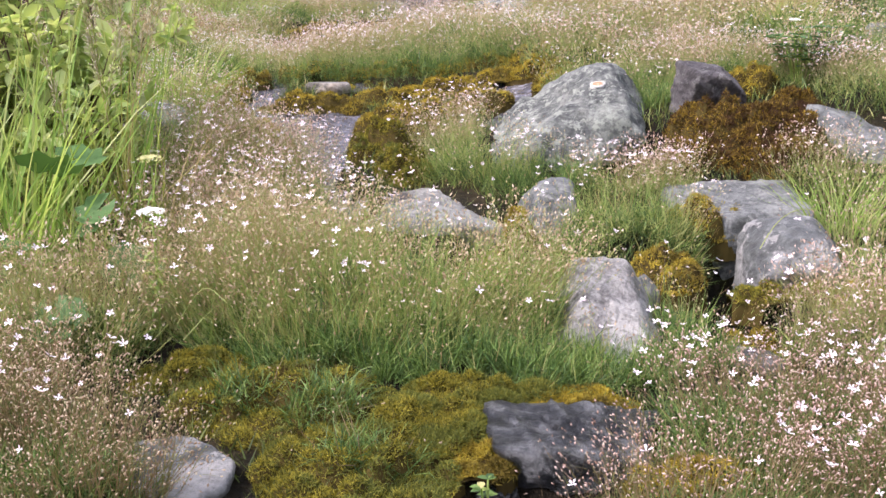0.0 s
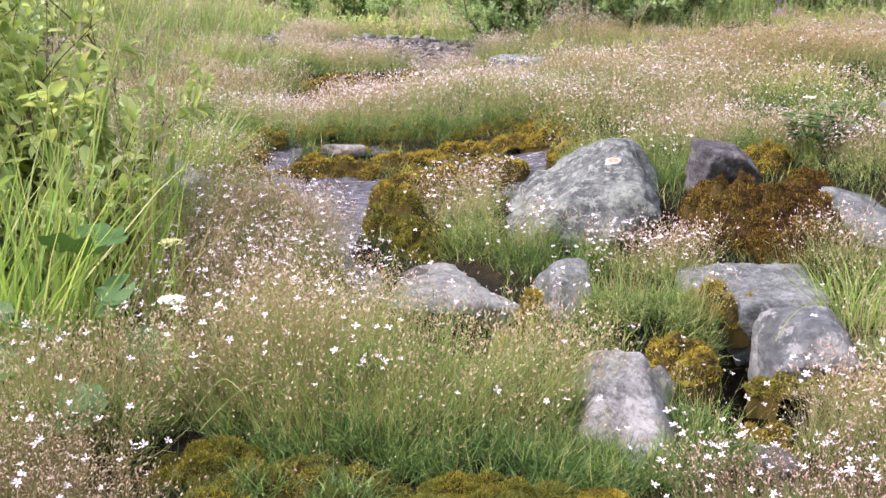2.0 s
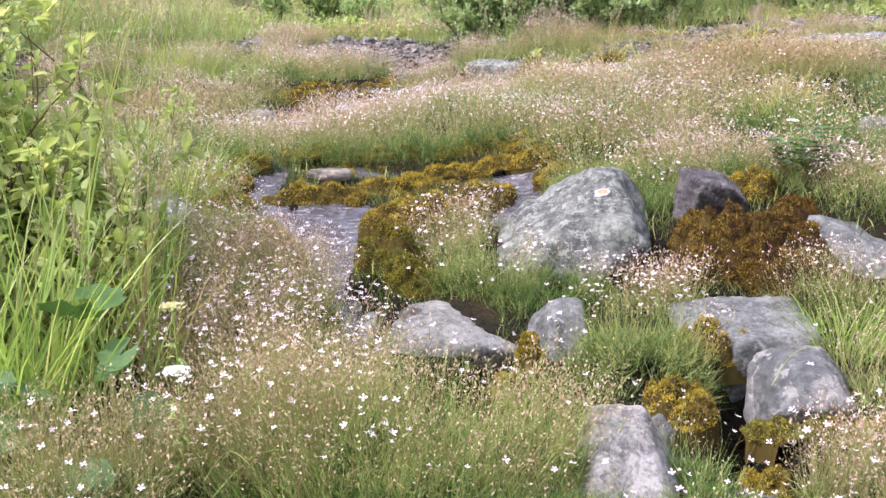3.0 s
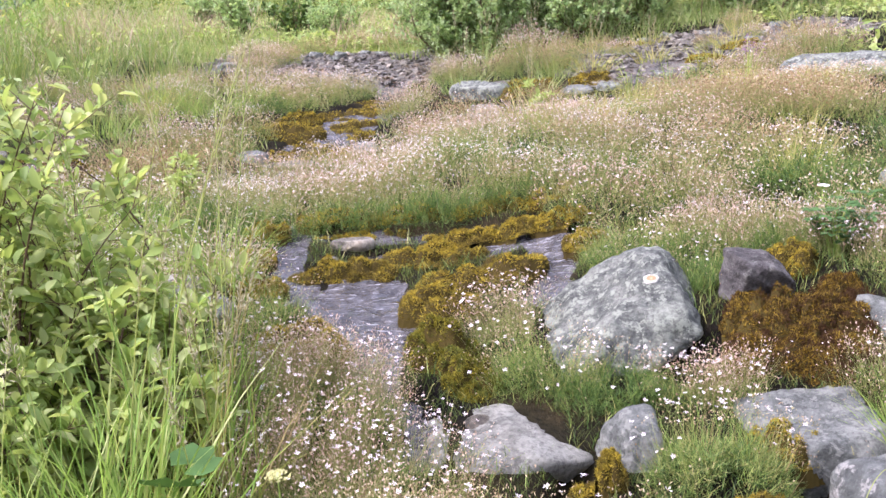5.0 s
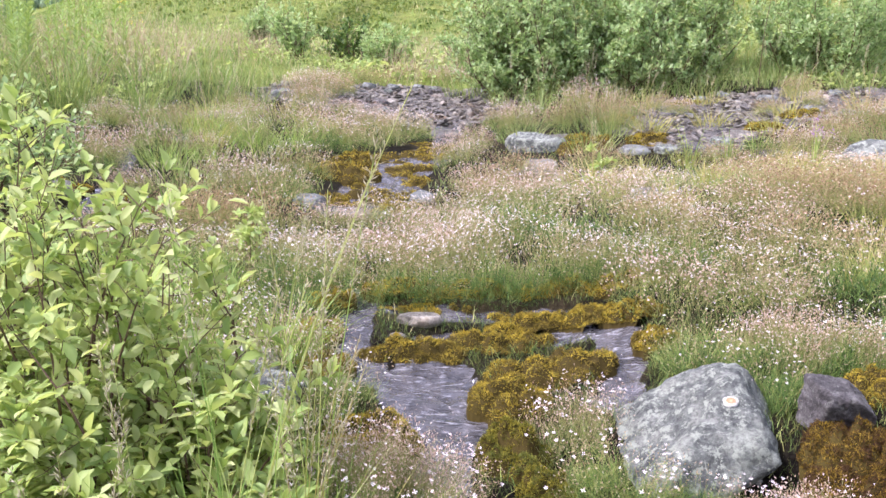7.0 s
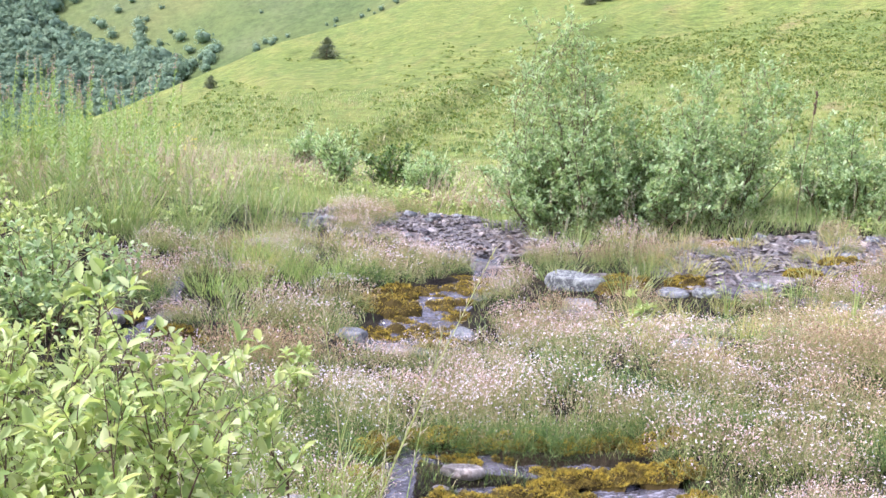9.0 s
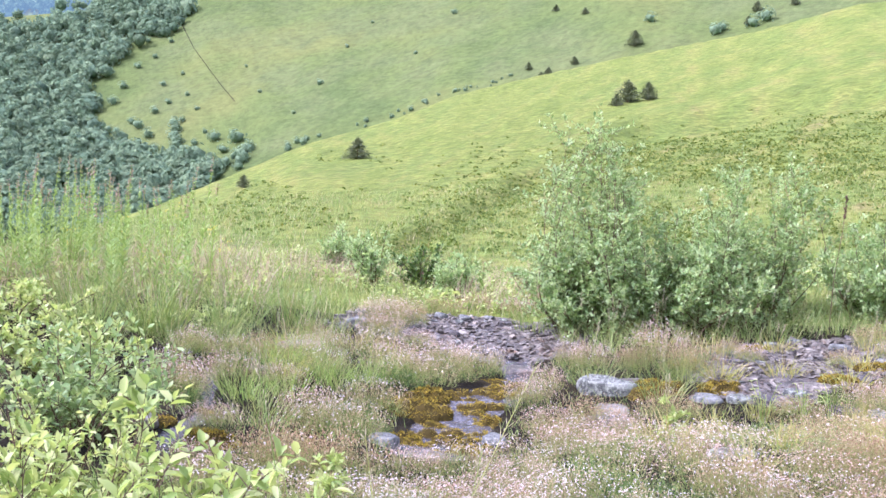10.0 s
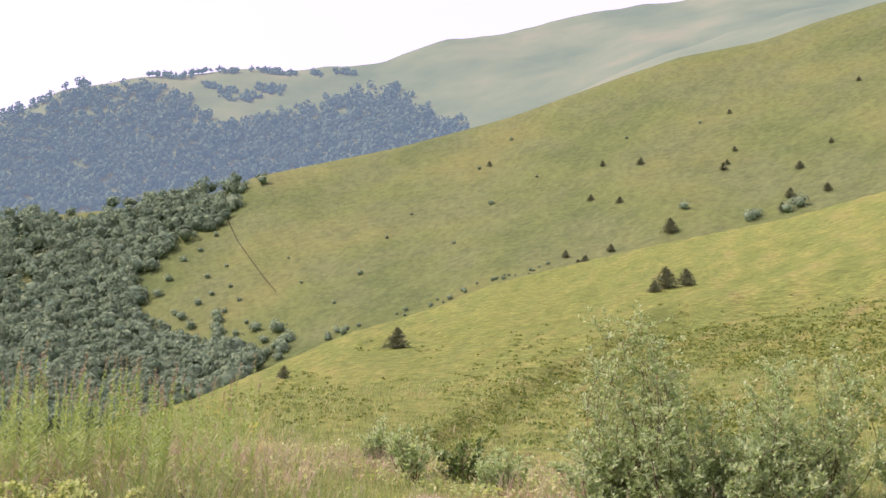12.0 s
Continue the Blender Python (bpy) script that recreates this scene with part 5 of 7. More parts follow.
for x0, x1, y0, y1, step, mix in [(-1.3, 0.7, 5.12, 5.3, 0.28, (0.25, 0, 0.75, 0)), (-1.3, 1.5, 5.3, 5.7, 0.36, (0.55, 0.1, 0.35, 0)), (-1.3, 2.2, 5.7, 6.3, 0.42, (0.6, 0.25, 0.1, 0.05)), (0.6, 2.3, 4.0, 4.6, 0.36, (0.05, 0.15, 0.75, 0.05)), (0.7, 2.3, 4.6, 5.3, 0.36, (0.15, 0.25, 0.55, 0.05)), (-1.7, -0.98, 3.7, 5.2, 0.28, (0.3, 0.2, 0.5, 0)), (1.5, 2.3, 2.9, 4.0, 0.3, (0.35, 0.3, 0.35, 0)), (1.0, 1.5, 3.75, 4.1, 0.22, (0.3, 0.2, 0.5, 0)), (0.5, 2.6, 6.4, 7.9, 0.5, (0.1, 0.4, 0.1, 0.4)), (2.2, 4.2, 6.3, 8.2, 0.62, (0, 0.3, 0.1, 0.6))]:
    for gx in np.arange(x0, x1, step):
        for gy in np.arange(y0, y1, step):
            x, y = gx + rng.uniform(-0.4, 0.4) * step, gy + rng.uniform(-0.4, 0.4) * step
            if open_ground(x, y, 0.14 if y < 6.4 else 0.26) and off_rocks(np.array(x), np.array(y), 1.0) and rng.random() < 0.93:
                put_cushion(int(rng.choice(4, p=(0.03, 0.2, 0.12, 0.65) if x > 0.7 and y > 5.45 else np.array(mix) / sum(mix))), x, y, rng.uniform(0.75, 1.25) * step / 0.5, (0.85 if y < 6 else 0.7 if x < 0.5 else 0.5) * (1 - 0.3 * float(smooth(x, 0.3, 1.0))) * (1 - 0.3 * float(smooth(-x, 0.1, 1.0))) * rng.uniform(0.75, 1.2))
for x in np.arange(-1.2, 0.8, 0.15):
    put_cushion(2, x, 5.07 + rng.uniform(-0.03, 0.05), rng.uniform(0.35, 0.5), 0.6)
# single mounds of the upper bed: place, kind, size, height
for x, y, k, size, low in [(-1.75, 12.9, 1, 1.0, 0.7), (-1.2, 13.4, 3, 1.0, 0.7), (-0.6, 13.9, 3, 0.9, 0.6), (-0.05, 13.7, 1, 0.9, 0.8), (-1.85, 12.1, 3, 0.6, 0.7), (-1.7, 11.7, 1, 0.7, 0.8), (-1.3, 11.6, 1, 0.6, 0.7), (0.48, 10.1, 1, 0.7, 0.9), (0.3, 10.4, 0, 0.5, 0.8), (1.05, 9.75, 1, 0.75, 1.3), (1.3, 9.55, 3, 0.7, 1.1), (0.85, 9.9, 3, 0.5, 0.9),
                           (-1.2, 9.55, 0, 1.0, 1.0), (-0.9, 9.95, 0, 0.9, 1.0), (-1.45, 9.9, 1, 0.9, 1.0), (-1.35, 9.3, 2, 0.8, 0.9), (-0.6, 10.3, 0, 0.8, 0.9), (-1.0, 10.6, 1, 0.8, 0.9), (-0.15, 9.0, 1, 0.7, 0.9), (0.0, 9.6, 1, 0.6, 0.8), (-3.05, 8.25, 1, 0.8, 0.9), (-3.2, 8.6, 0, 0.6, 0.8), (-2.95, 8.0, 2, 0.6, 0.8),
                           (-1.65, 7.65, 0, 0.95, 0.9), (-1.5, 8.6, 0, 0.8, 0.9), (-1.75, 8.35, 2, 0.6, 0.8), (-1.5, 8.0, 2, 0.7, 0.8), (-1.9, 7.9, 1, 0.7, 0.9), (-1.75, 6.35, 3, 0.9, 1.0), (-1.5, 6.5, 3, 0.9, 1.0), (-1.95, 6.6, 3, 0.7, 0.9), (-1.7, 5.55, 0, 0.95, 0.75), (-1.35, 5.75, 0, 0.8, 0.7), (-2.1, 5.7, 0, 0.8, 0.7), (-2.3, 6.0, 1, 0.7, 0.7), (0.1, 7.75, 3, 0.9, 0.9), (0.3, 8.1, 3, 0.8, 0.9), (0.0, 8.35, 1, 0.8, 0.9), (0.1, 7.3, 1, 0.9, 0.8), (-0.3, 6.95, 0, 0.8, 0.8), (0.3, 6.7, 1, 0.9, 0.8), (-0.7, 6.75, 0, 0.7, 0.7), (-1.1, 6.8, 1, 0.7, 0.7),
                           (-2.45, 7.1, 1, 0.6, 0.8), (-2.3, 8.9, 1, 0.6, 0.8), (-2.0, 9.4, 0, 0.6, 0.8), (-2.1, 10.2, 1, 0.7, 0.8), (-1.7, 10.7, 0, 0.7, 0.8), (-2.4, 10.9, 3, 0.6, 0.7), (0.9, 8.35, 3, 0.7, 0.8), (0.5, 7.6, 1, 0.7, 0.8), (1.5, 10.2, 2, 0.6, 0.8), (3.4, 10.7, 3, 0.6, 0.7), (1.9, 10.4, 3, 0.45, 0.6)]:
    put_cushion(k, x, y, size, low)
# the rim of the bank below the right-hand stony bed, and the foot of the rushes
for x, y, k, size, low in [(1.4, 5.85, 3, 0.8, 0.7), (1.62, 5.7, 3, 0.8, 0.7), (1.86, 5.6, 3, 0.8, 0.7), (2.05, 5.4, 3, 0.8, 0.7), (1.75, 5.95, 3, 0.8, 0.6), (2.1, 5.8, 3, 0.8, 0.6), (1.95, 8.3, 3, 0.6, 0.5), (2.3, 8.5, 2, 0.6, 0.5), (2.65, 8.7, 3, 0.7, 0.6), (3.0, 8.85, 1, 0.7, 0.6), (3.3, 9.0, 3, 0.8, 0.8), (2.6, 8.35, 1, 0.7, 0.8), (3.0, 8.5, 3, 0.8, 0.8), (3.5, 8.8, 1, 0.8, 0.8),
                           (-2.7, 9.05, 2, 0.7, 0.9), (-2.75, 8.75, 1, 0.7, 0.9), (-1.75, 12.3, 1, 0.9, 0.9), (-1.5, 12.6, 3, 0.8, 0.8), (-1.8, 12.8, 2, 0.7, 0.9), (-2.9, 9.35, 2, 0.6, 0.8), (-3.2, 9.25, 1, 0.6, 0.8), (-2.3, 9.75, 1, 0.6, 0.8), (-2.75, 9.7, 3, 0.7, 0.8), (2.0, 10.1, 1, 0.4, 0.7), (2.75, 9.75, 3, 0.4, 0.6), (3.3, 10.1, 1, 0.4, 0.6)]:
    put_cushion(k, x, y, size, low)
for ob in [o for k in KINDS for o in (*k.children, k)]:
    bpy.data.objects.remove(ob)


# ---- grasses ----
def grass_soup(n, a, b, low, high, w, droop=0.35, spread=0.35, at=None, segs=3):
    if at is None:
        r, t = np.sqrt(rng.uniform(0, 1, n)), rng.uniform(0, 6.283, n)
        p = np.stack([r * np.cos(t) * a, r * np.sin(t) * b, np.full(n, -0.01)], 1)
        out = p * [1 / a, 1 / b, 0] + 0.0
    else:
        p, out = at, np.zeros_like(at)
        n = len(p)
    ln = rng.uniform(low, high, (n, 1))
    d = unit(out * spread + rng.normal(0, 0.2, (n, 3)) * [1, 1, 0.1] + [0, 0, 1])
    mid = p + d * ln * 0.6
    fall = unit(d * [1, 1, 0] + rng.normal(0, 0.05, (n, 3)) * [1, 1, 0])
    tip = p + d * ln + fall * ln * droop * rng.uniform(0.2, 1.4, (n, 1)) - [0, 0, 1] * ln * droop * 0.35 * rng.uniform(0.2, 1.2, (n, 1))
    return Soup().add(*ribbons(p, mid, tip, w * rng.uniform(0.6, 1.2, n), unit(rng.normal(size=(n, 3)) * [1, 1, 0.1]), segs))


def grass_clump(x, y, n, a, low, high, w, material, label, droop=0.35, spread=0.45, plumes=0, group=""):
    ob = thing("grass_clump", pose(x, y, land1(x, y)), label, "grass", group)
    part("foliage", grass_soup(n, a, a, low, high, w, droop, spread), material, ob, kind="stuff")
    if plumes:
        st, sp = Soup(), Soup()
        for _ in range(plumes):
            t, q = rng.uniform(0, 6.28), rng.uniform(0.05, 0.3)
            top = high * rng.uniform(1.1, 1.5)
            pts = np.array([[math.cos(t) * q * u ** 1.6 * top, math.sin(t) * q * u ** 1.6 * top, top * u] for u in np.linspace(0, 1, 6)])
            st.add(*tube(pts, 0.0022, 0.001, 4))
            m = 60
            u = rng.uniform(0.68, 1.0, m)
            base = np.stack([np.interp(u, np.linspace(0, 1, 6), pts[:, k]) for k in range(3)], 1)
            sp.add(*buds(base, rng.normal(0, 0.45, (m, 3)) + unit(pts[-1] - pts[-2]) + [0, 0, -0.2], 0.0013, rng.uniform(0.014, 0.034, m)))
        part("stalkwork", st, material, ob, kind="stuff")
        part("seed_crop", sp, M_PLUME, ob, "loose pale seed plumes", kind="stuff")
    return ob


TALL = "tall bright green grass clump"
for x, y, n, a, lo, hi in [(-1.0, 2.32, 105, 0.1, 0.3, 0.76), (-1.12, 2.26, 100, 0.12, 0.3, 0.74), (-0.84, 2.4, 30, 0.08, 0.2, 0.45), (-1.25, 2.2, 70, 0.13, 0.25, 0.62)]:
    grass_clump(x, y, n, a, lo, hi, 0.0075, M_GRASS, TALL, 0.24, 0.38, 3)
grass_clump(-0.84, 2.66, 30, 0.12, 0.25, 0.52, 0.004, M_GRASS_YELLOW, "arching pale grass with loose seed plumes", 0.45, 0.6, 9)
grass_clump(-0.98, 2.5, 16, 0.08, 0.6, 1.05, 0.006, M_GRASS, "few straight tall green grass stalks", 0.08, 0.16, 4)
grass_clump(-0.8, 2.6, 12, 0.08, 0.55, 0.95, 0.006, M_GRASS, "few straight tall green grass stalks", 0.08, 0.2, 3)
grass_clump(-0.8, 2.75, 26, 0.1, 0.25, 0.5, 0.006, M_GRASS_YELLOW, "thin tuft of yellowing grass", 0.2)
grass_clump(1.07, 2.7, 170, 0.1, 0.1, 0.24, 0.005, M_GRASS, "short bright green grass tuft by grey rock", 0.4)
grass_clump(-1.08, 4.3, 190, 0.1, 0.15, 0.45, 0.004, M_GRASS, "green grass tuft hanging over the stream", 0.5, 0.5, 2)
grass_clump(-0.86, 3.0, 30, 0.12, 0.2, 0.5, 0.004, M_GRASS, TALL, 0.3, 0.3, 5)
for x, y in [(1.48, 4.62), (1.6, 4.75), (1.75, 5.2), (1.1, 7.5), (1.9, 6.6), (0.95, 5.9), (1.25, 6.35), (1.75, 6.15), (2.2, 6.0), (0.7, 6.6), (1.45, 6.9), (2.0, 7.4), (2.3, 8.1), (1.6, 8.2), (1.2, 8.0)]:
    grass_clump(x, y, 80, 0.1, 0.1, 0.27, 0.0045, M_GRASS_YELLOW, "yellow-green grass tuft among flowers", 0.3, 0.3, 0, "yellow grass tufts on the bank")
for x, y, n, a, hi in [(-3.75, 9.9, 520, 0.25, 0.85), (-4.6, 10.3, 320, 0.3, 0.8), (-2.3, 11.0, 200, 0.25, 0.5), (-3.2, 10.2, 200, 0.2, 0.6), (-4.1, 9.2, 260, 0.25, 0.65), (-3.3, 11.3, 260, 0.3, 0.8), (-2.7, 11.6, 240, 0.3, 0.6)]:
    grass_clump(x, y, n * 2 // 3, a, 0.3, hi, 0.008, M_RUSH, "dark green rush tussock at the meadow edge", 0.25, 0.35, 3, "rush tussocks")
for x, y in [(-1.8, 9.0), (-2.05, 9.4), (-2.35, 8.2), (-1.5, 10.6), (-1.9, 11.0), (0.7, 7.3), (1.2, 9.3), (0.75, 10.9), (0.85, 11.3), (-2.2, 7.5), (-3.2, 6.8), (3.0, 7.7), (1.3, 11.3), (3.4, 8.6), (0.4, 9.5), (0.95, 8.9)]:
    grass_clump(x, y, 80, 0.2, 0.12, 0.4, 0.007, M_GRASS_YELLOW if round(x * 10) % 2 else M_GRASS_BAND, "loose meadow grass tuft between flower mounds", 0.45, 0.55, 2, "meadow grass tufts")


for x, y in [(-2.46, 9.3), (-2.54, 8.4), (-2.3, 9.8), (-2.2, 8.7), (-1.95, 9.1), (-2.35, 10.3), (-1.6, 9.3)]:
    grass_clump(x, y, 120, 0.18, 0.12, 0.42, 0.005, M_GRASS, "fresh green grass tuft beside the side stream", 0.4, 0.5, 1, "green tufts by the side stream")
for x, y, hi in [(-3.3, 9.3, 0.4), (-3.0, 9.6, 0.4), (-2.75, 9.95, 0.45), (-3.45, 9.6, 0.5), (-2.55, 10.3, 0.4), (-3.1, 10.0, 0.5), (-2.3, 9.15, 0.4), (-2.15, 9.3, 0.45), (2.1, 9.35, 0.25), (2.9, 9.55, 0.25), (1.8, 10.65, 0.3), (3.3, 10.4, 0.3), (2.55, 9.0, 0.3), (1.55, 9.3, 0.3), (2.4, 10.6, 0.25), (3.6, 9.6, 0.3)]:
    grass_clump(x, y, 90, 0.16, 0.1, hi, 0.006, M_GRASS_YELLOW if hi < 0.42 and x > -2.9 else M_GRASS_BAND, "loose grass tuft at the edge of the stones", 0.5, 0.6, 2, "meadow grass tufts")
for x, y in [(1.35, 11.35), (1.75, 11.4), (2.2, 11.45), (2.55, 11.4), (0.55, 11.75), (0.95, 11.6), (2.9, 11.7), (3.3, 11.5), (3.7, 11.1), (4.1, 10.9), (4.7, 10.9), (5.2, 11.3), (0.1, 12.5), (3.6, 11.9)]:
    grass_clump(x, y, 110, 0.3, 0.12, 0.4, 0.008, M_GRASS_BAND, "tall meadow grass at the foot of the willow bushes", 0.35, 0.4, 2, "meadow grass tufts")


def strew(x0, x1, y0, y1, n, test):
    x, y = rng.uniform(x0, x1, n), rng.uniform(y0, y1, n)
    keep = test(x, y)
    x, y = x[keep], y[keep]
    return x, y


bare = lambda x, y: (in_stream(x, y) < 0.25) & ~in_gravel(x, y) & off_rocks(x, y) & off_moss(x, y)
x, y = strew(-3.6, 2.6, 1.0, 5.4, 36000, lambda x, y: bare(x, y) & ((y > 2.5) | (np.abs(x) > 1.0)))
tagged(part("short_grass", grass_soup(0, 1, 1, 0.03, 0.09, 0.0035, 0.4, 0.4, np.stack([x, y, land(x, y) - 0.005], 1), 2), M_CUSHION, None), "short fine green grass covering the bank", "grass", "", "stuff")
x, y = strew(-1.5, 1.9, 1.1, 5.4, 80000, lambda x, y: (in_stream(x, y) < 0.35) & off_rocks(x, y) & ((y > 2.4) | (fbm(x * 9, y * 9, 71) > 0.52)))
tagged(part("turf", grass_soup(0, 1, 1, 0.015, 0.055, 0.0045, 0.5, 0.4, np.stack([x, y, land(x, y) - 0.004], 1), 1), M_TURF, None), "low mossy turf on dark wet soil", "grass", "", "stuff")
x, y = strew(-2.6, -0.9, 1.6, 5.2, 9000, lambda x, y: bare(x, y) & (x < -0.8 - 0.25 * np.abs(y - 2.6)))
tagged(part("lush_grass", grass_soup(0, 1, 1, 0.08, 0.3, 0.006, 0.5, 0.5, np.stack([x, y, land(x, y) - 0.005], 1), 2), M_GRASS, None), "lush green grass below the willow shrubs", "grass", "", "stuff")
x, y = strew(-4.5, 4.5, -3.5, 4.5, 26000, lambda x, y: (np.abs(x) > 0.9 + 0.45 * np.clip(y, 0, 9)) | (y < 1.05))
tagged(part("bank_turf", grass_soup(0, 1, 1, 0.05, 0.16, 0.008, 0.5, 0.4, np.stack([x, y, land(x, y) - 0.005], 1), 1), M_GRASS_BAND, None), "short green grass on the bank beside the stream", "grass", "", "stuff")
x, y = strew(-6, 5, 5.2, 13.5, 24000, lambda x, y: bare(x, y) & (np.abs(x + 0.3) < 0.52 * y))
tagged(part("bank_grass", grass_soup(0, 1, 1, 0.05, 0.16, 0.007, 0.6, 0.4, np.stack([x, y, land(x, y) - 0.01], 1), 2), M_GRASS_BAND, None), "mixed green and straw grass between mounds", "grass", "", "stuff")


def meadow_z(x, y):
    r, az = np.hypot(x - HUB, y), np.degrees(np.arctan2(x - HUB, y))
    return ground_height(az, r)[0]


def meadow_patch(name, az0, az1, r0, r1, n, low, high, w, material, label, keep_noise=0.0):
    az, r = rng.uniform(az0, az1, n), np.sqrt(rng.uniform(r0 ** 2, r1 ** 2, n))
    x, y = HUB + r * np.sin(np.radians(az)), r * np.cos(np.radians(az))
    keep = ~in_gravel(x, y) & (fbm(x * 0.5, y * 0.5, 19) > keep_noise)
    x, y = x[keep], y[keep]
    tagged(part(name, grass_soup(0, 1, 1, low, high, w, 0.35, 0.4, np.stack([x, y, meadow_z(x, y) - 0.02], 1), 2), material, None), label, "grass", "", "stuff")


meadow_patch("meadow_grass", -34, 32, 12.2, 22, 20000, 0.12, 0.42, 0.011, M_GRASS_BAND, "knee-high green meadow grass behind the stream")
meadow_patch("seeding_grass", -30, 12, 11.3, 18, 9000, 0.25, 0.7, 0.007, M_PINK_GRASS, "pinkish seeding grass at the meadow edge", 0.5)
meadow_patch("slope_grass", -32, 30, 20, 55, 20000, 0.1, 0.28, 0.035, M_GRASS_BAND, "low grass on the near slope", 0.35)


def bilberry(az0, az1, r0, r1, n):
    """Low leafy clumps in patches over the near slope."""
    az, r = rng.uniform(az0, az1, n), np.exp(rng.uniform(math.log(r0), math.log(r1), n))
    x, y = HUB + r * np.sin(np.radians(az)), r * np.cos(np.radians(az))
    up = np.log(r / 14) / np.log(along(AZ_R1, az) / 14)
    el = np.degrees(np.arctan2(hill_z(az, r)[0] - EYE_END, r))
    patch = smooth(fbm(az * 0.35, el * 0.8, 63, 4), 0.4, 0.62)
    gully = np.exp(-((el - np.interp(az, [-9, -3, 3.4, 6], [-3.9, -0.9, 2.9, 4.5])) / 0.9) ** 2) * smooth(az, -12, -8)
    heath = smooth(az, 3, 7) * (1 - smooth(el, 6.5, 8.5)) * 0.6
    chance = np.clip(gully + heath * (0.3 + patch) + 0.25 * patch * (1 - smooth(el, 2, 6)), 0, 1) * (1 - smooth(r, 70, 110))
    keep = (rng.random(n) < chance) & (r < along(AZ_R1, az))
    x, y, r = x[keep], y[keep], r[keep]
    z = meadow_z(x, y)
    # rounded leafy clumps that the patches are made of
    pick = rng.permutation(len(x))[:9500]
    m = 6
    d = unit(rng.normal(0, 1, (len(pick) * m, 3)) + [0, 0, 0.6])
    d[:, 2] = np.abs(d[:, 2])
    w = np.repeat((0.06 + 0.0022 * r[pick]) * rng.uniform(0.5, 1.35, len(pick)), m)[:, None]
    c = np.repeat(np.stack([x, y, z], 1)[pick], m, 0) + d * w * [1.5, 1.0, 0.55]
    t = unit(np.cross(d, rng.normal(0, 1, d.shape)))
    tagged(part("bilberry", Soup().add(*simple_leaves(c - t * w * 0.35, t, d + [0, 0, 0.5] + rng.normal(0, 0.15, d.shape), w[:, 0] * 0.8, w[:, 0] * 0.62)), M_BILBERRY, None, "", False), "rounded green bilberry clumps on the near slope", "shrub", "", "stuff")


az, r = rng.uniform(-33, 30, 26000), rng.uniform(9.5, 21, 26000)
x, y = HUB + r * np.sin(np.radians(az)), r * np.cos(np.radians(az))
keep = ~in_gravel(x, y) & (in_stream(x, y) < 0.1) & ((r > 12.5) | (x < -3.2) | (x > 3.6)) & (fbm(x * 0.8, y * 0.8, 29) > 0.44)
x, y = x[keep], y[keep]
n = len(x)
foot = np.stack([x, y, meadow_z(x, y) + rng.uniform(0.02, 0.38, n) * fbm(x, y, 30)], 1)
tagged(part("herbage", Soup().add(*simple_leaves(foot, rng.normal(0, 1, (n, 3)) * [1, 1, 0.4] + [0, 0, 0.4], rng.normal(0, 0.4, (n, 3)) + [0, 0, 1], rng.uniform(0.05, 0.13, n), rng.uniform(0.025, 0.06, n))), M_WILLOW, None), "leafy green meadow herbs behind the stream", "plant", "", "stuff")
bilberry(-24, 30, 16, 110, 44000)


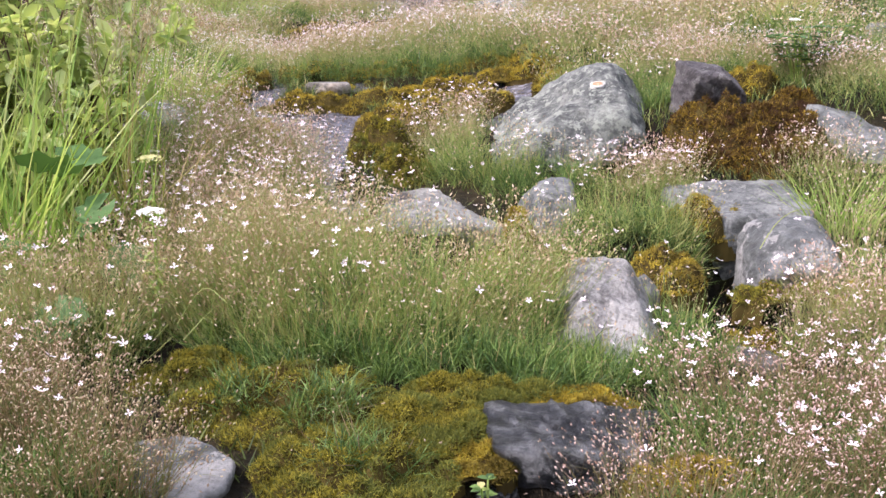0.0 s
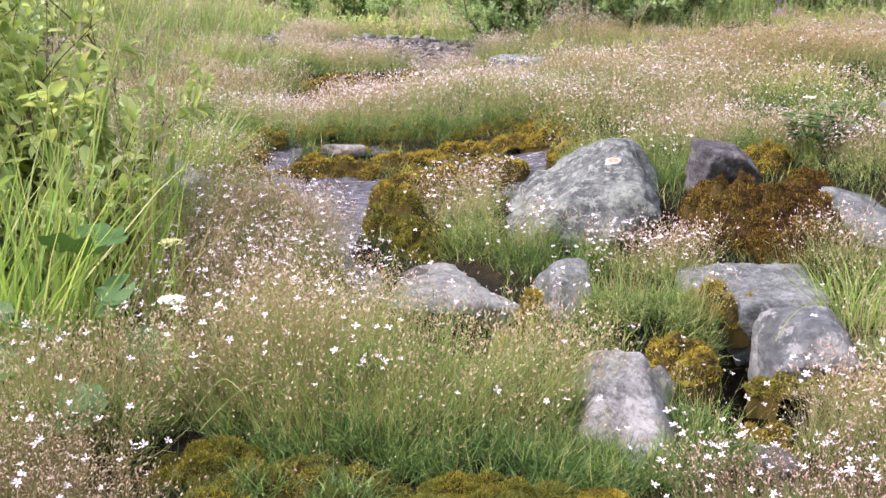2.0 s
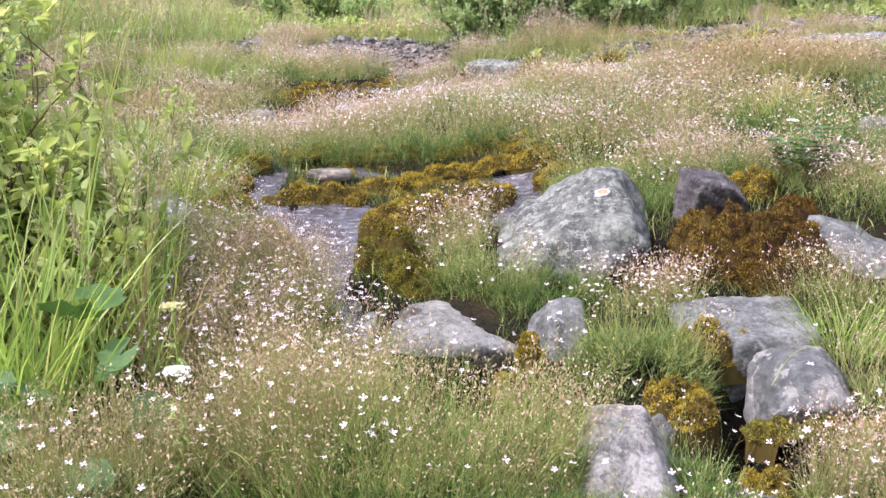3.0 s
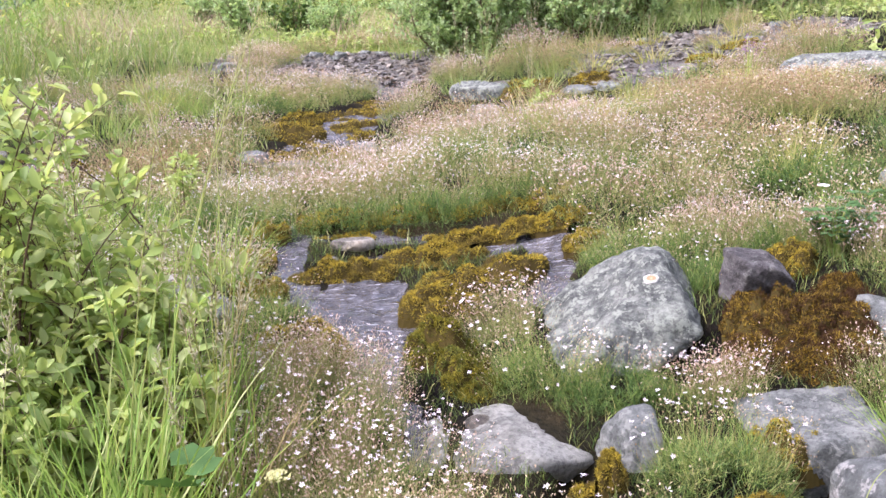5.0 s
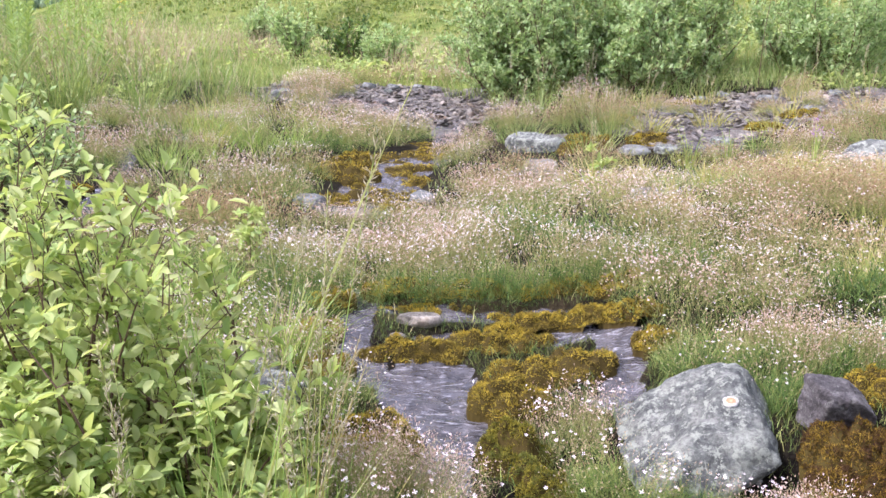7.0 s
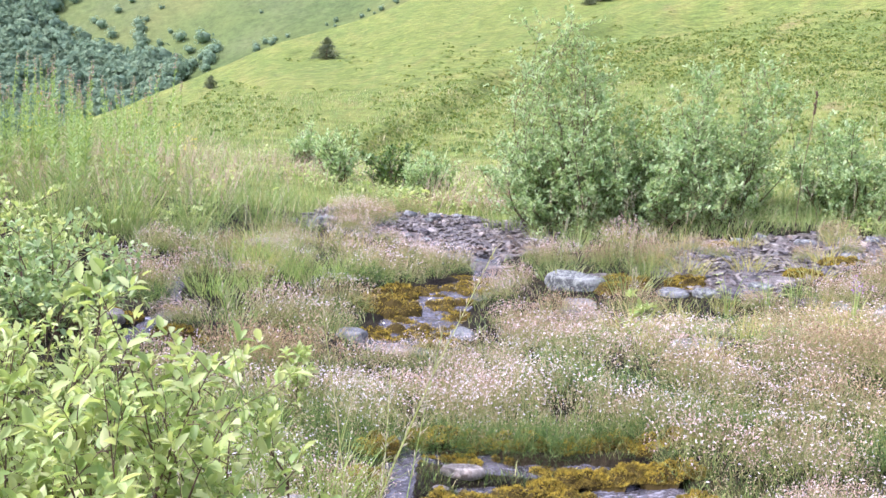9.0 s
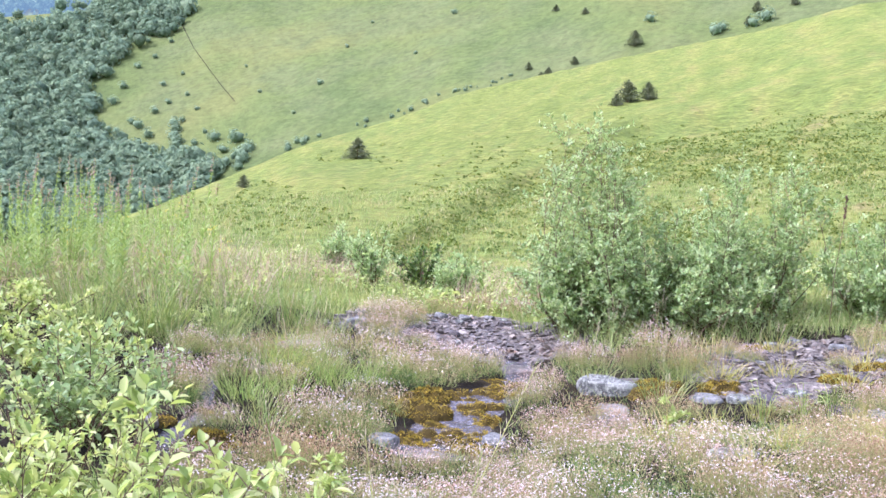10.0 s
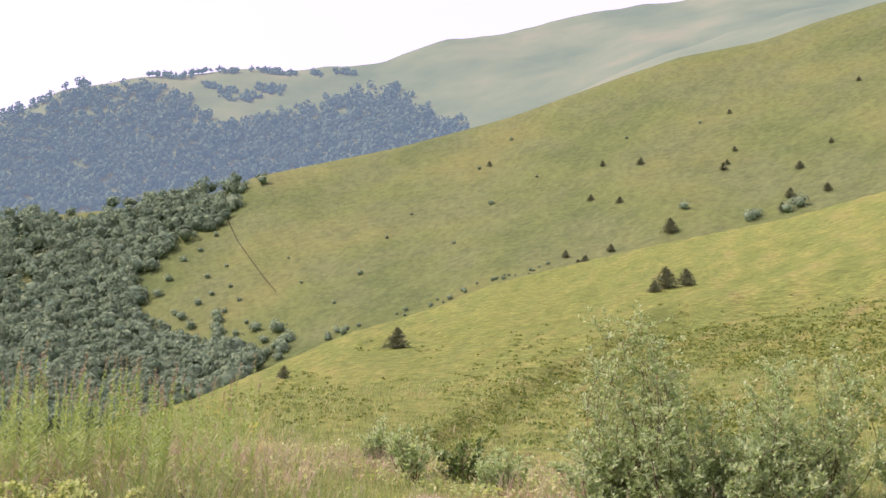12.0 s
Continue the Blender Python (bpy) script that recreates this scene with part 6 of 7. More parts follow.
# ---- shrubs ----
def shrub(name, m, height, spread, stems, twigs, per_twig, leaf, leaf_mat, label, simple=False, seed=1, thick=0.012, category="shrub", low_leaf=0.2, group="", stool=0.3):
    r = np.random.default_rng(seed)
    ob = thing(name, m, label, category, group)
    wood, lp, ld, lu, ll = Soup(), [], [], [], []
    for _ in range(stems):
        t, q = r.uniform(0, 6.283), math.sqrt(r.uniform(0.02, 1)) * spread
        h = height * r.uniform(0.45 if low_leaf > 0.1 else 0.25, 1.0) * (1 - 0.35 * (q / spread) ** 2)
        foot = np.array([math.cos(t), math.sin(t), 0]) * q * stool + [0, 0, -0.05]
        top = np.array([math.cos(t) * q, math.sin(t) * q, h]) + r.normal(0, 0.05, 3) * spread
        bend = r.normal(0, 0.08, 3) * height * [1, 1, 0.2]
        us = np.linspace(0, 1, 8)[:, None]
        stem = foot + (top - foot) * us ** np.array([1.3, 1.3, 0.9]) + bend * np.sin(us * math.pi)
        wood.add(*tube(stem, thick * r.uniform(0.6, 1), thick * 0.15, 5))
        for k in range(twigs):
            u = r.uniform(low_leaf, 1.0)
            base = np.array([np.interp(u, us[:, 0], stem[:, i]) for i in range(3)])
            d = unit(np.array([math.cos(t), math.sin(t), 0]) * 0.3 + r.normal(0, 0.65, 3) * [1, 1, 0.5] + [0, 0, 0.75])
            ln = height * r.uniform(0.1, 0.24) * (1.25 - 0.5 * u)
            tipp = base + d * ln
            wood.add(*tube(np.stack([base, (base + tipp) / 2 + r.normal(0, 0.01, 3), tipp]), thick * 0.25, thick * 0.08, 3))
            f = r.uniform(0.15, 1.02, per_twig)
            lp.append(base + (tipp - base) * f[:, None])
            ang = np.arange(per_twig) * 2.4 + r.uniform(0, 6)
            sidev = unit(np.cross(d, r.normal(size=3)))
            other = np.cross(d, sidev)
            ld.append(unit(d * 0.55 + sidev * np.cos(ang)[:, None] + other * np.sin(ang)[:, None] + r.normal(0, 0.25, (per_twig, 3)) + [0, 0, 0.25]))
            lu.append(np.tile([0.0, 0.0, 1.0], (per_twig, 1)) + r.normal(0, 0.35, (per_twig, 3)))
            ll.append(leaf * r.uniform(0.55, 1.15, per_twig))
    part("branchwork", wood, M_BARK, ob, "thin brown branches", kind="stuff")
    p, d, u, ln = np.concatenate(lp), np.concatenate(ld), np.concatenate(lu), np.concatenate(ll)
    geo = simple_leaves(p, d, u, ln, ln * 0.48) if simple else leaves(p, d, u, ln, ln * 0.52)
    part("foliage", Soup().add(*geo), leaf_mat, ob, kind="stuff")
    return ob


NEAR_SHRUB = "light green broad-leaved willow shrub beside the stream"
SHOOTS = "slender young willow shoots beside tall grass"
for x, y, h, spread, stems, sd, low, lab in [(-1.55, 3.1, 1.2, 0.48, 34, 4, 0.08, NEAR_SHRUB), (-1.14, 2.92, 0.74, 0.34, 22, 14, 0.06, NEAR_SHRUB), (-1.4, 2.66, 0.68, 0.3, 18, 18, 0.06, NEAR_SHRUB), (-1.95, 3.15, 1.12, 0.45, 24, 19, 0.1, NEAR_SHRUB), (-1.05, 2.98, 1.12, 0.1, 3, 20, 0.35, SHOOTS), (-1.42, 3.3, 1.28, 0.12, 4, 21, 0.4, SHOOTS)]:
    shrub("willow_shrub", pose(x, y, land1(x, y)), h, spread, stems, 12, 8, 0.066, M_WILLOW, lab, seed=sd, thick=0.008, low_leaf=low)
shrub("willow_shrub", pose(-2.5, 4.6, land1(-2.5, 4.6)), 0.8, 0.6, 24, 12, 8, 0.055, M_WILLOW, "light green willow shrub on the grassy bank", True, 15, 0.009)
shrub("willow_shrub", pose(-2.4, 3.6, land1(-2.4, 3.6)), 1.0, 0.6, 24, 12, 8, 0.055, M_WILLOW, "light green willow shrub on the grassy bank", True, 16, 0.009)
shrub("willow_shrub", pose(-3.1, 6.4, land1(-3.1, 6.4)), 0.9, 0.7, 30, 12, 8, 0.07, M_WILLOW_DEEP, "fresh green willow shrub by the upper stream", True, 23, 0.01)
shrub("willow_shrub", pose(-3.9, 8.2, land1(-3.9, 8.2)), 0.6, 0.7, 24, 12, 8, 0.07, M_WILLOW, "fresh green willow shrub by the upper stream", True, 24, 0.01)
shrub("willow_shrub", pose(-5.0, 9.6, land1(-5.0, 9.6)), 0.5, 0.8, 22, 12, 8, 0.07, M_WILLOW, "fresh green willow shrub at the meadow edge", True, 25, 0.01)
for x, y, h, sp, n, sd in [(0.6, 12.4, 2.7, 0.5, 30, 31), (0.75, 12.0, 1.25, 0.6, 22, 38), (1.35, 12.0, 1.7, 0.85, 28, 32), (2.1, 12.1, 1.65, 0.7, 24, 37), (2.75, 12.5, 2.2, 0.5, 20, 33), (4.1, 11.9, 1.35, 0.8, 28, 34), (5.4, 12.4, 1.5, 0.8, 20, 35)]:
    z = float(meadow_z(np.array([x]), np.array([y]))[0])
    shrub("willow_bush", pose(x, y, z), h, sp, n, 26, 17, 0.066, M_WILLOW_GREY, "tall grey-green willow bush at the meadow edge", True, sd, 0.011, "bush", 0.0, stool=0.62)
for x, y, h, sd in [(0.69, 7.4, 0.4, 41), (-1.42, 5.55, 0.42, 42), (-1.5, 5.9, 0.3, 43)]:
    shrub("willow_seedling", pose(x, y, land1(x, y)), h, 0.14, 4, 6, 7, 0.06, M_WILLOW, "small willow seedling among the flowers", seed=sd, thick=0.005)
for x, y, h, sd, mt in [(-2.2, 15.5, 0.9, 45, M_WILLOW_GREY), (-1.5, 15.8, 0.9, 46, M_CUSHION_DARK), (-0.9, 15.2, 0.8, 47, M_WILLOW_GREY), (-3.0, 17.5, 1.0, 48, M_WILLOW_GREY), (0.3, 14.8, 0.7, 49, M_WILLOW_GREY)]:
    z = float(meadow_z(np.array([x]), np.array([y]))[0])
    shrub("low_shrub", pose(x, y, z), h, 0.5, 16, 12, 9, 0.08, mt, "low shrub at the foot of the slope", True, sd, 0.012)


# herbs with compound leaves
def herb(x, y, h, n, leaf, material, label, name="herb", spread=0.12):
    ob = thing(name, pose(x, y, land1(x, y)), label, "plant")
    st, lp, ld = Soup(), [], []
    for _ in range(n):
        t, q, hh = rng.uniform(0, 6.283), rng.uniform(0.2, 1) * spread, h * rng.uniform(0.5, 1)
        top = np.array([math.cos(t) * q, math.sin(t) * q, hh])
        st.add(*tube(np.stack([top * [0.2, 0.2, 0], top * [0.5, 0.5, 0.6], top]), 0.003, 0.0015, 4))
        for u in (0.6, 0.8, 1.0):
            for s in (-1, 0, 1):
                lp.append(top * [0.3 + 0.7 * u, 0.3 + 0.7 * u, u])
                ld.append([math.cos(t + s * 1.0) + rng.normal(0, 0.2), math.sin(t + s * 1.0) + rng.normal(0, 0.2), 0.25])
    part("stalkwork", st, M_GRASS, ob, kind="stuff")
    lp, ld = np.array(lp), np.array(ld)
    part("leaves", Soup().add(*leaves(lp, ld, np.tile([0, 0, 1.0], (len(lp), 1)), leaf * rng.uniform(0.7, 1.2, len(lp)), leaf * 0.7, 0.12, 0.2)), material, ob)
    return ob


herb(1.25, 3.66, 0.2, 16, 0.05, M_MANTLE, "bright green leafy herb beside brown rock")
herb(1.4, 3.8, 0.18, 10, 0.05, M_MANTLE, "bright green leafy herb beside brown rock")
herb(0.06, 1.24, 0.12, 4, 0.018, M_CUSHION, "small upright green herb before dark rock", spread=0.04)
for x, y in [(1.9, 8.1), (2.15, 8.2), (1.6, 8.1)]:
    herb(x, y, 0.35, 9, 0.035, M_GRASS_BAND, "pale green feathery herb by the stony bed", "herb", 0.14)


def broad_plant(x, y, h, n, size, label):
    """Round scalloped leaves on thin stalks."""
    ob = thing("broadleaf_plant", pose(x, y, land1(x, y)), label, "plant")
    st, lf = Soup(), Soup()
    for _ in range(n):
        t, q = rng.uniform(0, 6.283), rng.uniform(0.01, 0.08)
        c = np.array([math.cos(t) * q, math.sin(t) * q, h * rng.uniform(0.5, 1)])
        st.add(*tube(np.stack([[0, 0, 0], c * [0.4, 0.4, 0.7], c]), 0.003, 0.002, 4))
        a = np.linspace(0.3, 2 * math.pi - 0.3, 15) + t
        r = size * rng.uniform(0.7, 1.1) * (1 + 0.1 * np.cos(a * 7))
        nrm = unit(rng.normal(0, 0.35, 3) + [0, -0.3, 1])
        s = unit(np.cross(nrm, [0.3, 1, 0.1]))
        q2 = np.cross(nrm, s)
        rim = c + (s * np.cos(a)[:, None] + q2 * np.sin(a)[:, None]) * r[:, None] + nrm * (0.18 * r * (1 + 0.6 * np.cos(a * 7)))[:, None]
        lf.add(np.concatenate([[c], rim]), [(0, k + 1, k + 2) for k in range(14)])
    part("stalkwork", st, M_GRASS, ob, kind="stuff")
    part("leaves", lf, M_MANTLE, ob, "rounded fresh green leaves")
    return ob


for x, y, h, n, s in [(-0.86, 2.3, 0.34, 2, 0.07), (-0.72, 2.28, 0.3, 2, 0.055), (-0.66, 2.08, 0.14, 3, 0.055), (-0.95, 2.1, 0.2, 4, 0.06), (-0.74, 1.85, 0.16, 3, 0.045)]:
    broad_plant(x, y, h, n, s, "broad round-leaved green plant among grass")


def umbel(x, y, h, material, label, r=0.028):
    ob = thing("umbel_flower", pose(x, y, land1(x, y)), label, "flower")
    st = Soup().add(*tube(np.array([[0, 0, -0.02], [0.005, 0, h * 0.5], [0, 0.004, h]]), 0.0028, 0.0018, 5))
    n = 60
    q, t = np.sqrt(rng.uniform(0, 1, n)) * r, rng.uniform(0, 6.28, n)
    p = np.stack([q * np.cos(t), q * np.sin(t), h + 0.022 - q * q * 8], 1)
    for e in p[::4]:
        st.add(*tube(np.stack([[0, 0.004, h], e]), 0.001, 0.0007, 3))
    part("stalk", st, M_GRASS, ob)
    part("floret_crop", Soup().add(*blossoms(p, rng.normal(0, 0.3, (n, 3)) + [0, -0.3, 1], 0.005)), material, ob, kind="stuff")
    d = rng.normal(size=(26, 3)) * [1, 1, 0.3]
    f = rng.uniform(0.2, 0.8, (26, 1))
    part("leaves", Soup().add(*leaves(np.array([0, 0, h]) * f, d, np.tile([0, 0, 1.0], (26, 1)), 0.03, 0.01)), M_GRASS, ob)
    return ob


umbel(-0.577, 1.99, 0.26, M_UMBEL, "flat white umbel flower above green leaves")
umbel(-0.637, 2.22, 0.33, M_YELLOW, "pale yellow umbel flower among grass")
umbel(1.3, 3.9, 0.16, M_UMBEL, "flat white umbel flower on the flowery bank", 0.022)


def purple_flower(x, y, h):
    """A few stalks with loose heads of small purple flowers."""
    ob = thing("purple_flower", pose(x, y, land1(x, y)), "small purple flower stand beside pale boulder", "flower")
    st, heads = Soup(), []
    for _ in range(7):
        top = np.array([rng.normal(0, 0.07), rng.normal(0, 0.07), h * rng.uniform(0.7, 1.1)])
        st.add(*tube(np.stack([top * [0.2, 0.2, 0], top * [0.5, 0.5, 0.6], top]), 0.003, 0.0015, 4))
        heads.append(top + rng.normal(0, 0.014, (9, 3)) * [1, 1, 1.6])
    part("stalkwork", st, M_GRASS, ob, kind="stuff")
    p = np.concatenate(heads)
    part("blossom_crop", Soup().add(*blossoms(p, rng.normal(0, 1, (len(p), 3)) + [0, -0.4, 0.6], 0.007)), M_PURPLE, ob, "small purple flowers", kind="stuff")
    return ob


purple_flower(2.02, 6.72, 0.3)


def yellow_flower(x, y, h):
    """A branching stalk with a few yellow flower heads."""
    ob = thing("yellow_flower", pose(x, y, float(meadow_z(np.array([x]), np.array([y]))[0])), "slender yellow-flowered herb in the tall meadow", "flower", "yellow flowers of the meadow")
    st, heads = Soup(), []
    for _ in range(4):
        top = np.array([rng.normal(0, 0.06), rng.normal(0, 0.06), h * rng.uniform(0.8, 1.1)])
        st.add(*tube(np.stack([top * [0.1, 0.1, 0], top * [0.3, 0.3, 0.6], top]), 0.005, 0.002, 4))
        heads.append(top + rng.normal(0, 0.02, (3, 3)))
    part("stalkwork", st, M_GRASS, ob, kind="stuff")
    p = np.concatenate(heads)
    part("blossom_crop", Soup().add(*blossoms(p, rng.normal(0, 0.5, (len(p), 3)) + [0, -0.5, 0.8], 0.011)), M_GOLD, ob, "small golden yellow flowers", kind="stuff")
    return ob


for x, y, h in [(-5.3, 11.6, 0.7), (-5.0, 12.4, 0.8), (-4.6, 13.0, 0.9), (-4.3, 11.5, 0.6), (-3.9, 12.4, 0.8), (-3.6, 11.8, 0.7), (-5.8, 12.8, 0.9), (-4.9, 11.0, 0.6)]:
    yellow_flower(x, y, h)


def dry_stalk(points):
    """A bent dry grass stalk lying over plants and stone."""
    p = np.array(points, float)
    ob = new("dry_stalk", Soup().add(*tube(p - p[0], 0.0014, 0.0006, 5)).mesh("dry_stalk", M_STEM_TAN))
    ob.matrix_basis = pose(*p[0])
    return tagged(ob, "bent dry straw-coloured grass stalk", "stalk", "dry stalks among the cushions")


for x, y, z, a, n in [(-0.5, 1.88, 0.0, 20, 0.2), (-0.52, 1.92, 0.02, -35, 0.15), (0.74, 2.33, 0.07, 15, 0.16)]:
    d = np.array([math.cos(radians(a)), math.sin(radians(a)), 0])
    dry_stalk([np.array([x, y, z - 0.03]) + d * n * u + np.array([0, 0, 0.09]) * math.sin(2.2 * u) + np.array([0, 0.02, 0]) * math.sin(5 * u) for u in np.linspace(0, 1, 9)])


stem_foot = float(meadow_z(np.array([3.3]), np.array([11.6]))[0])
dead = new("dead_stem", Soup().add(*tube(np.array([[0, 0, -0.03], [0.02, 0, 0.6], [0.08, 0.01, 1.1], [0.1, 0.01, 1.45]]), 0.0045, 0.0025, 6)).add(*buds(np.array([0.095, 0.01, 1.25]) + rng.uniform(0, 1, (60, 1)) * [0.005, 0, 0.25], rng.normal(0, 0.5, (60, 3)) + [0, 0, 1], 0.008, 0.035)).mesh("dead_stem", M_BARK))
dead.matrix_basis = pose(3.25, 11.6, stem_foot)
tagged(dead, "tall dead brown flower stem beside willow bush", "stalk")


# ---- tall willowherb stand ----
def willowherb(m, h, label):
    ob = thing("willowherb", m, label, "plant", "willowherb stand at the meadow edge")
    part("stalk", Soup().add(*tube(np.array([[0, 0, -0.05], [0.01, 0, h * 0.5], [0.02, 0.01, h]]), 0.006, 0.002, 4)), M_GRASS, ob)
    n = 105
    u = rng.uniform(0.12, 0.87, n)
    a = np.arange(n) * 2.4
    d = np.stack([np.cos(a), np.sin(a), 0.7 + 0 * a], 1)
    part("leaves", Soup().add(*simple_leaves(np.stack([0 * u, 0 * u, u * h], 1), d, np.tile([0, 0, 1.0], (n, 1)), 0.15 * (1.1 - u), 0.022)), M_HERB, ob)
    n = 24
    u = rng.uniform(0.86, 1, n)
    part("spike", Soup().add(*buds(np.stack([0 * u + 0.02, 0 * u, u * h], 1), rng.normal(size=(n, 3)) + [0, 0, 0.6], 0.006, 0.03)), M_PINK_GRASS, ob, "fading pink flower spike", kind="stuff")
    return ob


first = [willowherb(pose(0, 60 + k, 0), h, "tall green willowherb with fading pink spike") for k, h in enumerate((1.25, 1.05, 1.45))]
for k in range(150):
    az, r = rng.uniform(-30, -14), rng.uniform(11.5, 16.5)
    x, y = HUB + r * math.sin(radians(az)), r * math.cos(radians(az))
    if az > -18 and rng.random() < 0.5:
        continue
    z = float(meadow_z(np.array([x]), np.array([y]))[0])
    s = rng.uniform(0.75, 1.15)
    copy_thing(first[k % 3], pose(x, y, z, rng.normal(0, 4), rng.normal(0, 4), rng.uniform(0, 360)) @ Matrix.Diagonal((s, s, s, 1)))
for ob in [o for k in first for o in (*k.children, k)]:
    bpy.data.objects.remove(ob)


# ---- trees of the slopes ----
def spruce(m, h, label):
    ob = thing("young_spruce", m, label, "tree", "young spruces on the slope")
    part("trunk", Soup().add(*tube(np.array([[0, 0, -0.2], [0.02 * h, 0, h * 0.5], [0, 0, h]]), 0.03 * h, 0.004 * h, 6)), M_BARK, ob)
    cr = Soup()
    n = 300
    u = rng.uniform(0.03, 1.0, n) ** 1.15
    a = rng.uniform(0, 6.283, n)
    reach = h * 0.62 * (1 - u) ** 0.75 * rng.uniform(0.5, 1.15, n) + 0.03 * h
    d = np.stack([np.cos(a), np.sin(a), 0 * a], 1)
    base = np.stack([0 * u, 0 * u, u * h], 1)
    tip = base + d * reach[:, None] + np.stack([0 * u, 0 * u, reach * rng.uniform(-0.15, 0.35, n)], 1)
    for k in range(5):
        f = rng.uniform(0.2, 1.0, (n, 1))
        q = base + (tip - base) * f
        e = q + unit(d + rng.normal(0, 0.7, (n, 3))) * reach[:, None] * 0.35
        cr.add(*ribbons(q, (q + e) / 2, e, 0.05 * h, unit(rng.normal(size=(n, 3))), 1))
    cr.add(*ribbons(base, (base + tip) / 2, tip, 0.03 * h, unit(rng.normal(size=(n, 3))), 1))
    part("crown", cr, M_NEEDLE, ob)
    return ob


def crown_soup(seed, sprays=60, size=0.26, lobes=6, core=1):
    """A crown: a few rounded lobes, each clad in leafy sprays, round a small core."""
    r = np.random.default_rng(seed)
    v, f = ICO[core]
    s = Soup().add(v * (0.42 + 0.18 * core) * (1 + noise3(v, 2.3, seed)[:, None] * 0.4) * [1, 1, 0.9], f)
    at = unit(r.normal(0, 1, (lobes, 3)) + [0, 0, 0.3]) * 0.48 * [1, 1, 0.8]
    wide = r.uniform(0.36, 0.58, lobes)
    k = r.integers(0, lobes, sprays)
    d = unit(r.normal(0, 1, (sprays, 3)) + at[k] * 1.6 + [0, 0, 0.25])
    p = at[k] + d * wide[k][:, None] * r.uniform(0.85, 1.1, (sprays, 1))
    t = unit(np.cross(d, r.normal(0, 1, (sprays, 3))))
    g = size * r.uniform(0.6, 1.3, sprays)
    s.add(*simple_leaves(p - t * g[:, None] * 0.5, t, d + r.normal(0, 0.3, (sprays, 3)), g, g * 0.85))
    return np.concatenate(s.v), np.concatenate(s.f)


proto = spruce(pose(0, 70, 0), 1.0, "small dark spruce standing alone on the slope")
for az, el, h in [(-6.9, 3.35, 2.3), (-13.0, 1.35, 1.4), (7.8, 7.25, 2.4), (8.9, 7.45, 1.9), (7.2, 7.05, 1.3)]:
    x, y, z, r = on_hill(az, el, 20, float(along(AZ_R1, az)))
    copy_thing(proto, pose(x, y, z, 0, 0, rng.uniform(0, 360)) @ Matrix.Diagonal((h * r / 110, h * r / 110, h * r / 110, 1)))
for az, el, h in [(4.8, 9.2, 6.5), (3.4, 8.5, 7), (3.0, 8.4, 5), (2.3, 8.8, 6), (8.0, 10.3, 12), (14.3, 12.2, 8), (13.9, 11.5, 7), (16.2, 12.5, 7), (10.8, 13.7, 7), (11.0, 14.0, 5), (6.3, 14.0, 7), (4.2, 13.9, 6), (-2.2, 13.7, 6), (3.6, 12.0, 6), (5.2, 11.9, 6), (11.4, 14.7, 5), (14.8, 13.7, 7), (16.4, 15.0, 5), (17.8, 18.1, 5), (11.1, 16.7, 5)]:
    x, y, z, r = on_hill(az, el, 445, 720)
    h *= 0.6
    copy_thing(proto, pose(x, y, z, 0, 0, rng.uniform(0, 360)) @ Matrix.Diagonal((h, h, h, 1)))
for ob in (*proto.children, proto):
    bpy.data.objects.remove(ob)


def hill_shrub(m, seed):
    ob = thing("hillside_bush", m, "round dark green bush on the open slope", "bush", "bushes of the open slope")
    v, f = crown_soup(seed, 150, 0.2, 8)
    part("crown", Soup().add(v * 0.5 + [0, 0, 0.3], f), M_WOOD, ob, "", True, kind="stuff")
    return ob


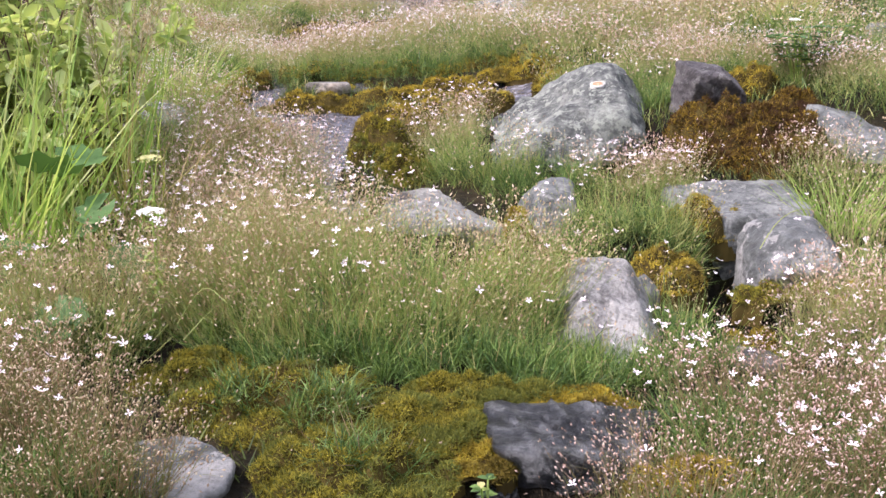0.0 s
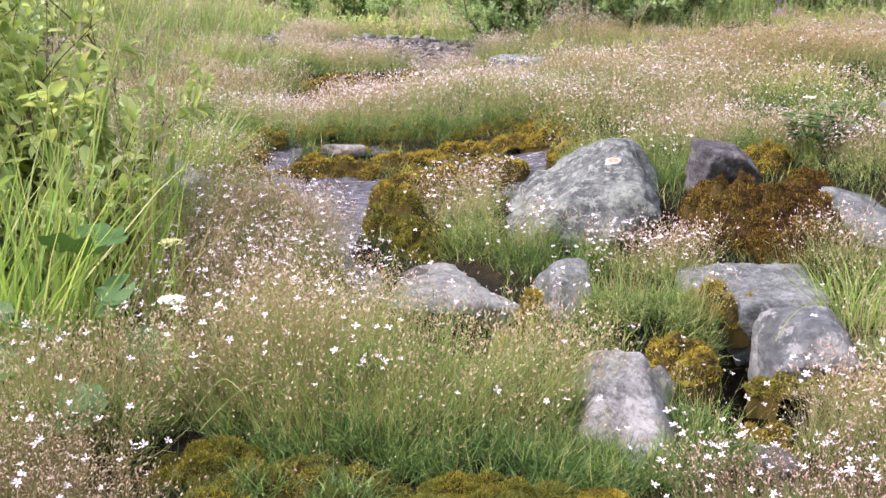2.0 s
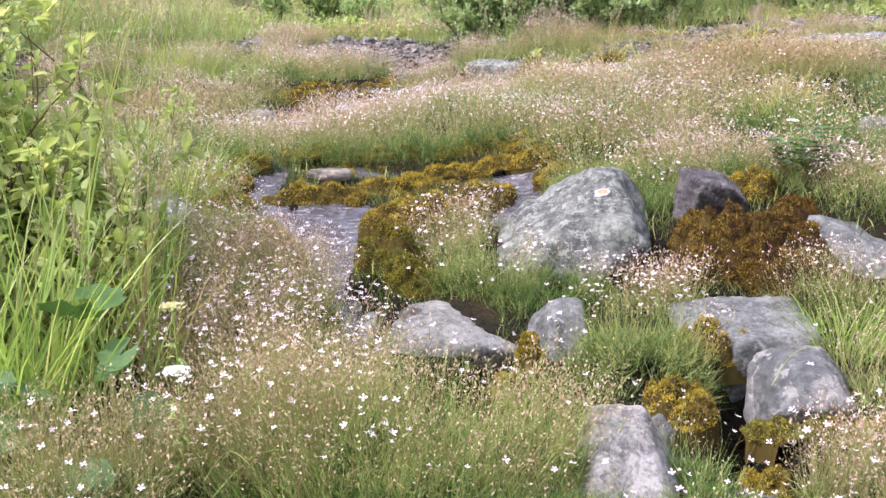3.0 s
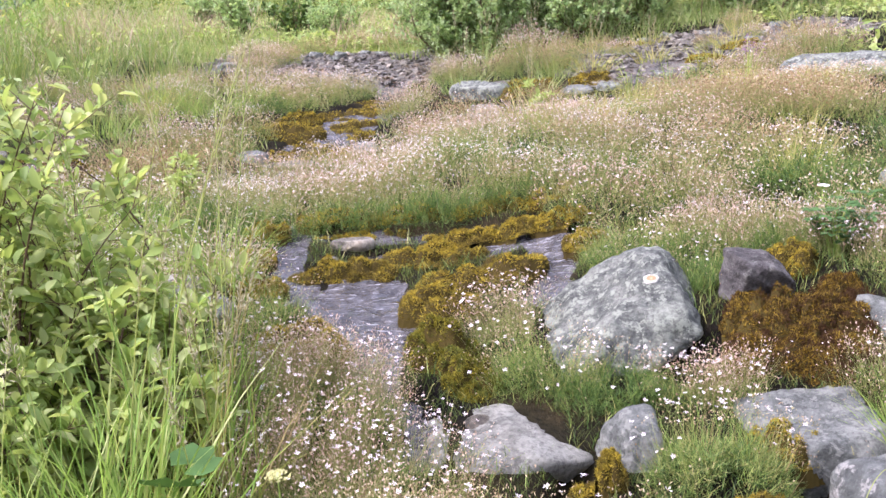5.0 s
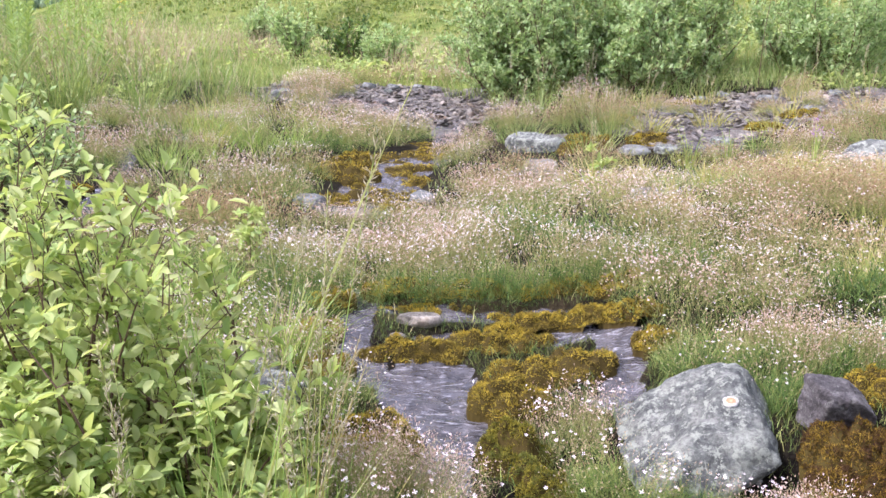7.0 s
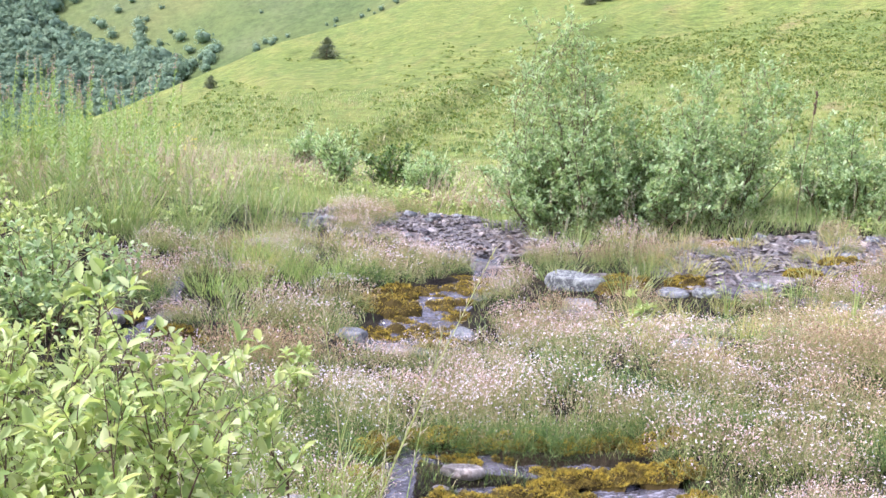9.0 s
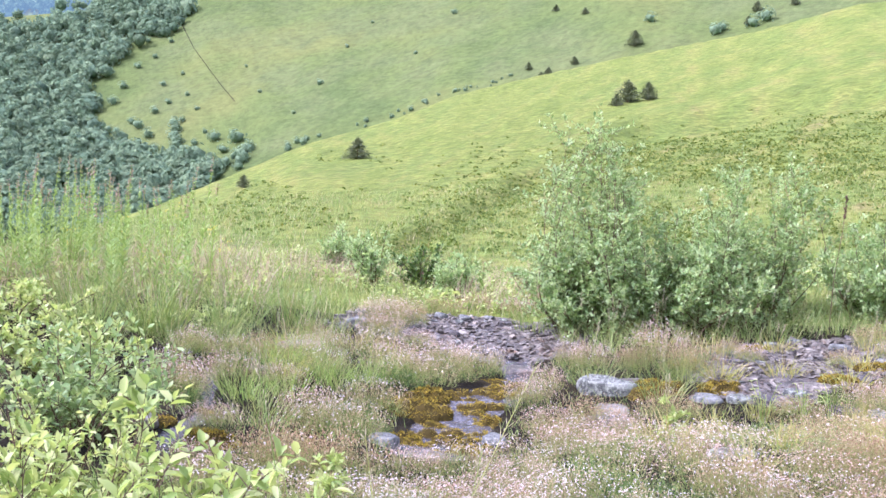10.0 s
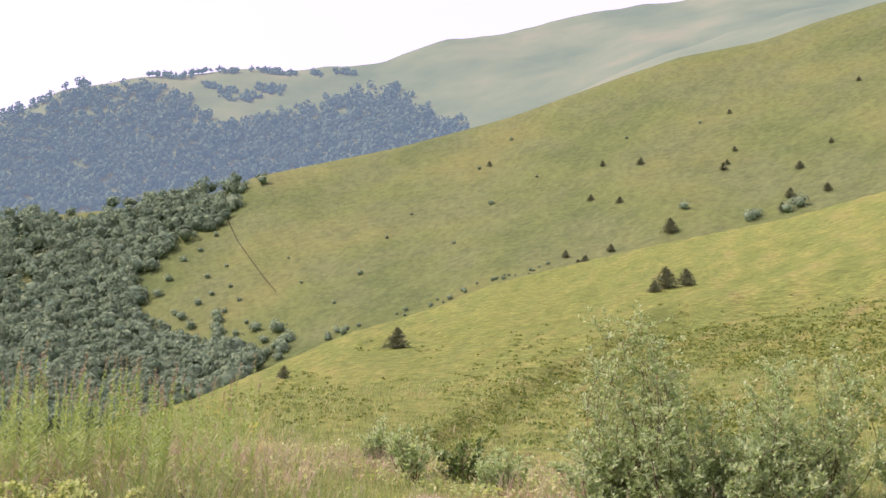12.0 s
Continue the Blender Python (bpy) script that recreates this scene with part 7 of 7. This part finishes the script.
bushes = [hill_shrub(pose(0, 80 + k, 0), 300 + k) for k in range(3)]
valley = [(az, float(along(AZ_NEAR, az)) + rng.uniform(0.02, 0.35), rng.uniform(2.2, 6) * (1.2 - 0.04 * (az + 17))) for az in rng.uniform(-17.5, 1.5, 60) if fbm(np.array([az * 0.9]), np.array([0.3]), 15)[0] > 0.42]
valley += [(az, rng.uniform(2.2, 4.6) - 0.25 * (az + 16), rng.uniform(5, 10)) for az in rng.uniform(-19, -12.5, 26)]
for k, (az, el, h) in enumerate(valley + [(-13.5, 3.8, 11), (-16.9, 3.8, 7), (-18.3, 3.0, 8), (-20, 5.3, 8), (-19.5, 6.2, 7), (-9.2, 7.3, 5), (-2, 11.6, 5), (8.7, 11.6, 8), (12.2, 11.0, 9), (14.8, 11.7, 10), (14.1, 11.4, 9), (-7.8, 9.4, 3.5), (-17.5, 6.5, 5), (-16.5, 7.2, 4), (-18.8, 7.3, 6), (-15.5, 2.9, 7), (-16, 3.0, 6), (-19, 4.4, 6), (-14.2, 3.2, 7), (-14.8, 2.6, 8), (-17, 2.4, 9), (-18.4, 8.7, 6), (-19.0, 9.3, 7), (-2.8, 13.5, 4), (12.6, 11.2, 7), (-1.0, 15.2, 4), (-13.2, 7.9, 3), (-12.4, 6.6, 3), (-16.2, 6.1, 4), (-15.7, 5.4, 4), (-17.2, 5.6, 5), (-16.4, 4.7, 5), (-15.2, 4.2, 4), (-18.0, 7.9, 5), (-17.2, 8.8, 5), (-6.5, 10.8, 3), (-4.0, 9.3, 3), (-10.5, 5.6, 3), (0.5, 13.2, 3), (5.5, 15.4, 3), (9.5, 16.2, 3), (-13.2, 3.1, 8), (-14.0, 2.5, 8), (-12.7, 3.4, 6), (-16.0, 2.2, 9)]):
    x, y, z, r = on_hill(az, el, 445, 720)
    copy_thing(bushes[k % 3], pose(x, y, z - 0.05 * h, 0, 0, rng.uniform(0, 360)) @ Matrix.Diagonal((h * 0.95, h * 0.95, h * 0.95, 1)))
for ob in [o for k in bushes for o in (*k.children, k)]:
    bpy.data.objects.remove(ob)


def wood_of(name, area, n, r_low, r_high, size, level, material, label, kinds=6):
    """A wood of many uneven crowns within an outline of bearings and heights."""
    s = Soup()
    shapes = [crown_soup(500 + k, *level) for k in range(kinds)]
    a = np.array(area)
    made = 0
    while made < n:
        az, el = rng.uniform(a[:, 0].min(), a[:, 0].max()), rng.uniform(a[:, 1].min(), a[:, 1].max())
        if not in_polygon(np.array([az + rng.normal(0, 0.35)]), np.array([el + rng.normal(0, 0.2)]), area)[0]:
            continue
        made += 1
        x, y, z, r = on_hill(az, el, r_low, r_high)
        v, f = shapes[int(rng.integers(kinds))]
        h = size * rng.uniform(0.55, 1.3)
        t = rng.uniform(0, 6.28)
        turn = np.array([[math.cos(t), -math.sin(t), 0], [math.sin(t), math.cos(t), 0], [0, 0, 1]])
        s.add((v * [h * 0.5, h * 0.5, h * 0.55]) @ turn.T + [x, y, z + h * 0.35], f)
    return tagged(part(name, s, material, None), label, "forest", "", "stuff")


trail = Soup()
ends = [on_hill(az, el, 445, 720)[:3] for az, el in ((-16.7, 9.8), (-16.3, 9.1), (-16.0, 8.6), (-15.5, 8.0), (-15.0, 7.4), (-14.4, 6.7), (-13.7, 6.0))]
ends = np.array(ends) + [0, 0, 0.5]
trail.add(np.concatenate([ends + [-0.22, 0, 0], ends + [0.22, 0, 0]]), [t for k in range(6) for t in ((k, k + 7, k + 8), (k, k + 8, k + 1))])
tagged(part("trail", trail, M_SOIL, None), "thin dark trail down the mountainside", "path", "", "structure")
WOOD_MID = [(-15.2, 12.1), (-17.0, 9.4), (-19.4, 8.2), (-21.5, 6.0), (-20.6, 3.2), (-17.6, 2.2), (-14.4, 2.3), (-15, 0.5), (-19, -1.2), (-24, -2.5), (-30, -2.5), (-30, 8.3), (-28.2, 8.6), (-24.8, 9.2), (-25.2, 8.6), (-23.1, 8.9), (-22.5, 9.7), (-21.3, 10.0), (-16.9, 11.3)]
wood_of("wood", WOOD_MID, 1700, 300, 720, 11.5, (54, 0.33), M_WOOD, "dense dark broadleaf wood on the lower mountainside")
WOOD_FAR = [(-30, 8), (-19, 9.8), (-15.4, 11.5), (-10.8, 12.7), (-3.5, 15.2), (-3.6, 15.9), (-5.6, 16.0), (-6.8, 16.6), (-7.8, 17.7), (-9.5, 17.2), (-11, 15.9), (-14, 15.6), (-17.8, 14.5), (-19.5, 16.1), (-21.5, 16.2), (-23.4, 15.9), (-24.5, 16.1), (-28.8, 13.6), (-32, 11.5)]
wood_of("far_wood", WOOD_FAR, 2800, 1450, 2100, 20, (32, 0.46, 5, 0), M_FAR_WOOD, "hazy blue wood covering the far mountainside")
for k, (az, el, wa, we, n) in enumerate([(-14.9, 17.0, 0.8, 0.25, 14), (-10.5, 16.7, 1.4, 0.4, 30), (-12.9, 16.1, 0.6, 0.2, 10), (-16.6, 16.5, 1.2, 0.35, 18), (-18.3, 16.8, 0.5, 0.12, 7), (-10.8, 18.3, 0.7, 0.1, 7), (-12.4, 18.1, 0.3, 0.15, 5), (-14.8, 17.95, 1.3, 0.1, 14), (-18.1, 17.7, 1.3, 0.1, 14), (-20.5, 17.1, 1.2, 0.12, 12)]):
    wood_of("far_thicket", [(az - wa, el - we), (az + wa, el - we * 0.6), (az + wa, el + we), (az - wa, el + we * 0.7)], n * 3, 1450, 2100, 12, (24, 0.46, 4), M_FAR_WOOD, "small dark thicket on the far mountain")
